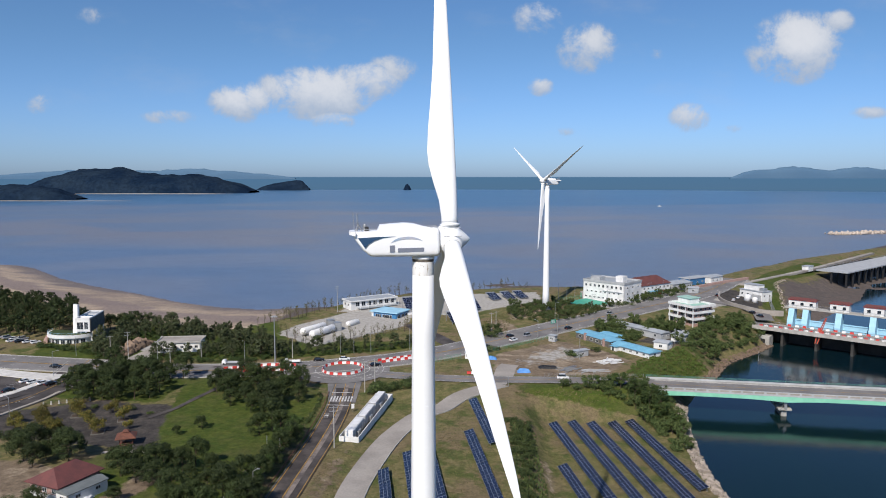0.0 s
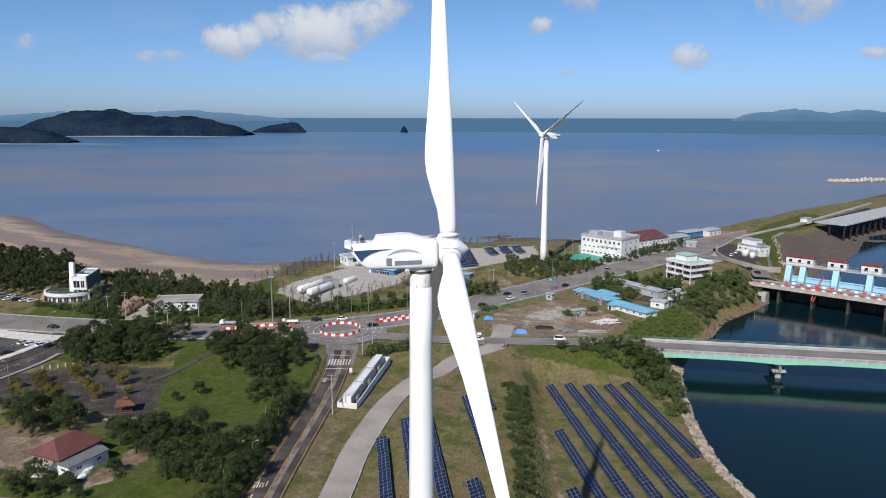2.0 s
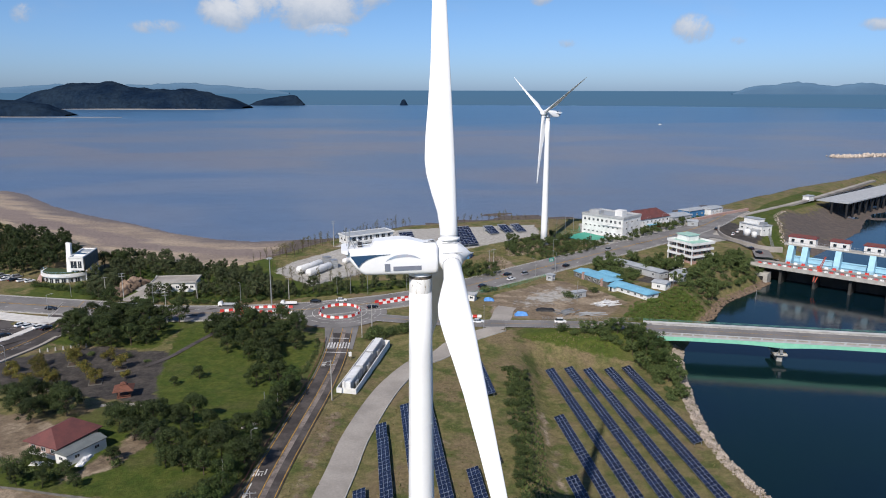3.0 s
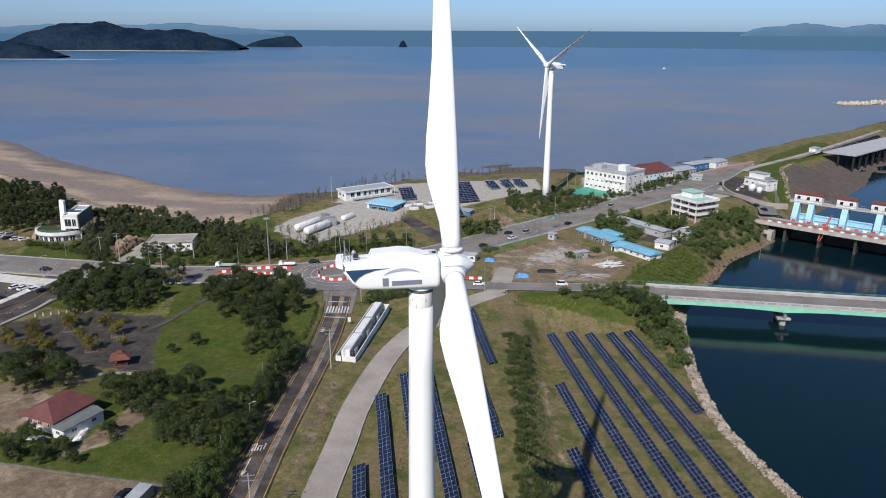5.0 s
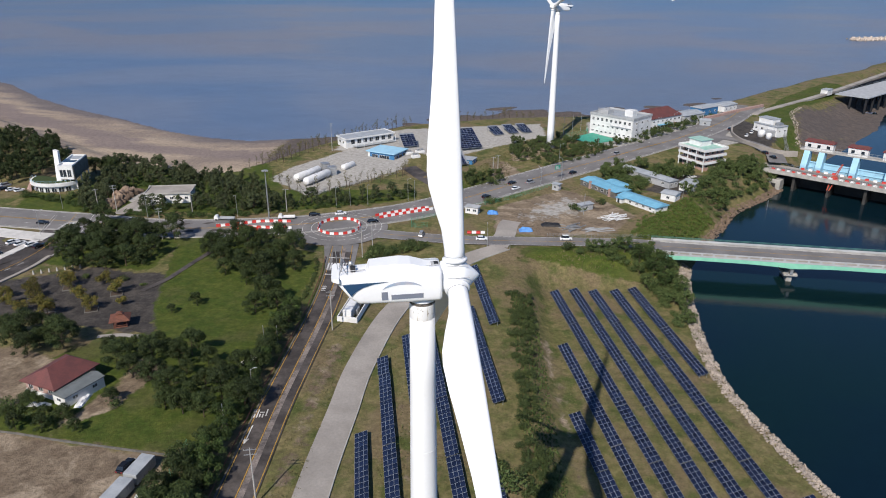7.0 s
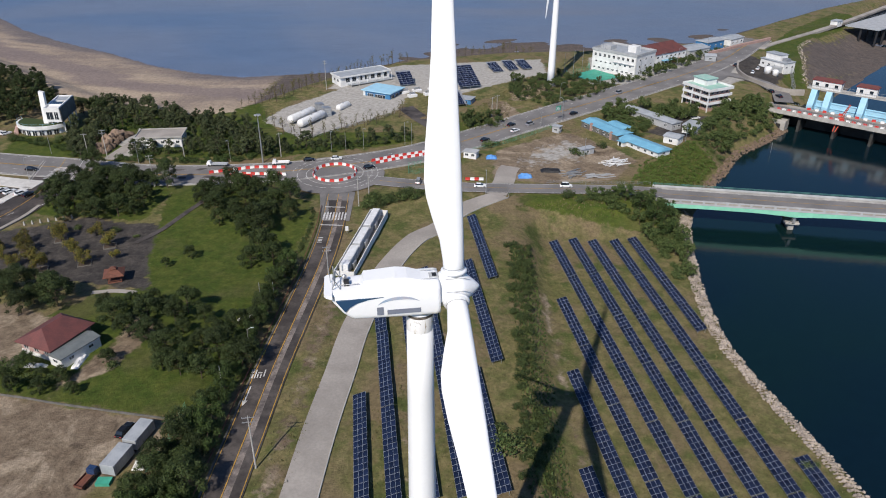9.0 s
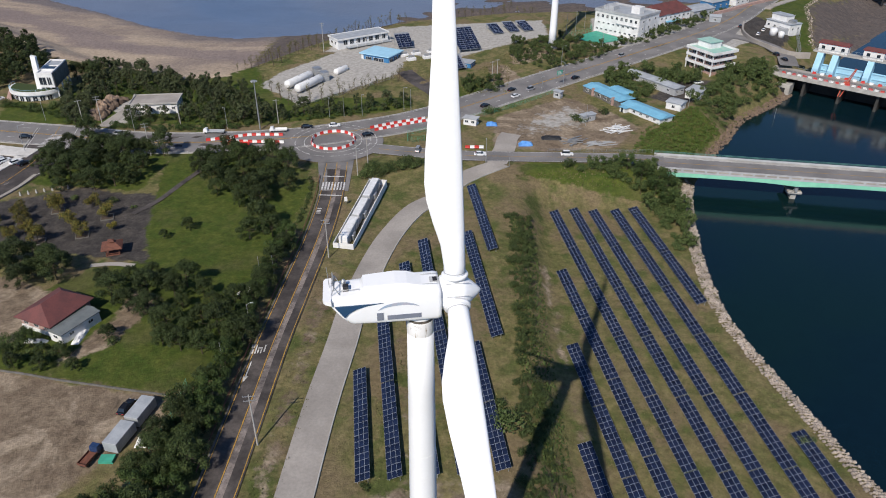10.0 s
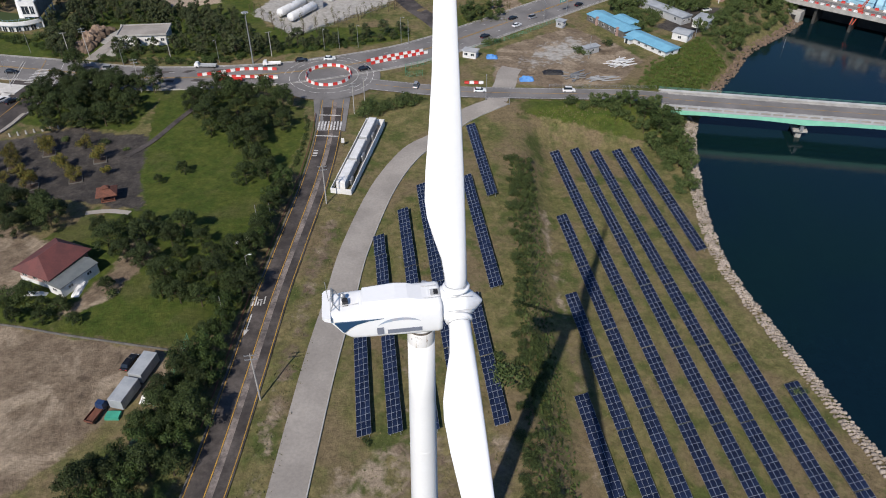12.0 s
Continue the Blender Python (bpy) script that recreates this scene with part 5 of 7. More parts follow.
def hip_roof(x0, y0, x1, y1, z, rise, inset, thick=0.18, ridge_along_x=True):
    bm = bmesh.new()
    lo = [bm.verts.new(p) for p in ((x0, y0, z - thick), (x1, y0, z - thick), (x1, y1, z - thick), (x0, y1, z - thick))]
    hi = [bm.verts.new(p) for p in ((x0, y0, z), (x1, y0, z), (x1, y1, z), (x0, y1, z))]
    ym, xm = 0.5 * (y0 + y1), 0.5 * (x0 + x1)
    if ridge_along_x:
        a, b = bm.verts.new((x0 + inset, ym, z + rise)), bm.verts.new((x1 - inset, ym, z + rise))
        bm.faces.new((hi[0], hi[1], b, a))
        bm.faces.new((hi[1], hi[2], b))
        bm.faces.new((hi[2], hi[3], a, b))
        bm.faces.new((hi[3], hi[0], a))
    else:
        a, b = bm.verts.new((xm, y0 + inset, z + rise)), bm.verts.new((xm, y1 - inset, z + rise))
        bm.faces.new((hi[0], hi[1], a))
        bm.faces.new((hi[1], hi[2], b, a))
        bm.faces.new((hi[2], hi[3], b))
        bm.faces.new((hi[3], hi[0], a, b))
    for i in range(4):
        bm.faces.new((lo[i], lo[(i + 1) % 4], hi[(i + 1) % 4], hi[i]))
    bm.faces.new(lo[::-1])
    bmesh.ops.recalc_face_normals(bm, faces=bm.faces)
    return bm


def parapet(x0, y0, x1, y1, z, tall, t=0.22):
    bm = bmesh.new()
    box(x0, y0, z, x1, y0 + t, z + tall, 0, bm)
    box(x0, y1 - t, z, x1, y1, z + tall, 0, bm)
    box(x0, y0 + t, z, x0 + t, y1 - t, z + tall, 0, bm)
    box(x1 - t, y0 + t, z, x1, y1 - t, z + tall, 0, bm)
    return bm


def on_front(x, z):
    return pose(x, 0, z)


def on_right(length, y, z):
    return pose(length, y, z, 0, 0, 90)


def on_left(y, z):
    return pose(0, y, z, 0, 0, -90)


def office():
    m, L = frame_of((86.5, 432.5), (106.5, 412.5), 1.3)
    ob = empty("office_building", m, "white three-storey office block with flat grey-rimmed roof", "building")
    D, H = 20.0, 11.6
    part("wall", box(0, 0, -1.5, L, D, H), WALL_WHITE, ob)
    part("roof", box(0.1, 0.1, H, L - 0.1, D - 0.1, H + 0.12), ROOF_GREY, ob, "pale grey flat roof")
    part("parapet", parapet(-0.25, -0.25, L + 0.25, D + 0.25, H - 0.35, 1.35, 0.4), WALL_GREY, ob, "grey roof rim")
    part("stair_head", box(L - 10, 7, H + 0.12, L - 5, 12, H + 3.6, 0.05), WALL_WHITE, ob)
    part("roof_plant_room", box(2.5, 4, H + 0.12, 9, 10, H + 2.4, 0.05), WALL_GREY, ob)
    part("water_tank", lathe([(1.0, H + 0.12), (1.0, H + 2.2), (0.3, H + 2.6)], 16), BARRIER_WHITE, ob).location = (L - 12.5, 13, 0)
    ant = bmesh.new()
    for x in (3.0, 4.5, 6.0):
        bar((x, 3.2, H), (x, 3.2, H + 4.2), 0.06, ant)
    bar((2.6, 3.2, H + 3.2), (6.4, 3.2, H + 3.2), 0.05, ant)
    part("antenna", ant, METAL, ob)
    for k in range(9):
        window(ob, on_front(2.2 + k * (L - 4.4) / 8, 9.2), 1.5, 1.7)
        if k < 8:
            window(ob, on_front(3.0 + k * (L - 5.0) / 7.5, 5.6), 1.3, 0.9, 0)
        window(ob, on_front(2.2 + k * (L - 4.4) / 8, 2.2), 1.5, 1.0)
    part("canopy", box(L * 0.5, -0.5, 6.4, L - 1, 0, 6.7), WALL_GREY, ob)
    for y in (4, 10, 16):
        for z in (2.4, 5.6, 9.2):
            window(ob, on_right(L, y, z), 1.4, 1.1, 0)
    for x, y in ((0.15, -0.1), (L - 0.15, -0.1)):
        part("downpipe", bar((x, y, -1), (x, y, H - 0.3), 0.07), METAL, ob)


def red_hall():
    m, L = frame_of((121.5, 436.5), (147.0, 454.5), 1.4)
    ob = empty("hall_building", m, "long white hall with a dark red hipped roof", "building")
    D, H = 15.0, 6.6
    part("wall", box(0, 0, -1.5, L, D, H), WALL_WHITE, ob)
    part("roof", hip_roof(-0.5, -0.5, L + 0.5, D + 0.5, H + 0.1, 4.6, 5.0), ROOF_RED, ob, "dark red sheet roof")
    for k in range(22):
        x = 3 + (L - 6) * k / 21
        part("roof_rib", bar((x, -0.45, H + 0.14), (min(max(x, 5.2), L - 5.2), D / 2, H + 4.72), 0.05, None, 4), ROOF_RED, ob)
    part("awning", box(9, -2.2, 2.7, 22, 0, 2.95, 0.04), ROOF_BLUE, ob, "pale blue awning")
    part("shop_front", box(19.5, -0.15, 0, 27, 0, 2.4), RED, ob, "red shop front")
    for k in range(8):
        window(ob, on_front(2 + k * (L - 4) / 7, 4.7), 1.6, 1.2)
        window(ob, on_front(2 + k * (L - 4) / 7, 1.4), 1.6, 1.5)
    for y in (4, 9):
        window(ob, on_right(L, y, 4.4), 1.6, 1.2)


def villa():
    m, L = frame_of((120.2, 371.5), (127.8, 357.0), 0.2)
    ob = empty("villa", m, "three-storey white villa with banded balconies and green roof", "building")
    D, H = 15.0, 9.4
    part("core_wall", box(1.2, 1.6, -1, L - 0.6, D - 1, H), WALL_PINK, ob, "pinkish recessed wall")
    for z in (2.7, 5.9):
        band = part("balcony", parapet(-0.2, -0.4, L + 0.6, D, z, 1.25, 0.25), WALL_WHITE, ob, "white balcony band")
        part("floor_slab", box(0.05, -0.15, z - 0.05, L + 0.35, D - 0.25, z + 0.2), WALL_WHITE, band)
    part("roof_slab", box(-0.4, -0.7, H - 0.3, L + 0.8, D + 0.2, H), WALL_WHITE, ob)
    part("roof_deck", box(-0.1, -0.4, H, L + 0.5, D - 0.1, H + 0.08), ROOF_GREEN, ob, "green waterproofed roof")
    part("parapet", parapet(-0.45, -0.75, L + 0.85, D + 0.25, H - 0.35, 1.3, 0.28), WALL_WHITE, ob)
    part("stair_tower", box(0.6, 5.5, H + 0.08, 8.6, 12.5, H + 2.9), WALL_WHITE, ob)
    part("stair_roof", box(0.1, 5.0, H + 2.9, 9.1, 13.0, H + 3.25, 0.04), ROOF_GREEN, ob, "green roof of the stair tower")
    for x in (0.3, L * 0.36, L * 0.68, L):
        part("column", box(x - 0.2, -0.2, -1, x + 0.2, 0.2, H - 0.3), WALL_WHITE, ob)
    for z in (1.4, 4.7, 7.9):
        for k in range(3):
            win = window(ob, pose(3.4 + k * 4.7, 1.6, z), 3.2, 1.9, 2)
        for k in range(4):
            window(ob, on_right(L - 0.6, 2.9 + k * 3.2, z), 1.5, 1.2, 0)
        window(ob, on_left(4, z) @ pose(0, 1.2, 0), 1.4, 1.2, 0)
        window(ob, on_left(9, z) @ pose(0, 1.2, 0), 1.4, 1.2, 0)


def blue_roofed():
    m, L = frame_of((64.5, 338.0), (76.0, 317.5), -1.5)
    ob = empty("workshop", m, "low grey workshop under a sky-blue sheet roof", "building")
    part("wall", box(0, 0, -1.4, L, 8.5, 2.7), STONE_AND_SHADE, ob, "dark grey wall")
    part("roof", hip_roof(-0.3, -0.3, L + 0.4, 9.1, 2.8, 0.9, 0.3), ROOF_BLUE, ob, "sky-blue folded steel roof")
    part("raised_roof", hip_roof(9, 6.5, 20, 12.5, 3.5, 0.5, 0.3), ROOF_BLUE, ob)
    part("rear_wall", box(9.4, 8.5, -0.6, 19.6, 12.1, 3.4), WALL_WHITE, ob)
    part("chimney_wall", box(6.4, -0.6, -0.6, 7.4, 0.3, 3.6), WALL_PINK, ob, "brown brick wall fin")
    part("chimney_wall", box(19.4, -0.6, -0.6, 20.4, 0.3, 3.4), WALL_PINK, ob, "brown brick wall fin")
    for k in range(5):
        window(ob, on_front(3.0 + k * 4.0, 1.4), 1.8, 1.3)
    for k in range(20):
        x = 0.4 + (L - 0.8) * k / 19
        part("roof_rib", bar((x, -0.55, 2.84), (x, 4.25, 3.72), 0.035, None, 4), ROOF_BLUE, ob)
    m, L = frame_of((77.0, 316.0), (88.5, 298.5), -1.7)
    ob = empty("shed", m, "long white shed under a sky-blue sheet roof", "building")
    part("wall", box(0, 0, -1.4, L, 7.6, 2.3), WALL_WHITE, ob)
    part("roof", hip_roof(-0.4, -0.6, L + 0.6, 8.2, 2.4, 0.95, 0.2), ROOF_BLUE, ob, "sky-blue folded steel roof")
    part("porch_wall", box(1, -2.2, -0.8, 4.2, 0, 2.0), WALL_WHITE, ob)
    part("porch_roof", box(0.6, -2.7, 2.0, 4.6, 0.1, 2.15), ROOF_BLUE, ob)
    part("door", box(1.8, -2.26, -0.2, 2.9, -2.2, 1.8), GLASS, ob)
    for k in range(4):
        window(ob, on_front(7 + k * 3.7, 1.2), 1.4, 1.0)
    window(ob, on_right(L, 3.8, 1.2), 1.6, 1.0)
    for k in range(18):
        x = 0.4 + (L - 0.8) * k / 17
        part("roof_rib", bar((x, -0.5, 2.43), (x, 3.8, 3.37), 0.035, None, 4), ROOF_BLUE, ob)


def simple_house(name, a, b, z, depth, tall, wall, roof, label, roof_label, hip=None, bays=3, category="building", over=0.4):
    m, L = frame_of(a, b, z)
    ob = empty(name, m, label, category)
    part("wall", box(0, 0, -0.8, L, depth, tall), wall, ob)
    if hip is None:
        part("roof", box(-over, -over, tall, L + over, depth + over, tall + 0.22, 0.03), roof, ob, roof_label)
    else:
        part("roof", hip_roof(-over, -over, L + over, depth + over, tall + 0.15, hip[0], hip[1], 0.18, L >= depth), roof, ob, roof_label)
    for k in range(bays):
        window(ob, on_front((k + 0.5) * L / bays, tall * 0.55), min(1.5, L / bays * 0.6), min(1.2, tall * 0.4))
    for k in range(2):
        window(ob, on_right(L, (k + 0.5) * depth / 2, tall * 0.55), min(1.4, depth * 0.3), min(1.1, tall * 0.4))
    return ob


def cafe():
    ob = empty("cafe_building", pose(-176.5, 334, -2.4), "white seaside building on a round base, its upper block's shaded side painted dark", "building")
    n = 28
    arc = [(11.0 * math.cos(a), 9.5 * math.sin(a)) for a in np.linspace(0.92 * math.pi, 1.86 * math.pi, n)]
    part("round_wall", loft([[(x, y, -0.8) for x, y in arc], [(x, y, 4.2) for x, y in arc]]), WALL_WHITE, ob)
    rim = [(1.09 * x, 1.10 * y) for x, y in arc]
    part("terrace", loft([[(x, y, 3.5) for x, y in rim], [(x, y, 5.0) for x, y in rim]]), WALL_WHITE, ob, "curved white terrace rim")
    part("terrace_lawn", loft([[(0.93 * x, 0.93 * y, 5.0) for x, y in rim], [(0.9 * x, 0.9 * y, 5.25) for x, y in rim]]), SCRUB, ob, "grass on the terrace")
    for k in range(8):
        a = math.pi * (1.14 + 0.085 * k)
        x, y = 11.1 * math.cos(a), 9.6 * math.sin(a)
        yaw = math.degrees(math.atan2(y / 9.5 ** 2, x / 11.0 ** 2)) + 90
        window(ob, pose(x, y, 1.5, 0, 0, yaw), 2.1, 2.9, 1)
    rail = bmesh.new()
    for k in range(14):
        a = math.pi * (0.94 + 0.06 * k)
        p, q = (11.8 * math.cos(a), 10.3 * math.sin(a)), (11.8 * math.cos(a + 0.19), 10.3 * math.sin(a + 0.19))
        bar((*p, 5.0), (*p, 6.0), 0.04, rail, 4)
        bar((*p, 6.0), (*q, 6.0), 0.04, rail, 4)
    part("terrace_rail", rail, GATE_BLUE, ob, "thin pale rail")
    lo, hi = 6.2, 12.0
    plan = [(4.2, -7.0), (10.9, -7.0), (7.9, 13.0), (1.2, 13.0)]
    block = part("upper_block", loft([[(x, y, lo) for x, y in plan], [(x, y, hi) for x, y in plan]]), WALL_WHITE, ob, "long white upper storey")
    # dark facing paints the shade on the side away from the sun
    part("slate_side_wall", loft([[(10.95, -6.6, lo - 0.2), (11.2, -6.6, lo - 0.2), (8.2, 13.2, lo - 0.2), (7.95, 13.2, lo - 0.2)], [(10.95, -6.6, hi + 0.1), (11.2, -6.6, hi + 0.1), (8.2, 13.2, hi + 0.1), (7.95, 13.2, hi + 0.1)]]), STONE_AND_SHADE, block, "side wall painted dark grey for its shade")
    for x0, x1 in ((0.0, 0.45), (6.3, 6.75)):
        part("roof_rim", loft([[(4.2 + x0, -7.1, hi), (4.2 + x1, -7.1, hi), (1.2 + x1, 13.1, hi), (1.2 + x0, 13.1, hi)], [(4.2 + x0, -7.1, hi + 0.6), (4.2 + x1, -7.1, hi + 0.6), (1.2 + x1, 13.1, hi + 0.6), (1.2 + x0, 13.1, hi + 0.6)]]), WALL_WHITE, block)
    for y in (-7.1, -1.5, 4.0, 12.6):
        x = 4.2 - 0.15 * (y + 7)
        part("roof_beam", box(x + 0.45, y, hi, x + 6.3, y + 0.5, hi + 0.55), WALL_WHITE, block)
    part("roof_light", loft([[(4.4, -0.6, hi), (8.9, -0.6, hi), (8.3, 3.7, hi), (3.8, 3.7, hi)], [(4.4, -0.6, hi + 0.3), (8.9, -0.6, hi + 0.3), (8.3, 3.7, hi + 0.3), (3.8, 3.7, hi + 0.3)]]), GLASS, block, "glass roof light")
    part("roof_deck", loft([[(3.5, 4.8, hi), (8.1, 4.8, hi), (7.0, 12.2, hi), (2.4, 12.2, hi)], [(3.5, 4.8, hi + 0.15), (8.1, 4.8, hi + 0.15), (7.0, 12.2, hi + 0.15), (2.4, 12.2, hi + 0.15)]]), ROOF_GREY, block, "grey roof deck")
    window(block, pose(6.4, -7.02, 9.0), 3.0, 3.4, 1)
    window(block, pose(9.2, -7.02, 9.0), 1.8, 3.4, 1)
    part("tower_fin", loft([[(2.4, -6.2, 4.8), (4.6, -6.2, 4.8), (4.6, -4.4, 4.8), (2.4, -4.4, 4.8)], [(0.6, -1.2, 18.2), (2.6, -1.2, 17.7), (2.6, 0.4, 17.7), (0.6, 0.4, 18.2)]]), WALL_WHITE, block, "tall leaning white fin")
    for x, y in ((6, -6), (8.2, -5.5), (10.2, -4.5), (10.0, 1.0), (9.0, 7.0), (8.0, 12.0), (2.2, 12.0)):
        part("pillar", bar((x + 0.6, y - 0.4, -0.8), (x, y, lo), 0.32, None, 8), WALL_WHITE, ob)
    part("stair", loft([[(-13.5, -5, -0.4), (-10.5, -9, -0.4), (-9, -8, -0.4), (-12, -4, -0.4)], [(-12, -3, 3.6), (-10.0, -7, 3.6), (-9.4, -6.6, 3.6), (-11.4, -2.4, 3.6)]]), WALL_PINK, ob, "pinkish stone steps")


def visitor_house():
    m, L = frame_of((-52.0, 395.0), (-27.5, 411.5), -1.4)
    ob = empty("seaside_building", m, "white two-storey building with an outside gallery", "building")
    D, H = 10.0, 7.2
    part("wall", box(0, 0, -0.8, L, D, H), WALL_WHITE, ob)
    part("roof", box(-0.5, -0.9, H, L + 0.5, D + 0.5, H + 0.35, 0.05), ROOF_GREY, ob, "grey flat roof")
    part("roof_rim", parapet(-0.55, -0.95, L + 0.55, D + 0.55, H - 0.1, 0.75, 0.2), WALL_WHITE, ob)
    part("gallery", box(4, -3.4, 3.2, L, 0, 3.5), ROOF_GREY, ob, "outside gallery floor")
    for k in range(7):
        window(ob, on_front(4.2 + k * (L - 7) / 6, 5.5), 2.4, 2.4, 1)
        window(ob, on_front(3 + k * (L - 6) / 6, 1.5), 2.0, 2.0, 1)
    for k in range(6):
        part("post", bar((4.5 + k * (L - 5) / 5, -3.2, -0.8), (4.5 + k * (L - 5) / 5, -3.2, 7.2), 0.12), WALL_WHITE, ob)
    for z in (1.6, 5.2):
        window(ob, on_left(3, z), 1.8, 1.5, 1)
        window(ob, on_left(7, z), 1.8, 1.5, 1)
    m, L = frame_of((-39.0, 382.5), (-25.0, 375.0), -1.3)
    ob = empty("blue_pavilion", m, "low blue-clad pavilion with a pale flat roof", "building")
    part("wall", box(0, 0, -0.8, L, 13, 4.2), BLUE_WALL, ob)
    part("roof", box(-0.9, -0.9, 4.2, L + 0.9, 13.6, 4.65, 0.06), GATE_BLUE, ob, "pale blue-white roof slab")
    part("corner_wall", box(-0.06, -0.08, -0.8, 1.2, 0, 4.0), WALL_WHITE, ob)
    window(ob, on_front(4.3, 1.6), 3.6, 3.0, 2)
    window(ob, on_front(10, 1.6), 6.0, 3.0, 3)
    for k in range(3):
        window(ob, on_right(L, 2.5 + 4 * k, 1.9), 3.0, 2.4, 1)


office()
red_hall()
villa()
blue_roofed()
cafe()
visitor_house()
# boat sheds and restaurants along the shore
simple_house("shore_shed", (150, 457), (166, 468), 1.2, 12, 5.0, WALL_GREY, ROOF_GREY, "grey sheet-metal shed by the shore", "grey sheet roof", (1.2, 0.4))
simple_house("shore_shed", (168, 478), (182, 488), 1.2, 9, 5.5, BLUE_WALL, ROOF_GREY, "blue-fronted sheet-metal shed by the shore", "grey sheet roof", (1.0, 0.4))
simple_house("shore_shed", (158, 452), (164, 450), 1.2, 6, 3.6, ROOF_GREY, ROOF_GREY, "small round-cornered grey store", "grey sheet roof", (0.8, 0.4), 1)
simple_house("shore_shed", (188, 492), (200, 502), 1.2, 10, 4.5, WALL_WHITE, ROOF_GREY, "white boat shed by the shore", "grey sheet roof", (1.0, 0.4))
house = simple_house("control_building", (186.5, 440.6), (194.0, 426.0), 0.8, 9, 5.4, WALL_WHITE, ROOF_GREY, "pale two-storey control building with a stepped flat roof", "grey flat roof", None, 4)
part("upper_storey", box(1.0, 2.5, 5.62, 11.0, 8.6, 8.6), WALL_WHITE, house)
part("upper_roof", box(0.7, 2.2, 8.6, 11.3, 8.9, 8.85), ROOF_GREY, house)
part("roof_plant", box(12.0, 3.0, 5.62, 15.0, 6.5, 7.2, 0.05), METAL, house)
part("lean_to", box(10.5, -3.2, -0.8, 15.8, 0, 3.4), WALL_GREY, house, "grey lean-to shed")
part("door", box(5.0, -0.06, 0, 6.4, 0, 2.3), GLASS, house)
part("outside_stair", loft([[(-2.2, 0, 0), (-0.1, 0, 0), (-0.1, 1.6, 0), (-2.2, 1.6, 0)], [(-0.6, 6, 4.0), (-0.1, 6, 4.0), (-0.1, 7, 4.0), (-0.6, 7, 4.0)]]), WALL_WHITE, house)
for x, y, r, h in ((184.5, 424.5, 2.0, 3.2), (187.5, 421.0, 1.6, 2.6)):
    silo = empty("water_tank", pose(x, y, ground_z(x, y)), "round white tank beside the control building", "tank")
    part("shell", lathe([(r, -0.3), (r, h), (r * 0.7, h + 0.5), (0.1, h + 0.7)], 20), BARRIER_WHITE, silo, "", True)
simple_house("long_shed", (88, 357), (104, 332), -1.5, 6, 3.2, WALL_GREY, ROOF_GREY, "long low shed with a grey sheet roof", "grey sheet roof", (0.8, 0.2), 4)
simple_house("hut", (96, 317), (101, 313), -2.0, 6, 3.4, WALL_WHITE, ROOF_GREY, "small pale hut among the scrub", "pale sheet roof", (0.7, 0.3), 1)
simple_house("hut", (108, 330), (113, 326), -1.6, 9, 3.6, WALL_WHITE, ROOF_GREY, "pale flat-roofed hut above the bank", "pale flat roof", None, 1)
simple_house("site_office", (9.5, 299), (14.5, 297), -1.8, 3.2, 2.7, WALL_WHITE, WALL_GREY, "white portable site office on bare ground", "pale flat roof", None, 2)
simple_house("booth", (50, 330), (52.6, 328), -1.6, 2.6, 3.0, WALL_GREY, ROOF_GREY, "small grey steel booth beside the fence", "grey flat roof", None, 1)
simple_house("booth", (58, 300.5), (63.5, 303.5), -1.9, 2.6, 2.8, WALL_GREY, ROOF_GREY, "grey storage box on bare ground", "grey flat roof", None, 1)
park_house = simple_house("park_house", (-99.6, 164.4), (-90.6, 160.6), 0.2, 11.5, 2.9, WALL_PINK, ROOF_RED, "pink-walled park house with a dull red hipped roof", "dull red hipped roof", (2.9, 3.6), 3, "house", 0.9)
part("plinth", parapet(-0.1, -0.1, 9.9, 11.6, -0.8, 1.5, 0.2), WALL_WHITE, park_house)
annex = simple_house("annex_shed", (-90.8, 159.6), (-87.0, 157.6), 0.2, 10.5, 2.3, WALL_WHITE, ROOF_DARK, "narrow white shed with grey roof beside the house", "grey sheet roof", (0.7, 0.1), 1, "shed", 0.25)
part("green_wall", box(-2.6, 3.6, -0.4, -0.3, 10.4, 2.2), GREEN_TRIM, annex, "green panel lean-to")


def gazebo(x, y):
    ob = empty("gazebo", pose(x, y, ground_z(x, y), 0, 0, 18), "open timber gazebo with a reddish hipped roof", "gazebo")
    part("floor", box(-1.9, -1.9, -0.2, 1.9, 1.9, 0.35, 0.04), WOODEN, ob)
    for sx in (-1.7, 1.7):
        for sy in (-1.7, 1.7):
            part("post", box(sx - 0.1, sy - 0.1, 0, sx + 0.1, sy + 0.1, 2.5), WOODEN, ob)
    part("roof", hip_roof(-2.8, -2.8, 2.8, 2.8, 2.55, 1.5, 2.3), WOODEN, ob)
    part("roof_cap", hip_roof(-0.9, -0.9, 0.9, 0.9, 4.05, 0.5, 0.8), WOODEN, ob)
    for s in (-1.5, 1.5):
        part("bench", box(-1.5, s - 0.2, 0.7, 1.5, s + 0.2, 0.8), WOODEN, ob)


gazebo(-92.5, 200.5)


def cargo_box(a, b, depth, tall, label):
    m, L = frame_of(a, b, ground_z(*a))
    ob = empty("cargo_box", m, label, "container")
    part("body", box(0, 0, 0.35, L, depth, tall, 0.04), ROOF_GREY, ob)
    ribs = bmesh.new()
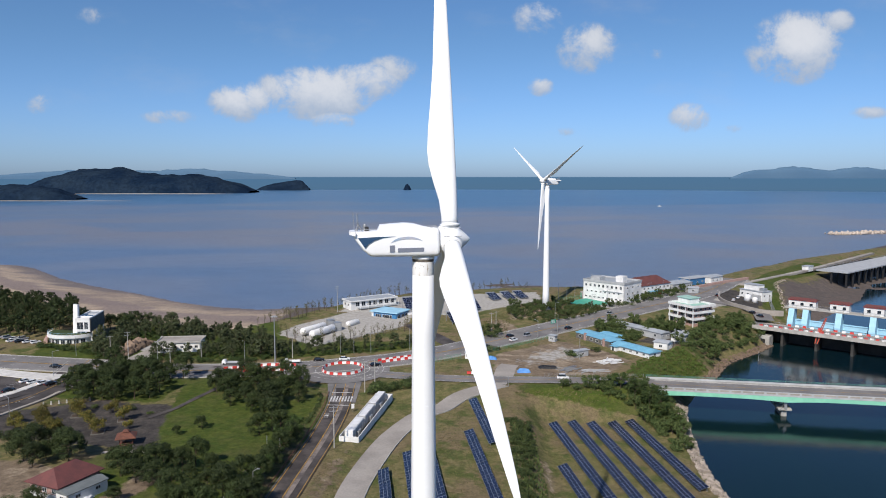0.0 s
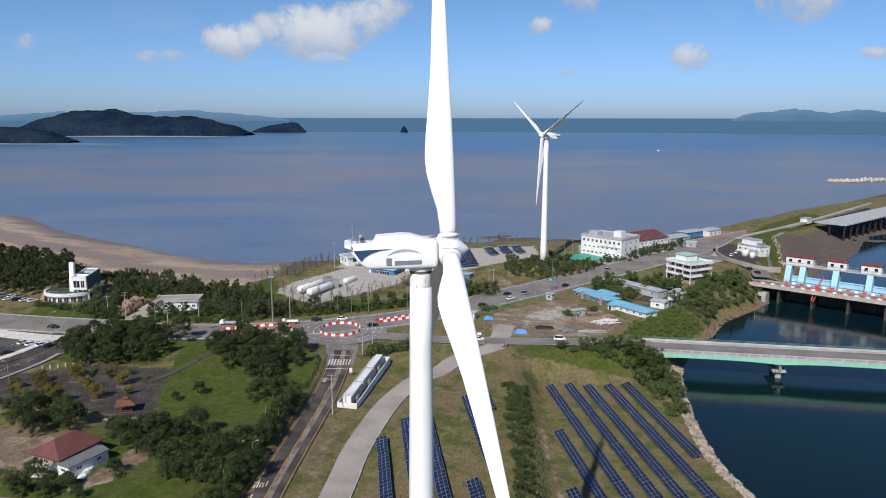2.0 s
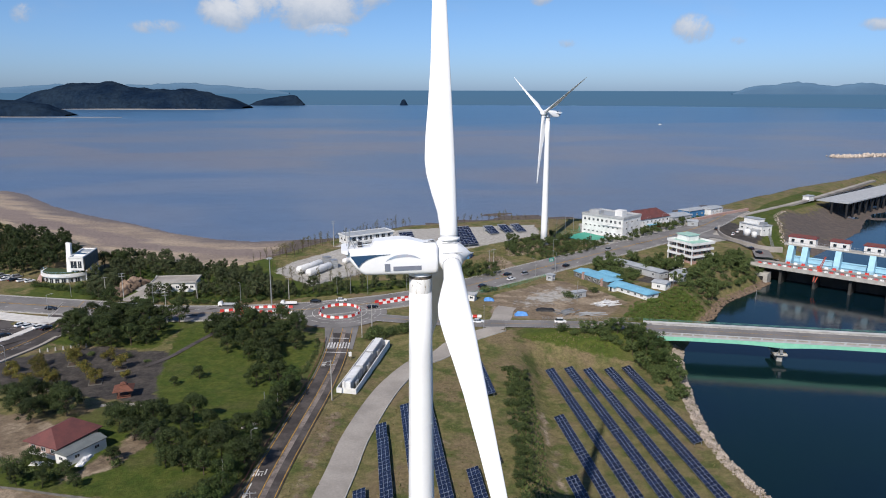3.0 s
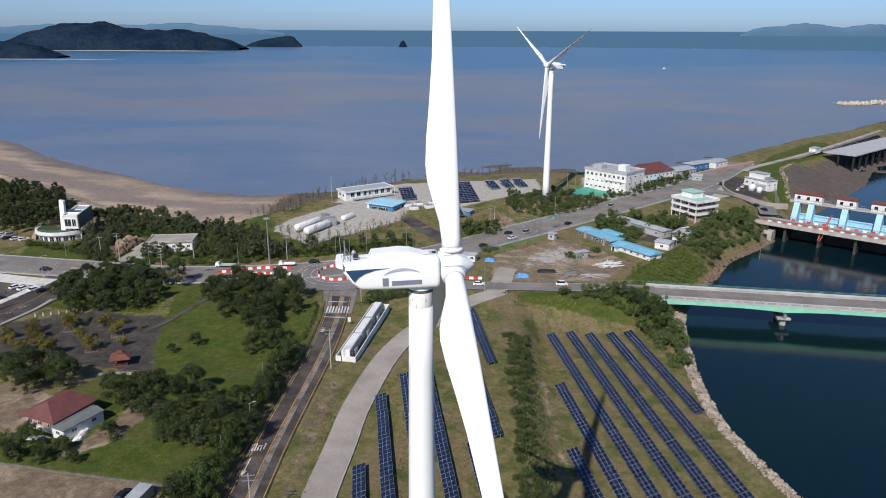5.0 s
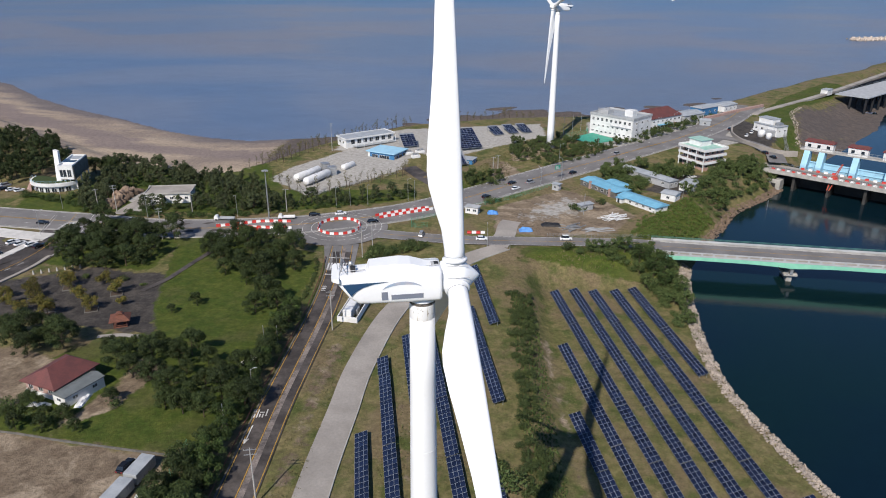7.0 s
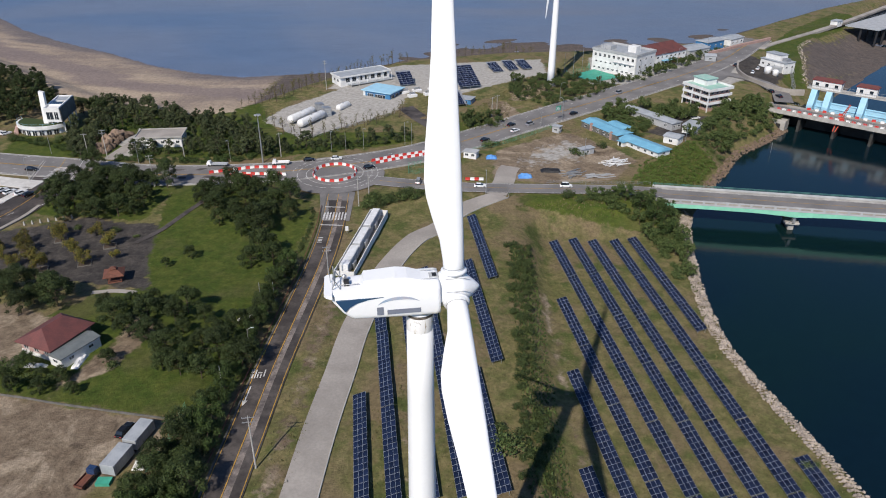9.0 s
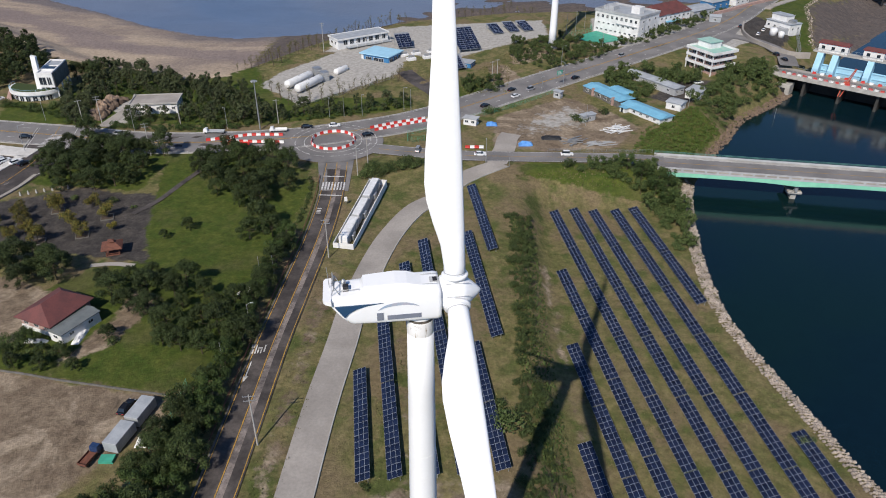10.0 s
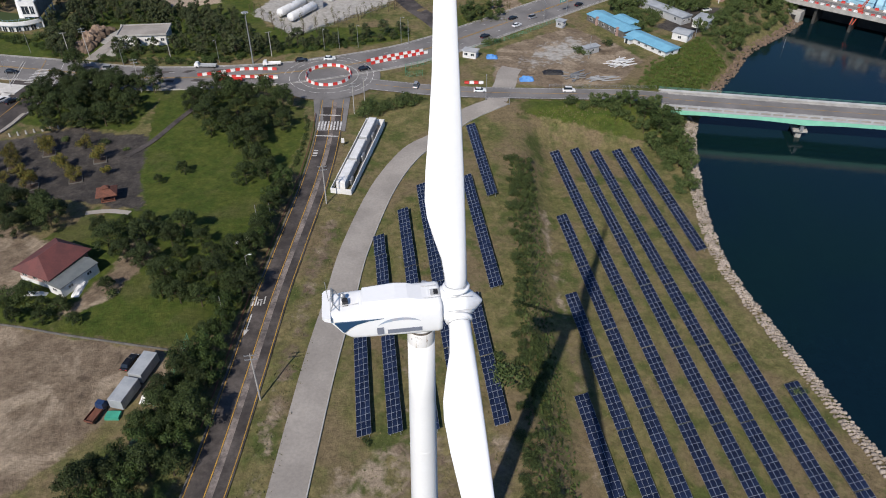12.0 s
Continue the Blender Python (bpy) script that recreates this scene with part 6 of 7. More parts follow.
    for k in range(9):
        for yy in (-0.03, depth - 0.02):
            box(L * (k + 0.5) / 9 - 0.06, yy, 0.4, L * (k + 0.5) / 9 + 0.06, yy + 0.05, tall - 0.1, 0, ribs)
    part("ribbing", ribs, WALL_GREY, ob)
    for yy in (0.4, depth - 0.7):
        part("skid", box(0.2, yy, -0.1, L - 0.2, yy + 0.3, 0.35), DARK, ob)
    return ob


cargo_box((-61.6, 124.4), (-60.2, 130.4), 3.0, 2.7, "grey cargo box on skids beside bare ground")
cargo_box((-60.0, 131.2), (-58.6, 137.4), 3.0, 2.7, "grey cargo box on skids beside the fence")
tagged(link("crate_stack", *(lambda c: ([(x, y, z) for x in (-64.6, -61.9) for y in (122.2, 124.0) for z in (-0.3, 0.65)], [(0, 1, 3, 2), (4, 6, 7, 5), (0, 4, 5, 1), (2, 3, 7, 6), (0, 2, 6, 4), (1, 5, 7, 3)]))(0), GREEN_TRIM), "stack of green crates behind a cargo box", "crates")

# battery containers inside a low white wall
m, L = frame_of((-31.0, 204.2), (-25.0, 203.2), -2.75)
yard_wall = empty("enclosure_wall", m, "low white concrete wall round the containers", "wall")
for x0, y0, x1, y1 in ((0, 0, 6.1, 0.25), (0, 42.6, 6.1, 42.85), (0, 0.25, 0.25, 42.6), (5.85, 0.25, 6.1, 42.6)):
    part("wall_panel", box(x0, y0, -0.5, x1, y1, 2.1, 0.02), WALL_WHITE, yard_wall)
part("slab", box(0.25, 0.25, -0.5, 5.85, 42.6, 0.1), CONCRETE, yard_wall)
for k, (y0, y1, h, mat) in enumerate(((1.6, 14.2, 3.3, WALL_WHITE), (15.2, 27.0, 3.2, WALL_GREY), (28.0, 41.4, 3.3, WALL_GREY))):
    ob = empty("battery_container", m, "long pale steel battery container inside a low wall", "container", "battery containers")
    part("body", box(1.3, y0, 0.1, 3.9, y1, h, 0.05), mat, ob)
    part("roof_panel", box(1.5, y0 + 0.3, h, 3.7, y1 - 0.3, h + 0.1, 0.03), BARRIER_WHITE, ob)
    for j in range(5):
        part("side_door", box(3.9, y0 + 0.6 + j * 2.4, 0.4, 3.96, y0 + 2.4 + j * 2.4, h - 0.4), WALL_GREY, ob)
    part("cooling_unit", box(4.0, y0 + 3.5, 0.1, 4.8, y0 + 6.0, 2.0, 0.05), METAL, ob)

# ---- bridge, sluice, jetties ----
def bridge():
    yaw = math.degrees(math.atan2(-13.6, 77))
    ob = empty("bridge", pose(78, 264.0, -2.25, 0, 0, yaw), "grey road bridge on mint-green steel girders", "bridge")
    L = 260
    part("deck", box(0, -6.6, -0.55, L, 6.2, 0.0), CONCRETE, ob, "grey concrete deck")
    part("road_surface", box(0, -4.6, 0.0, L, 4.4, 0.03), ASPHALT, ob, "pale grey worn road surface")
    part("centre_line", box(0, -0.1, 0.03, L, 0.1, 0.036), PAINT_YELLOW, ob)
    for y in (-4.2, 4.0):
        part("edge_line", box(0, y, 0.03, L, y + 0.16, 0.036), PAINT_WHITE, ob)
    part("kerb", box(0, 4.4, 0.0, L, 5.9, 0.22), KERB, ob)
    part("kerb", box(0, -6.3, 0.0, L, -4.6, 0.22), KERB, ob)
    for y in (-6.75, 6.0):
        wall = part("parapet", box(0, y, -0.7, L, y + 0.3, 0.85, 0.02), WALL_GREY, ob)
    dark_bays = bmesh.new()
    for k in range(64):
        x = 1 + k * 4
        box(x, -6.79, 0.02, x + 3.2, -6.75, 0.62, 0, dark_bays)
    part("panelling", dark_bays, CONCRETE, ob)
    for y in (-6.45, -2.2, 1.8, 5.7):
        bm = bmesh.new()
        rows = []
        for k in range(105):
            x = L * k / 104
            near = abs(((x - 48) + 24) % 48 - 24)
            d = 1.55 + 0.75 * max(0, 1 - near / 18) ** 2
            rows.append([(x, y - 0.25, -0.55), (x, y + 0.25, -0.55), (x, y + 0.25, -0.55 - d), (x, y - 0.25, -0.55 - d)])
        part("girder", loft(rows), GIRDER_GREEN, ob, "mint-green steel girder")
    rail = bmesh.new()
    for z in (1.25, 1.6):
        box(0, 6.1, z, L, 6.2, z + 0.08, 0, rail)
    part("hand_rail", rail, RAIL_GREEN, ob, "green steel hand rail")
    for k in range(86):
        part("rail_post", box(k * 3.0, 6.1, 0.85, k * 3.0 + 0.1, 6.2, 1.68), RAIL_GREEN, ob)
    mesh_bm = bmesh.new()
    for k in range(520):
        box(k * 0.5, 6.13, 0.85, k * 0.5 + 0.04, 6.16, 1.6, 0, mesh_bm)
    part("railing", mesh_bm, RAIL_GREEN, ob)
    for k in range(5):
        x = 48 + 48 * k
        part("pier_cap", box(x - 2.4, -5.4, -6.4, x + 2.4, 5.2, -5.4, 0.25), KERB, ob, "pale concrete pier cap")
        part("pier", box(x - 1.0, -4.2, -9.6, x + 1.0, 4.0, -6.4, 0.2), KERB, ob)
        for y in (-5.4, 0, 5.0):
            part("bearing", box(x - 0.5, y - 0.4, -5.4, x + 0.5, y + 0.4, -2.5), METAL, ob)
        part("ladder", bar((x - 2.2, -6.2, -6.2), (x + 1.0, -6.2, 0.4), 0.05), METAL, ob)
    part("abutment", box(-6, -6.4, -6.5, 1.0, 6.0, -0.56), KERB, ob)


bridge()

SLUICE = pose(172, 372, -1.75, 0, 0, -41)


def sluice():
    ob = empty("sluice_bridge", SLUICE, "concrete road deck over the sluice with barriers", "bridge")
    part("deck", box(-10, -9.5, -1.0, 150, 3.0, 0), CONCRETE, ob)
    part("edge_beam", box(-10, -9.9, -1.5, 150, -9.5, 0.5), KERB, ob, "grey concrete edge beam")
    part("walkway", box(-4, -4.0, 0.01, 150, -1.4, 0.05), ASPHALT, ob)
    for k in range(9):
        x = 10 + 16 * k
        part("pier", box(x, -8, -11, x + 1.2, 2.4, -1.0), SHADED_CONCRETE, ob, "concrete pier darkened for the shade under the deck")
    # added backing wall, dark to give the shade below the deck
    part("curtain_wall", box(-10, 2.4, -10.5, 150, 2.95, -1.0), SHADED_CONCRETE, ob, "added dark wall for the shade under the deck")
    for y in (-9.7, -5.6, 2.4):
        rail = bmesh.new()
        box(-4, y, 0.9, 150, y + 0.07, 0.97, 0, rail)
        for k in range(76):
            box(-4 + 2 * k, y, 0.0, -3.93 + 2 * k, y + 0.07, 0.9, 0, rail)
        part("guard_rail", rail, METAL, ob)
    gates = empty("sluice_gate", SLUICE @ pose(4, 11.5, 0), "pale blue sluice gates with gatehouses on a high walkway", "sluice")
    part("walkway", box(2.5, -2.4, 8.2, 150, 2.4, 9.0), KERB, gates, "high concrete walkway")
    centres = [6.2, 13.1] + [28.7 + 15.3 * k for k in range(7)]
    for x, after in zip(centres, centres[1:] + [140]):
        part("gate_pier", loft([[(x - 1.4, -6.0, -10.5), (x + 1.4, -6.0, -10.5), (x + 1.4, 2.0, -10.5), (x - 1.4, 2.0, -10.5)], [(x - 1.4, -5.4, 1.0), (x + 1.4, -5.4, 1.0), (x + 1.4, 2.0, 1.0), (x - 1.4, 2.0, 1.0)], [(x - 1.4, -2.6, 8.2), (x + 1.4, -2.6, 8.2), (x + 1.4, 2.0, 8.2), (x - 1.4, 2.0, 8.2)]]), GATE_BLUE, gates, "pale blue buttressed pier")
        leaf = part("gate_leaf", box(x + 1.4, 0.2, -10.5, after - 1.4, 0.8, 2.4), GATE_BLUE, gates, "pale blue gate leaf")
        for z in (-3.5, -0.6, 1.9):
            part("stiffener", box(x + 1.4, -0.15, z, after - 1.4, 0.2, z + 0.3), GATE_BLUE, leaf)
    rail = bmesh.new()
    for y in (-2.4, 2.3):
        box(2.5, y, 10.0, 150, y + 0.08, 10.08, 0, rail)
        for k in range(74):
            box(2.5 + 2 * k, y, 9.0, 2.58 + 2 * k, y + 0.08, 10.0, 0, rail)
    part("hand_rail", rail, METAL, gates)
    for k, (x, w) in enumerate([(4.4, 13.2)] + [(24.3 + 15.3 * i, 8.8) for i in range(5)]):
        hut = empty("gatehouse", SLUICE @ pose(4 + x, 11.5, 9.0), "small white gatehouse with a red roof on the sluice", "gatehouse", "sluice gatehouses")
        part("wall", box(0, -2.2, 0, w, 2.2, 4.0), WALL_WHITE, hut)
        part("roof", hip_roof(-0.5, -2.8, w + 0.5, 2.8, 4.2, 1.0, 1.2), ROOF_RED, hut, "red hipped roof")
        part("roof_edge", box(-0.4, -2.7, 3.85, w + 0.4, 2.7, 4.0), RED, hut, "red eaves")
        bays = 3 if k == 0 else 2
        for j in range(bays):
            window(hut, pose(w * (j + 0.5) / bays, -2.2, 2.0), 1.7, 1.7, 0)
    crane = empty("crane", SLUICE @ pose(28, -6.5, 0), "orange-red lattice crane arm on the sluice deck", "crane")
    part("base", box(-1.2, -1.2, 0, 1.2, 1.2, 1.2, 0.1), ORANGE_STEEL, crane)
    for dx in (-0.5, 0.5):
        part("boom", bar((dx, 0, 1.0), (dx * 0.4 + 2.5, -1.0, 8.0), 0.2), ORANGE_STEEL, crane)
        part("leg", bar((dx * 2, 0, 1.0), (dx - 1.0, -3.6, -5.0), 0.24), ORANGE_STEEL, crane)
    for k in range(8):
        a, b = k / 8, (k + 1) / 8
        part("brace", bar((-0.5 + a * 2.8, -a, 1 + 7 * a), (0.5 + b * 2.2, -b, 1 + 7 * b), 0.08), ORANGE_STEEL, crane)
    outlet = empty("outlet", SLUICE @ pose(-2, -11, -9.4), "pale concrete outlet with two dark openings", "outlet")
    part("face", box(-2.5, -0.5, -1, 7.5, 6, 5.2, 0.1), KERB, outlet)
    for x in (0.2, 3.2):
        part("opening", box(x, -0.56, 1.2, x + 2.2, -0.5, 3.6), DARK, outlet)
    part("apron", box(-2.5, -3.5, -1.5, 8.5, -0.5, 0.2, 0.05), KERB, outlet)


sluice()

plat = empty("landing_platform", pose(298, 562, 2.2, 0, 0, 40), "wide grey deck on dark posts above the mud basin", "platform")
part("deck", box(0, -24, -0.7, 160, 0, 0.1), ROOF_GREY, plat)
for k in range(15):
    part("plank_band", box(1 + 10.6 * k, -23.5, 0.1, 10.8 + 10.6 * k, -0.5, 0.13), WALL_GREY, plat)
for k in range(12):
    for y in (-23, -12):
        part("post", box(1 + 13 * k, y, -12, 2.2 + 13 * k, y + 1.2, -0.7), DARK, plat)
edge = bmesh.new()
for k in range(54):
    bar((3 * k, -0.3, 0), (3 * k, -0.3, 1.3), 0.06, edge, 4)
bar((0, -0.3, 1.3), (160, -0.3, 1.3), 0.06, edge, 4)
part("guard_rail", edge, METAL, plat)
hut = simple_house("hut", (291, 560), (298, 566), 1.6, 5, 3.4, WALL_WHITE, ROOF_GREY, "small white hut at the platform's end", "pale roof", None, 1)

# retaining wall of the control building's yard
curve_wall = [(176, 446), (169, 428), (168, 412), (172, 398), (179, 388), (188, 386)]
tagged(ribbon("retaining_wall", curve_wall, -0.5, 0.5, 1.9, CONCRETE, 3.0), "low curved pale concrete retaining wall", "wall", kind="structure")
tagged(ribbon("sea_wall", [(164, 467), (180, 479), (194, 491), (222, 512)], -0.8, 0.8, 1.6, WALL_PINK, 3.0), "reddish brick sea wall", "wall", kind="structure")
tagged(ribbon("pavement", [(205, 484), (216, 496), (264, 538), (311, 582), (420, 690)], -2.0, 2.0, 0.5, CONCRETE, 1.5), "pale concrete path along the dam", "pavement", kind="structure")

# ---- gas yard, canopies ----
def tank(a, b, r, label):
    va, vb = Vector((*a, 0)), Vector((*b, 0))
    L = (vb - va).length
    ob = empty("storage_tank", pose(a[0], a[1], -1.4 + r + 0.5, 0, 0, math.degrees(math.atan2(b[1] - a[1], b[0] - a[0]))), label, "tank", "storage tanks")
    part("shell", lathe([(0.1, -0.7), (r * 0.55, -0.5), (r * 0.9, -0.15), (r, 0.2), (r, L - 0.2), (r * 0.9, L + 0.15), (r * 0.55, L + 0.5), (0.1, L + 0.7)], 28, "x"), BARRIER_WHITE, ob, "", True)
    for x in (L * 0.2, L * 0.8):
        part("saddle", box(x - 0.3, -r * 0.9, -r - 0.6, x + 0.3, r * 0.9, -r * 0.5), KERB, ob)
    part("manhole", lathe([(0.4, r - 0.1), (0.4, r + 0.25), (0.1, r + 0.3)], 12), METAL, ob).location = (L * 0.5, 0, 0)


tank((-68.5, 340), (-60.5, 355), 1.8, "long white horizontal gas tank on saddles")
tank((-63.0, 334.5), (-55.0, 349.5), 1.8, "long white horizontal gas tank on saddles")
tank((-49.0, 359), (-45.0, 366), 1.5, "short white horizontal gas tank on saddles")
for x, y, h in ((-57.5, 357, 5.0), (-53.5, 352, 4.6)):
    ob = empty("equipment_tower", pose(x, y, -1.4, 0, 0, 30), "grey louvred equipment housing beside the tanks", "equipment")
    part("body", box(-1.8, -1.8, -0.3, 1.8, 1.8, h, 0.08), METAL, ob)
    for k in range(4):
        part("louvre", box(-1.6, -1.86, 0.6 + k, 1.6, -1.8, 1.2 + k), WALL_GREY, ob)
for x, y in ((-18, 386), (-12, 389), (-6, 383), (-14, 380), (-4, 392)):
    ob = empty("equipment_unit", pose(x, y, -1.0, 0, 0, 25), "white plant unit with fans on top", "equipment", "plant units")
    part("body", box(-2.2, -1.4, -0.4, 2.2, 1.4, 2.6, 0.08), BARRIER_WHITE, ob)
    for k in (-1.2, 0, 1.2):
        part("fan", lathe([(0.5, 2.6), (0.5, 3.6), (0.42, 3.6)], 12), METAL, ob).location = (k, 0, 0)


def canopy(x, y, yaw, wide, deep, lo, hi, label):
    """A steep roof of solar modules on a dark steel frame."""
    ob = empty("solar_canopy", pose(x, y, ground_z(x, y), 0, 0, yaw), label, "solar panels", "tilted solar roofs")
    tip = math.degrees(math.atan2(hi - lo, deep))
    run = math.hypot(hi - lo, deep)
    m = pose(0, 0, lo, tip, 0, 0)
    part("frame", box(-wide / 2, 0, -0.16, wide / 2, run, -0.04), METAL, ob).matrix_local = m
    for i in range(int(wide / 2)):
        for j in range(int(run / 1.6)):
            mod = new("solar_module", MODULE)
            mod.parent = ob
            mod.matrix_local = m @ pose(-wide / 2 + 1.0 + 2 * i, 0.8 + 1.55 * j, 0.02, 0, 0, 90) @ Matrix.Diagonal((1.5, 1.2, 1, 1))
    for xx in (-wide / 2 + 0.3, 0, wide / 2 - 0.3):
        part("post", bar((xx, deep - 0.4, -0.5), (xx, deep - 0.4, hi - 0.3), 0.14), METAL, ob)
        part("post", bar((xx, 0.3, -0.5), (xx, 0.3, lo), 0.14), METAL, ob)


canopy(16, 392, 20, 12, 16, 1.6, 9.0, "large steep roof of blue solar panels on steel posts")
canopy(9, 364, 20, 9, 10, 1.4, 5.5, "steep roof of blue solar panels above a booth")
canopy(-17, 396, 20, 8, 9, 1.2, 6.5, "steep stand of blue solar panels behind white units")
for x, y in ((33, 424), (42, 428), (50, 430)):
    canopy(x, y, 20, 6, 12, 0.8, 3.6, "tilted stand of blue solar panels on gravel")
pav = simple_house("blue_kiosk", (6, 372), (15, 368), -1.0, 6, 3.0, BLUE_WALL, ROOF_GREY, "low blue kiosk under a solar roof", "grey flat roof", None, 2)

# ---- vehicles ----
def car(mat, label, van=False):
    ob = empty("car", Matrix(), label, "car", "cars")
    L, W = (4.6, 1.8)
    h = 0.95 if not van else 1.05
    sec = []
    for x, z0, z1, w in ((-2.3, 0.45, 0.72, 0.80), (-2.2, 0.30, 0.90, 0.88), (-1.2, 0.26, h, 0.90), (1.2, 0.26, h, 0.90), (2.1, 0.30, 0.86, 0.87), (2.3, 0.42, 0.68, 0.78)):
        sec.append([(x, -w, z0), (x, -w, z1 * 0.8), (x, -w * 0.9, z1), (x, w * 0.9, z1), (x, w, z1 * 0.8), (x, w, z0)])
    part("body", loft(sec), mat, ob)
    r = 1.45 if not van else 1.85
    front = 0.55 if not van else 1.2
    cab = [[(-1.9, -0.78, h), (1.1, -0.78, h), (1.1, 0.78, h), (-1.9, 0.78, h)], [(-1.45, -0.64, r), (front - 0.2, -0.64, r), (front - 0.2, 0.64, r), (-1.45, 0.64, r)]]
    part("cabin_glass", loft(cab), GLASS, ob)
    part("roof", box(-1.42, -0.62, r, front - 0.24, 0.62, r + 0.05, 0.02), mat, ob)
    for x in (-1.4, 1.4):
        for y in (-0.82, 0.82):
            wheel = part("wheel", lathe([(0.30, -0.1), (0.33, -0.07), (0.33, 0.07), (0.30, 0.1)], 14), DARK, ob)
            wheel.matrix_local = pose(x, y, 0.33, 90, 0, 0)
            part("rim", lathe([(0.19, -0.11), (0.19, 0.11)], 10), METAL, wheel)
    for y in (-0.6, 0.6):
        part("headlight", box(2.22, y - 0.2, 0.58, 2.31, y + 0.2, 0.72), BARRIER_WHITE, ob)
        part("tail_light", box(-2.31, y - 0.18, 0.62, -2.22, y + 0.18, 0.76), RED, ob)
    return ob


def truck(cab_mat, bed_mat, label, long=4.6):
    ob = empty("truck", Matrix(), label, "truck", "trucks")
    part("cab", loft([[(1.0, -0.9, 0.5), (2.6, -0.9, 0.5), (2.6, 0.9, 0.5), (1.0, 0.9, 0.5)], [(1.0, -0.9, 1.4), (2.6, -0.9, 1.4), (2.6, 0.9, 1.4), (1.0, 0.9, 1.4)], [(1.1, -0.8, 2.1), (2.2, -0.8, 2.1), (2.2, 0.8, 2.1), (1.1, 0.8, 2.1)]]), cab_mat, ob)
    part("windscreen", loft([[(2.62, -0.75, 1.42), (2.62, 0.75, 1.42), (2.6, 0.75, 1.42), (2.6, -0.75, 1.42)], [(2.25, -0.68, 2.02), (2.25, 0.68, 2.02), (2.22, 0.68, 2.02), (2.22, -0.68, 2.02)]]), GLASS, ob)
    bed = part("bed", box(0.9 - long, -0.95, 0.75, 0.9, 0.95, 0.9), bed_mat, ob)
    for x0, y0, x1, y1 in ((0.9 - long, -0.95, 0.9, -0.88), (0.9 - long, 0.88, 0.9, 0.95), (0.9 - long, -0.88, 0.97 - long, 0.88)):
        part("side_board", box(x0, y0, 0.9, x1, y1, 1.3), bed_mat, bed)
    part("chassis", box(0.9 - long, -0.4, 0.45, 2.3, 0.4, 0.75), DARK, ob)
    for x in (1.8, 1.6 - long):
        for y in (-0.8, 0.8):
            part("wheel", lathe([(0.34, -0.13), (0.38, -0.1), (0.38, 0.1), (0.34, 0.13)], 14), DARK, ob).matrix_local = pose(x, y, 0.38, 90, 0, 0)
    return ob


white_car = car(CAR_WHITE, "white car on the asphalt")
black_car = car(CAR_BLACK, "black car on the asphalt")
silver_car = car(CAR_SILVER, "silver estate car on the asphalt", True)
white_van = car(CAR_WHITE, "white van on the asphalt", True)
placed = set()


def park(model, x, y, yaw, lift=0.10):
    m = pose(x, y, height(x, y) + lift, 0, 0, yaw)
    if model.name in placed:
        return copy_thing(model, m)
    placed.add(model.name)
    model.matrix_world = m
    return model


for model, x, y, yaw in (
    (white_car, -159.3, 264.0, 60), (white_car, -155.6, 262.6, 60), (white_car, -151.0, 261.6, 60), (black_car, -147.6, 260.4, 60), (black_car, -158.5, 252.0, 60),
    (black_car, -158.8, 284.4, -5), (black_car, -52.7, 294.8, 10), (white_car, -42.0, 296.5, 8), (silver_car, -123.8, 287.2, -5), (silver_car, -8.1, 272.5, 80),
    (white_car, 14.8, 268.6, -3), (white_van, 46.5, 268.6, -2), (black_car, 19.3, 318.5, 40), (white_car, 33.5, 330.5, 40), (silver_car, 41.1, 339.5, 40), (black_car, 32.5, 338.5, 40),
    (black_car, 63.6, 354.0, 40), (white_car, 116.4, 350.7, 20), (white_car, 119.6, 348.0, 20), (black_car, -64.6, 136.6, 78), (silver_car, 92.0, 385.0, 40),
    (white_car, 176.0, 424.0, 60), (white_car, 182.0, 432.0, 60), (black_car, 172.0, 440.0, 60), (black_car, 171.5, 388.0, 100), (black_car, 172.4, 380.0, 100), (black_car, -28.0, 287.0, 30),
):
    park(model, x, y, yaw)
for k in range(4):
    park(white_car if k != 1 else black_car, -204.0 + 4.4 * k, 329.0 - 1.0 * k, 55, 0.05)
    park(silver_car if k % 2 else white_car, -214.0 + 4.4 * k, 336.0 - 1.0 * k, 55, 0.05)
park(truck(CAR_BLUE, WOODEN, "small blue truck with an open brown bed on bare ground", 3.4), -66.4, 123.4, 75, 0.02)
park(truck(CAR_WHITE, ROOF_GREY, "white flatbed truck on the main road", 6.5), -89.4, 289.3, 178)
park(truck(CAR_WHITE, BARRIER_WHITE, "white delivery truck near the roundabout", 5.0), -64.0, 291.0, 185)
park(truck(RED, RED, "red truck waiting beside barriers", 6.5), -77.0, 277.0, 182)

# ---- barriers ----
def barrier(mat, label):
    ob = empty("barrier", Matrix(), label, "barrier", "plastic road barriers")
    sec = [[(x, -0.32, 0), (x, -0.26, 0.25), (x, -0.12, 0.55), (x, -0.12, 1.0), (x, 0.12, 1.0), (x, 0.12, 0.55), (x, 0.26, 0.25), (x, 0.32, 0)] for x in (-0.82, 0.82)]
    part("body", loft(sec), mat, ob)
    part("cap", box(-0.75, -0.08, 1.0, 0.75, 0.08, 1.06), mat, ob)
    return ob


reds, whites = barrier(RED, "red plastic water-filled road barrier"), barrier(BARRIER_WHITE, "white plastic water-filled road barrier")
fresh = {"r": True, "w": True}


def fence_line(pts, close=False, step=1.72, z=None):
    line = along(pts, 0.2)
    run, last, flip = 0.0, line[0], True
    for a, b in zip(line, line[1:]):
        run += np.linalg.norm(b - a)
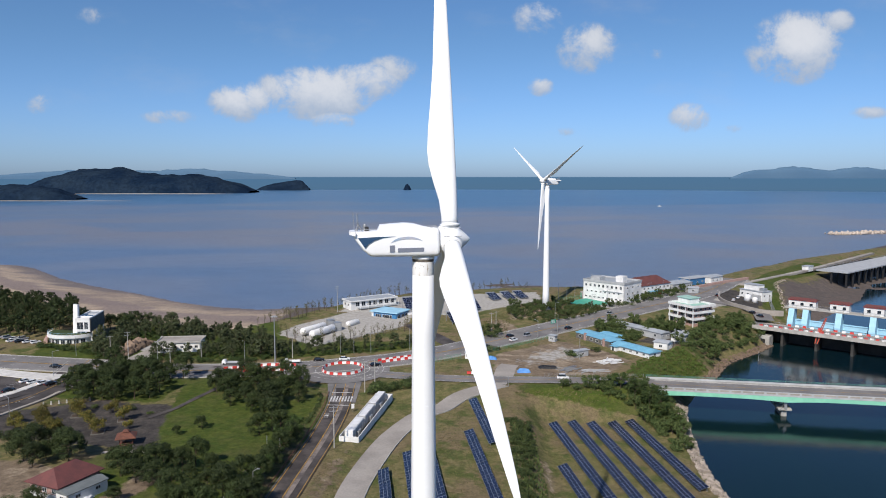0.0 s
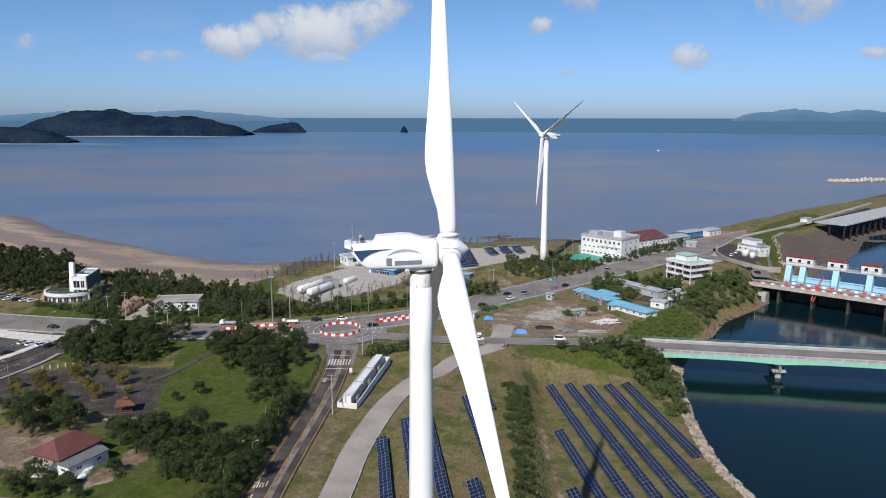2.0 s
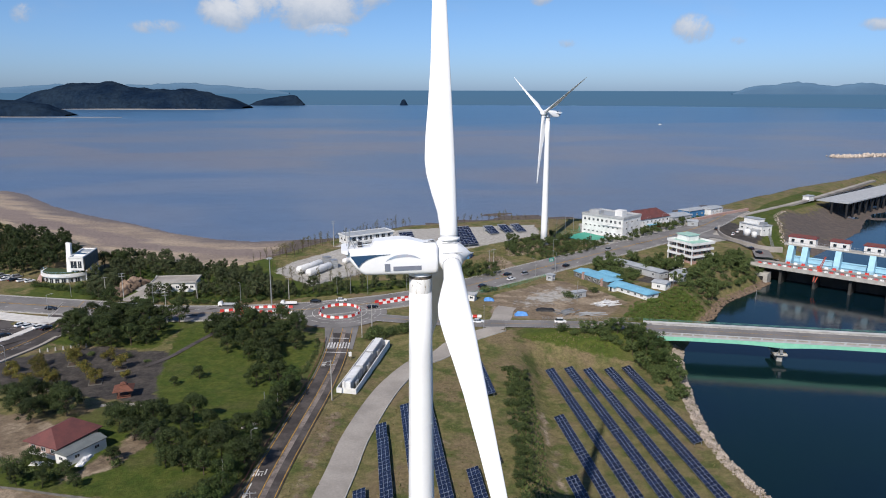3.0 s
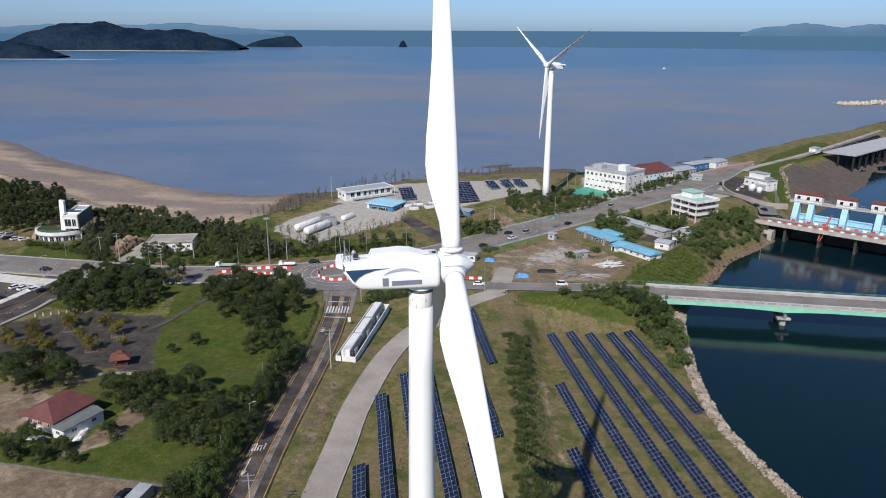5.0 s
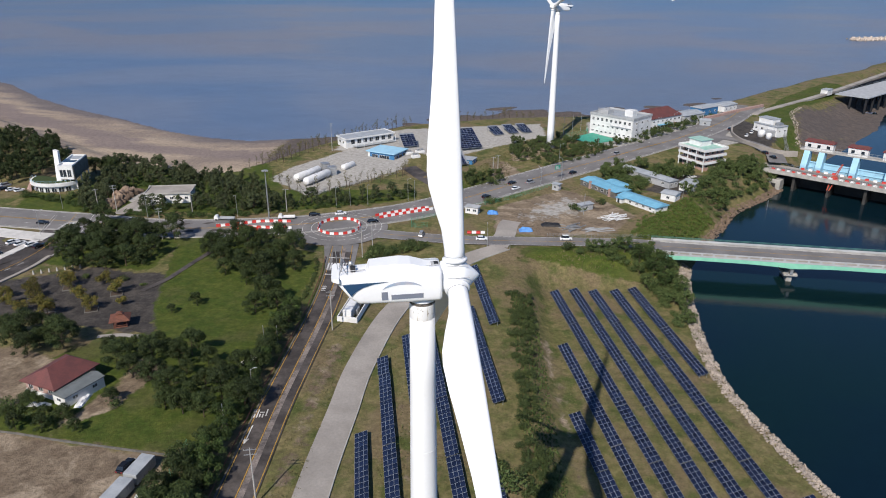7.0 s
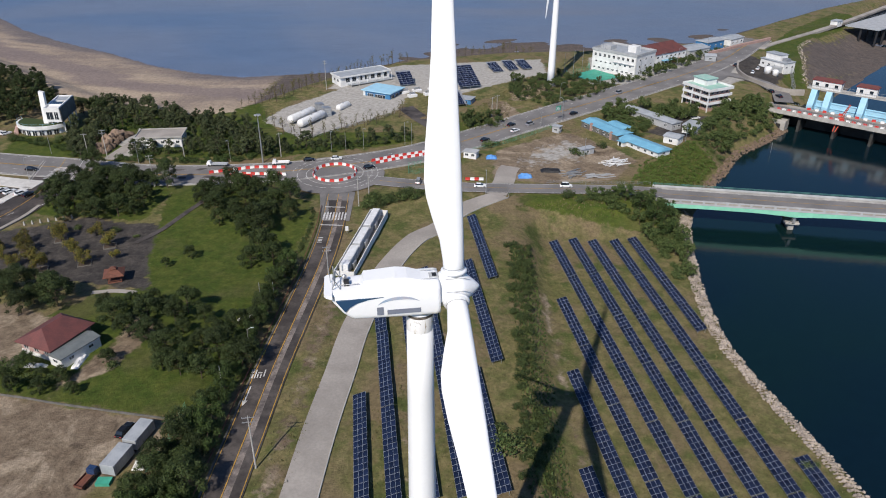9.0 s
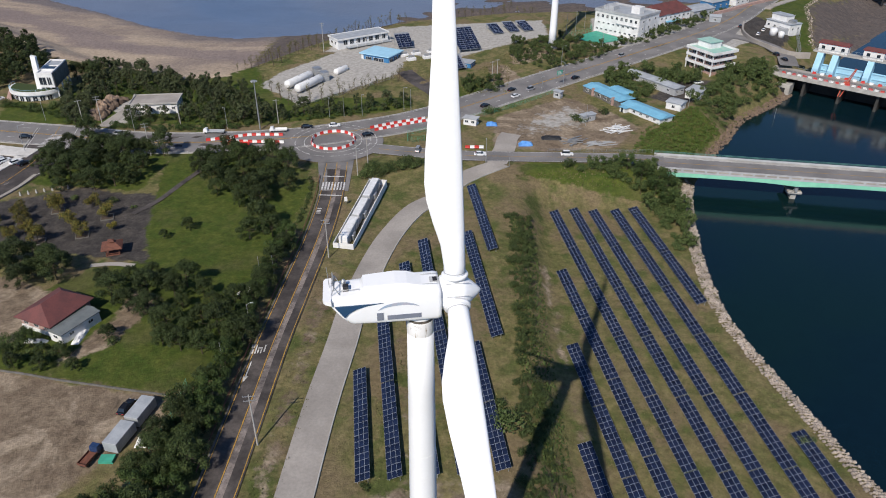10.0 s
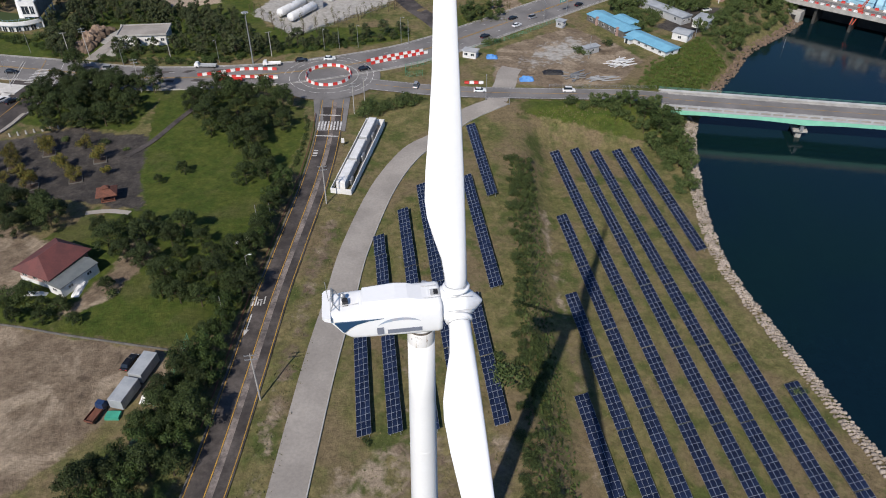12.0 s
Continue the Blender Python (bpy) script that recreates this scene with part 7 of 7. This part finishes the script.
        if run >= step:
            run -= step
            m = pose(b[0], b[1], (height(b[0], b[1]) if z is None else z) + 0.12, 0, 0, math.degrees(math.atan2(b[1] - a[1], b[0] - a[0])))
            model, key = (reds, "r") if flip else (whites, "w")
            if fresh[key]:
                model.matrix_world = m
                fresh[key] = False
            else:
                copy_thing(model, m)
            flip = not flip


fence_line([(-40.7 + 8.2 * math.cos(a), 281.8 + 8.6 * math.sin(a)) for a in np.linspace(0, 2 * math.pi, 25)])
fence_line([(-90, 281.2), (-82, 283.6), (-73, 286.8), (-60, 287)])
fence_line([(-84, 280.6), (-72, 280.2), (-59.5, 279.6)])
fence_line([(-28.4, 293.6), (-18, 299.3), (-6, 304.4)])
fence_line([(-26.5, 291.4), (-16, 297.0), (-4.5, 302.4)])
fence_line([(8.5, 275.2), (15.5, 275.0)])
a, b = SLUICE @ Vector((-2, -8.6, 0)), SLUICE @ Vector((90, -8.6, 0))
fence_line([a[:2], b[:2]], z=-1.85, step=2.4)
a, b = SLUICE @ Vector((8, 0.8, 0)), SLUICE @ Vector((90, 0.8, 0))
fence_line([a[:2], b[:2]], z=-1.85, step=3.6)

# ---- crossings and words on the road ----
def stripe(name, ring, mat, label, lift=0.19):
    return tagged(sheet(name, ring, lift, mat), label, "road marking", kind="structure")


for k in range(8):
    x = -39.6 + k * 1.02
    stripe("crossing_stripe", [(x, 240.4), (x + 0.55, 240.4), (x + 0.4, 246.2), (x - 0.15, 246.2)], PAINT_WHITE, "white zebra crossing stripe")
stripe("stop_line", [(-39.6, 236.4), (-32.2, 236.0), (-32.2, 236.6), (-39.6, 237.0)], PAINT_WHITE, "white stop line")
stripe("stop_line", [(-40.2, 250.6), (-33, 250.2), (-33, 250.7), (-40.2, 251.1)], PAINT_WHITE, "white stop line")
for k in range(10):
    y = 276 + k * 1.25
    stripe("crossing_stripe", [(-150.4, y), (-144.9, y - 0.6), (-144.9, y - 0.05), (-150.4, y + 0.55)], PAINT_WHITE, "white zebra crossing stripe")
for x0, y0, w, h in ((-44.2, 156.4, 0.7, 1.5), (-43.2, 156.4, 0.3, 3.2), (-42.6, 158.2, 1.0, 0.5), (-42.6, 156.5, 0.3, 1.4), (-41.9, 156.5, 0.3, 1.4), (-44.2, 158.4, 0.7, 1.2), (-41.2, 157.0, 0.3, 2.6)):
    stripe("road_letter_bar", [(x0, y0), (x0 + w, y0), (x0 + w, y0 + h), (x0, y0 + h)], PAINT_WHITE, "white bar of road lettering")
stripe("road_arrow", [(-43.5, 148.4), (-43.2, 148.4), (-43.0, 153.6), (-43.3, 153.6)], PAINT_WHITE, "white painted arrow")
stripe("road_arrow", [(-43.55, 146.6), (-42.7, 148.6), (-43.9, 148.6)], PAINT_WHITE, "white painted arrow head")
for x0, y0, w, h in ((-38.9, 224, 1.4, 0.5), (-38.9, 225.2, 1.4, 0.9), (-38.9, 227, 1.4, 0.5)):
    stripe("road_letter_bar", [(x0, y0), (x0 + w, y0), (x0 + w, y0 + h), (x0, y0 + h)], PAINT_WHITE, "white bar of road lettering")
for r in (10.8, 14.2):
    v, f = [], []
    for k in range(64):
        for rr in (r, r + 0.22):
            t = 2 * math.pi * k / 64
            v.append((-40.7 + rr * math.cos(t), 281.6 + rr * math.sin(t), height(-40.7, 281) + 0.19))
        if k % 4 != 3 or r < 12:
            f.append((2 * k, 2 * k + 1, (2 * k + 3) % 128, (2 * k + 2) % 128))
    tagged(link("circle_line", v, f, PAINT_WHITE), "white circular road line", "road marking", kind="structure")

for k in range(26):
    t, r = math.radians(-64 + 9.4 * k), 16.6
    c, q = math.cos(t), math.sin(t)
    stripe("lane_dash", [(-40.7 + (r - 0.12) * c - 0.9 * q, 281.6 + (r - 0.12) * q + 0.9 * c), (-40.7 + (r + 0.12) * c - 0.9 * q, 281.6 + (r + 0.12) * q + 0.9 * c), (-40.7 + (r + 0.12) * c + 0.9 * q, 281.6 + (r + 0.12) * q - 0.9 * c), (-40.7 + (r - 0.12) * c + 0.9 * q, 281.6 + (r - 0.12) * q - 0.9 * c)], PAINT_WHITE, "white lane dash")
# dark sheets: tree shadows painted on the road along with asphalt patches
for k in range(15):
    x = -140 + 4.9 * k
    y = float(np.interp(x, [-147, -108, -60], [287, 280, 284])) + (3.6 if k % 2 else -4.2)
    stripe("road_patch", [(x, y), (x + 2.2 + k % 3, y - 0.3), (x + 4.0 + k % 4, y + 1.6 + 0.5 * (k % 2)), (x + 1.6, y + 2.0)], WORN_ASPHALT, "dark sheet for tree shadow and patches on the worn asphalt", 0.13)
for off in (-4.6, 4.6):
    line = along(NORTH_ROAD, 2.0)
    for i in range(60, len(line) - 2, 5):
        (ax, ay), (bx, by) = line[i], line[i + 1]
        d = math.hypot(bx - ax, by - ay)
        sx, sy = (by - ay) / d, -(bx - ax) / d
        if math.hypot(ax + 40.5, ay - 281) > 22:
            stripe("lane_dash", [(ax + sx * (off - 0.1), ay + sy * (off - 0.1)), (ax + sx * (off + 0.1), ay + sy * (off + 0.1)), (bx + sx * (off + 0.1), by + sy * (off + 0.1)), (bx + sx * (off - 0.1), by + sy * (off - 0.1))], PAINT_WHITE, "white lane dash")

# car park beside the west road
tagged(sheet("car_park", [(-152.5, 268.5), (-146, 255.5), (-196, 166), (-230, 180), (-212, 292), (-175, 277)], 0.06, WORN_ASPHALT), "dark asphalt car park", "car park", kind="structure")
tagged(ribbon("kerb", [(-149, 270), (-157, 271.5), (-172, 275.5), (-205, 286)], -3.6, 3.6, 0.3, PALE_CONCRETE, 0.6), "broad pale concrete strip beside the car park", "kerb", kind="structure")
tagged(ribbon("kerb", [(-152, 268), (-156, 252), (-164, 234), (-182, 198)], -1.6, 1.6, 0.3, PALE_CONCRETE, 0.6), "pale concrete strip beside the car park", "kerb", kind="structure")
tagged(ribbon("kerb", [(-139.5, 252), (-142, 238), (-155, 204), (-175, 165)], -0.7, 0.7, 0.35, CONCRETE, 0.6), "pale kerb of the side road", "kerb", kind="structure")
for k in range(9):
    x, y = -163.5 - 2.4 * k * 0.4, 262.5 - 2.9 * k
    stripe("bay_line", [(x, y), (x + 4.8, y + 2.0), (x + 4.75, y + 2.15), (x - 0.05, y + 0.15)], PAINT_WHITE, "white parking bay line")
for k in range(10):
    stripe("lane_dash", [(-145.6 - 1.9 * k, 246 - 4.6 * k), (-145.4 - 1.9 * k, 246 - 4.6 * k), (-146.3 - 1.9 * k, 243.6 - 4.6 * k), (-146.5 - 1.9 * k, 243.6 - 4.6 * k)], PAINT_WHITE, "white lane dash")
tagged(ribbon("path", [(-134, 296), (-133, 304), (-131, 314), (-129, 322)], -2.4, 2.4, 0.12, CONCRETE), "concrete drive between the trees", "path", kind="structure")
pavilion = simple_house("low_building", (-127.0, 309.0), (-108.8, 311.0), -1.8, 10.5, 4.4, WALL_WHITE, CONCRETE, "low white building with a weathered flat concrete roof", "weathered concrete roof", None, 6, "building", 0.5)
part("roof_rim", parapet(-0.6, -0.6, 18.9, 11.1, 4.3, 0.7, 0.3), KERB, pavilion)
part("ramp_wall", loft([[(-1.2, -4.5, -0.8), (-0.6, -4.5, -0.8), (-0.6, 11, -0.8), (-1.2, 11, -0.8)], [(-1.2, -4.5, 0.4), (-0.6, -4.5, 0.4), (-0.6, 11, 5.2), (-1.2, 11, 5.2)]]), KERB, pavilion, "sloping concrete side wall")
rocks("boulder_wall", [(-140, 303), (-141, 314), (-139, 326)], 7, 90, 1.0, 2.4, BROWN_ROCK, 12, "brown boulder mound beside the low building")
rocks("boulder_wall", [(-140, 306), (-141, 314), (-139.5, 323)], 3.5, 40, 1.2, 2.2, BROWN_ROCK, 13, "brown boulders on top of the mound", 2.0)

# ---- poles and lamps ----
def utility_pole(x, y, tall, arms=2, yaw=0, label="grey concrete utility pole with steel cross-arms"):
    ob = empty("utility_pole", pose(x, y, ground_z(x, y), 0, 0, yaw), label, "utility pole", "utility poles")
    part("pole", bar((0, 0, -0.5), (0, 0, tall), 0.19, None, 10, 0.11), KERB, ob)
    for k in range(arms):
        z = tall - 0.5 - 1.1 * k
        arm = part("cross_arm", box(-1.2, -0.06, z, 1.2, 0.06, z + 0.12), METAL, ob)
        for xx in (-1.1, -0.4, 0.4, 1.1):
            part("insulator", lathe([(0.05, z + 0.12), (0.07, z + 0.2), (0.04, z + 0.3)], 8), METAL, arm).location = (xx, 0, 0)
    return ob


def street_lamp(x, y, tall, reach, yaw, label="slim grey street lamp with a bent arm"):
    ob = empty("street_lamp", pose(x, y, ground_z(x, y), 0, 0, yaw), label, "street lamp", "street lamps")
    part("pole", bar((0, 0, -0.4), (0, 0, tall), 0.11, None, 8, 0.07), METAL, ob)
    if reach:
        arm = part("arm", bar((0, 0, tall - 0.1), (reach, 0, tall + 0.5), 0.05), METAL, ob)
        part("lamp_head", box(reach - 0.1, -0.16, tall + 0.42, reach + 0.7, 0.16, tall + 0.58, 0.03), METAL, ob)
    return ob


def mast(x, y, tall):
    ob = empty("light_mast", pose(x, y, ground_z(x, y)), "tall grey light mast with a ring of floodlights", "light mast")
    part("pole", bar((0, 0, -0.5), (0, 0, tall), 0.32, None, 12, 0.16), METAL, ob)
    part("ring", lathe([(0.9, tall - 0.5), (1.0, tall - 0.45), (1.0, tall - 0.3), (0.9, tall - 0.25)], 16), METAL, ob)
    for k in range(6):
        part("floodlight", box(0.75, -0.25, tall - 0.75, 1.3, 0.25, tall - 0.35, 0.04), WALL_GREY, ob).matrix_local = pose(0, 0, 0, 0, 0, 60 * k)


mast(-71, 293.5, 20)
utility_pole(-36.4, 128.8, 13.2, 2, 8)
utility_pole(-31.5, 198.5, 12.5, 2, 10)
utility_pole(-28.5, 252, 11.5, 2, 20)
utility_pole(-25.4, 258, 11, 1, 20)
for x, y, h in ((-135, 298, 12), (-143, 299, 10), (-105.5, 268.5, 12.5), (-103, 296, 9), (-65, 300, 10), (24.5, 352, 9), (27, 355, 9), (-59, 391, 15)):
    utility_pole(x, y, h, 1 if h < 11 else 2, 15)
for x, y, h, r, yaw in (
    (-47.6, 185.4, 8.5, 0, 0), (-45.2, 190, 6.0, 0, 0), (-46.5, 167, 6.5, 1.0, 0), (-49, 152, 7.0, 0, 0), (-160, 303, 9, 1.8, -90), (-153, 272, 10, 2.0, 0), (-120, 292, 9, 1.8, -90), (-84, 294, 9, 1.8, -90), (-45, 305, 9, 1.8, -70),
    (-32, 308.5, 9, 1.8, -60), (-39.4, 307.5, 8, 0, 0), (-15, 314, 10, 1.8, -50), (-12, 312, 10, 0, 0), (16.5, 262.5, 8, 1.2, 90), (60, 374, 9, 1.8, -50), (84, 395, 9, 1.8, -50), (95, 405, 10, 1.8, -50),
    (110, 415, 10, 1.8, -50), (125, 428, 10, 1.8, -50), (58, 352, 8, 1.6, 130), (46, 338, 8, 1.6, 130), (58.5, 297.5, 9, 0, 0), (106, 318, 9, 0, 0), (180, 372, 10, 1.5, 90), (150, 330, 8, 0, 0), (165, 470, 10, 1.8, -50), (24.5, 259, 3.5, 0, 0),
    (70, 425, 11, 0, 0), (76, 430, 11, 0, 0), (82, 436, 11, 0, 0), (64, 420, 10, 0, 0), (-141, 224, 7, 1.0, 180), (-160, 240, 7, 1.0, 0), (190, 405, 12, 0, 0), (138, 440, 10, 1.5, -50),
):
    street_lamp(x, y, h, r, yaw)
sign = empty("road_sign", pose(57, 347, -1.2, 0, 0, 38), "green road sign on a steel gantry", "road sign")
part("pole", bar((0, 0, -0.5), (0, 0, 6.5), 0.14), METAL, sign)
part("arm", bar((0, 0, 6.2), (-4.5, 0, 6.2), 0.1), METAL, sign)
board = part("sign_board", box(-4.8, -0.14, 5.2, -1.4, -0.06, 7.2, 0.02), GREEN_TRIM, sign)
for k in range(3):
    part("letter_bar", box(-4.4, -0.16, 5.5 + 0.5 * k, -2.0 - 0.3 * k, -0.14, 5.75 + 0.5 * k), BARRIER_WHITE, board)
small = empty("notice_board", pose(-30.2, 231, -2.2, 0, 0, 10), "small white notice board beside the lane", "notice board")
part("post", bar((0, 0, -0.4), (0, 0, 1.0), 0.05), METAL, small)
part("panel", box(-0.5, -0.05, 1.0, 0.5, 0.05, 2.6, 0.02), BARRIER_WHITE, small)

# ---- fences ----
def mesh_fence(pts, tall, mat, label, gap=2.4, base=None):
    line = along(pts, 0.3)
    ob = empty("fence", Matrix(), label, "fence", "mesh fences")
    last, run = None, gap
    wires = bmesh.new()
    for i, p in enumerate(line):
        if last is not None:
            run += np.linalg.norm(p - line[i - 1])
        if last is None or run >= gap:
            z = ground_z(*p)
            part("post", bar((p[0], p[1], z - 0.3), (p[0], p[1], z + tall), 0.05, None, 5), mat, ob)
            if last is not None:
                for k in range(5):
                    h = tall * (0.08 + 0.22 * k)
                    bar((last[0][0], last[0][1], last[1] + h), (p[0], p[1], z + h), 0.022, wires, 3)
                for k in range(1, 8):
                    q = last[0] + (p - last[0]) * k / 8
                    zz = last[1] + (z - last[1]) * k / 8
                    bar((q[0], q[1], zz + 0.05), (q[0], q[1], zz + tall), 0.012, wires, 3)
            last, run = (p, z), 0.0
    part("wire_mesh", wires, mat, ob)


mesh_fence([(-58, 110), (-55.2, 128), (-54.6, 145)], 2.0, FENCE_GREEN, "green wire fence beside the lane's hedge")
mesh_fence([(-12.4, 288), (-6, 291.5), (4, 297), (9, 300)], 2.2, FENCE_GREEN, "green wire fence beside the roundabout")
mesh_fence([(9.7, 303), (29, 316), (53, 337.5)], 1.8, FENCE_GREEN, "green wire fence along the main road")
mesh_fence([(-12.4, 287.2), (-11.6, 281), (-4, 283)], 2.2, FENCE_GREEN, "green wire fence round a small plot")
mesh_fence([(40, 272.5), (80, 271)], 1.3, METAL, "low grey steel fence along the bridge road")
mesh_fence([(-60, 318), (-20, 356)], 1.6, METAL, "thin grey fence round the gas yard")
mesh_fence([(192, 404), (197, 420), (202, 436)], 4.5, METAL, "tall grey wire fence beside the control building")
mesh_fence([(70, 418), (84, 428), (86, 440)], 3.0, FENCE_GREEN, "tall green fence round a sports court")
tagged(sheet("sports_court", [(72, 417), (84, 405), (100, 414), (88, 431)], 0.3, GREEN_TRIM), "small green sports court", "court", kind="structure")
tagged(ribbon("garden_wall", [(-135, 154), (-97, 148.4), (-82, 145.2), (-57.5, 140.4)], -0.12, 0.12, 0.5, STONE_AND_SHADE, 0.8), "low dark wall round the park lawn", "wall", kind="structure")
tagged(ribbon("guard_rail", LANE, -5.2, -5.05, 0.75, WOODEN, 0.3, None, None, (0.3, 0.95)), "low brown rail along the lane", "guard rail", kind="structure")

# ---- yard clutter ----
def heap(x, y, wide, deep, tall, mat, seed, name, label, category):
    r = np.random.default_rng(seed)
    n, v, f = 9, [], []
    for i in range(n):
        for j in range(n):
            a, b = i / (n - 1) * 2 - 1, j / (n - 1) * 2 - 1
            h = tall * max(0, 1 - max(abs(a), abs(b)) ** 4) * (0.6 + 0.5 * r.random())
            v.append((x + a * wide / 2, y + b * deep / 2, ground_z(x, y) - 0.05 + h))
    f = [(i * n + j, (i + 1) * n + j, (i + 1) * n + j + 1, i * n + j + 1) for i in range(n - 1) for j in range(n - 1)]
    tagged(link(name, v, f, mat), label, category)


heap(32.5, 278.5, 5.5, 3.2, 1.4, TARP, 1, "tarpaulin", "goods under a crumpled blue tarpaulin", "tarpaulin")
heap(20.9, 298.5, 4.5, 3.0, 1.3, TARP, 2, "tarpaulin", "goods under a crumpled blue tarpaulin", "tarpaulin")
heap(43.0, 284.5, 8.0, 4.0, 1.0, DARK, 3, "tarpaulin", "pile under dark sheeting", "tarpaulin")
heap(-84.5, 160.5, 2.0, 6.0, 0.9, BARRIER_WHITE, 4, "rubbish_pile", "white bags and rubbish beside the shed", "rubbish")
heap(-58.2, 127.5, 2.5, 3.0, 1.0, BARRIER_WHITE, 5, "rubbish_pile", "white and blue bags beside a cargo box", "rubbish")
heap(-94, 158.8, 5.5, 1.3, 0.9, BARRIER_WHITE, 9, "rubbish_pile", "white boxes stacked along the house front", "rubbish")
r = np.random.default_rng(8)
for x, y, n, mat, label in ((71, 293, 34, BARRIER_WHITE, "stack of white painted steel frames"), (52, 281, 18, METAL, "stack of grey steel sections"), (60, 279.5, 14, WALL_GREY, "stack of grey concrete slabs")):
    ob = empty("material_stack", pose(x, y, ground_z(x, y), 0, 0, 20), label, "building materials")
    for k in range(n):
        a = r.normal() * 0.35
        c = (r.normal() * 2.6, r.normal() * 1.6)
        L = 1.5 + 1.5 * r.random()
        z = 0.15 + 1.2 * r.random() * max(0.2, 1 - abs(c[0]) / 5)
        part("steel_section", box(c[0] - L, c[1] - 0.12, z - 0.12, c[0] + L, c[1] + 0.12, z + 0.12), mat, ob).matrix_local = pose(0, 0, 0, 0, 0, math.degrees(a))

# planter boxes on the dark paving
for x, y in ((-120, 226), (-103, 222), (-106, 211), (-117, 207), (-127, 218)):
    ob = empty("planter", pose(x, y, ground_z(x, y), 0, 0, 20), "low square tree planter with stone edge", "planter", "tree planters")
    part("edge", parapet(-1.9, -1.9, 1.9, 1.9, -0.1, 0.4, 0.2), STONE_AND_SHADE, ob)
    part("soil", box(-1.7, -1.7, -0.1, 1.7, 1.7, 0.2), BARK, ob)
for k in range(7):
    x, y = -137 + 2.2 * k, 236.5 + 0.9 * k
    ob = empty("stone_sculpture", pose(x, y, ground_z(x, y)), "small pale standing stone at the park's edge", "sculpture", "standing stones")
    part("stone", loft([[(-0.3, -0.2, -0.2), (0.3, -0.2, -0.2), (0.3, 0.2, -0.2), (-0.3, 0.2, -0.2)], [(-0.2, -0.12, 1.3), (0.12, -0.12, 1.5), (0.12, 0.12, 1.5), (-0.2, 0.12, 1.3)]]), KERB, ob)
slab = empty("stone_bench", pose(-51, 181, ground_z(-51, 181), 0, 0, 60), "pale stone slab at the lawn's edge", "bench")
part("slab", box(-2.2, -1.1, 0.1, 2.2, 1.1, 0.35, 0.05), KERB, slab)
part("foot", box(-1.5, -0.6, -0.2, 1.5, 0.6, 0.1), KERB, slab)

# ---- islands and distant hills ----
def ridge_island(name, cx, cy, half, deep, crest, seed, mat, label, base=WATER - 2, n=90, m=14):
    """A wooded island: crest gives heights at even steps from one end to the other."""
    v, f = [], []
    steps = np.linspace(0, 1, len(crest))
    for i in range(n):
        k = i / (n - 1)
        top = float(np.interp(k, steps, crest))
        for j in range(m):
            b = j / (m - 1) * 2 - 1
            lump = noise.fractal(Vector((k * half / 60, b * 2.2, seed)), 0.8, 2.0, 4)
            h = top * (max(0.0, 1 - abs(b) ** 2.4)) ** 0.7 * (1 + 0.16 * lump)
            wide = deep * (0.35 + 0.65 * math.sin(math.pi * min(max(k, 0.03), 0.97)) ** 0.6)
            v.append((cx + (k * 2 - 1) * half, cy + b * wide, base + h))
    f = [(i * m + j, (i + 1) * m + j, (i + 1) * m + j + 1, i * m + j + 1) for i in range(n - 1) for j in range(m - 1)]
    return tagged(link(name, v, f, mat, smooth_faces=True), label, "island", kind="structure")


# wooded islands in the forest colour that has haze painted in
ridge_island("island", -1740, 3950, 690, 260, (15, 25, 40, 72, 92, 110, 126, 136, 138, 132, 118, 104, 98, 98, 100, 98, 88, 68, 50, 14), 3, HAZED_ISLAND, "dark wooded island with a sandy edge across the bay")
ridge_island("island", -1720, 2750, 320, 120, (40, 52, 58, 60, 56, 60, 54, 40, 8), 5, HAZED_ISLAND, "low dark wooded point across the bay")
ridge_island("island", -1060, 4720, 175, 70, (6, 30, 42, 48, 54, 62, 66, 58, 14), 7, HAZED_ISLAND, "small dark wooded island across the bay")
ridge_island("islet", -240, 4800, 27, 20, (4, 30, 44, 42, 26, 4), 9, HAZED_ISLAND, "tiny rocky islet out at sea", n=24)
ridge_island("beach_strip", -1560, 2600, 420, 40, (3.2, 3.6, 3.4, 3.2, 3.0, 2.6), 10, CONCRETE, "thin pale beach below the wooded point", n=40, m=6)
ridge_island("beach_strip", -1500, 3660, 420, 40, (3.2, 5.2, 5.4, 5.2, 5.0, 2.6), 10, CONCRETE, "thin pale beach below the island", n=40, m=6)
# far ridges, their haze carried by the pale blue material
ridge_island("distant_hills", -2030, 4870, 1020, 30, (24, 34, 38, 46, 54, 62, 56, 50, 44, 52, 58, 54, 64, 70, 66, 58, 50, 40, 34, 22, 8), 11, HAZED_HILL, "distant hills across the sea, tinted pale blue for haze", base=62)
ridge_island("distant_hills", 2520, 4870, 560, 30, (3, 40, 56, 62, 70, 78, 72, 60, 54, 62, 78, 70, 62, 60), 12, HAZED_HILL, "distant hills across the sea, tinted pale blue for haze", base=66)
boat = empty("boat", pose(640, 2100, WATER, 0, 0, 20), "small white boat out on the bay", "boat")
part("hull", loft([[(-5, -1.4, -0.4), (4, -1.4, -0.4), (7, 0, -0.2), (4, 1.4, -0.4), (-5, 1.4, -0.4)], [(-5, -1.7, 1.2), (4.4, -1.7, 1.3), (8.4, 0, 1.8), (4.4, 1.7, 1.3), (-5, 1.7, 1.2)]]), BARRIER_WHITE, boat)
part("cabin", box(-2.5, -1.1, 1.2, 2, 1.1, 3.4, 0.1), BARRIER_WHITE, boat)
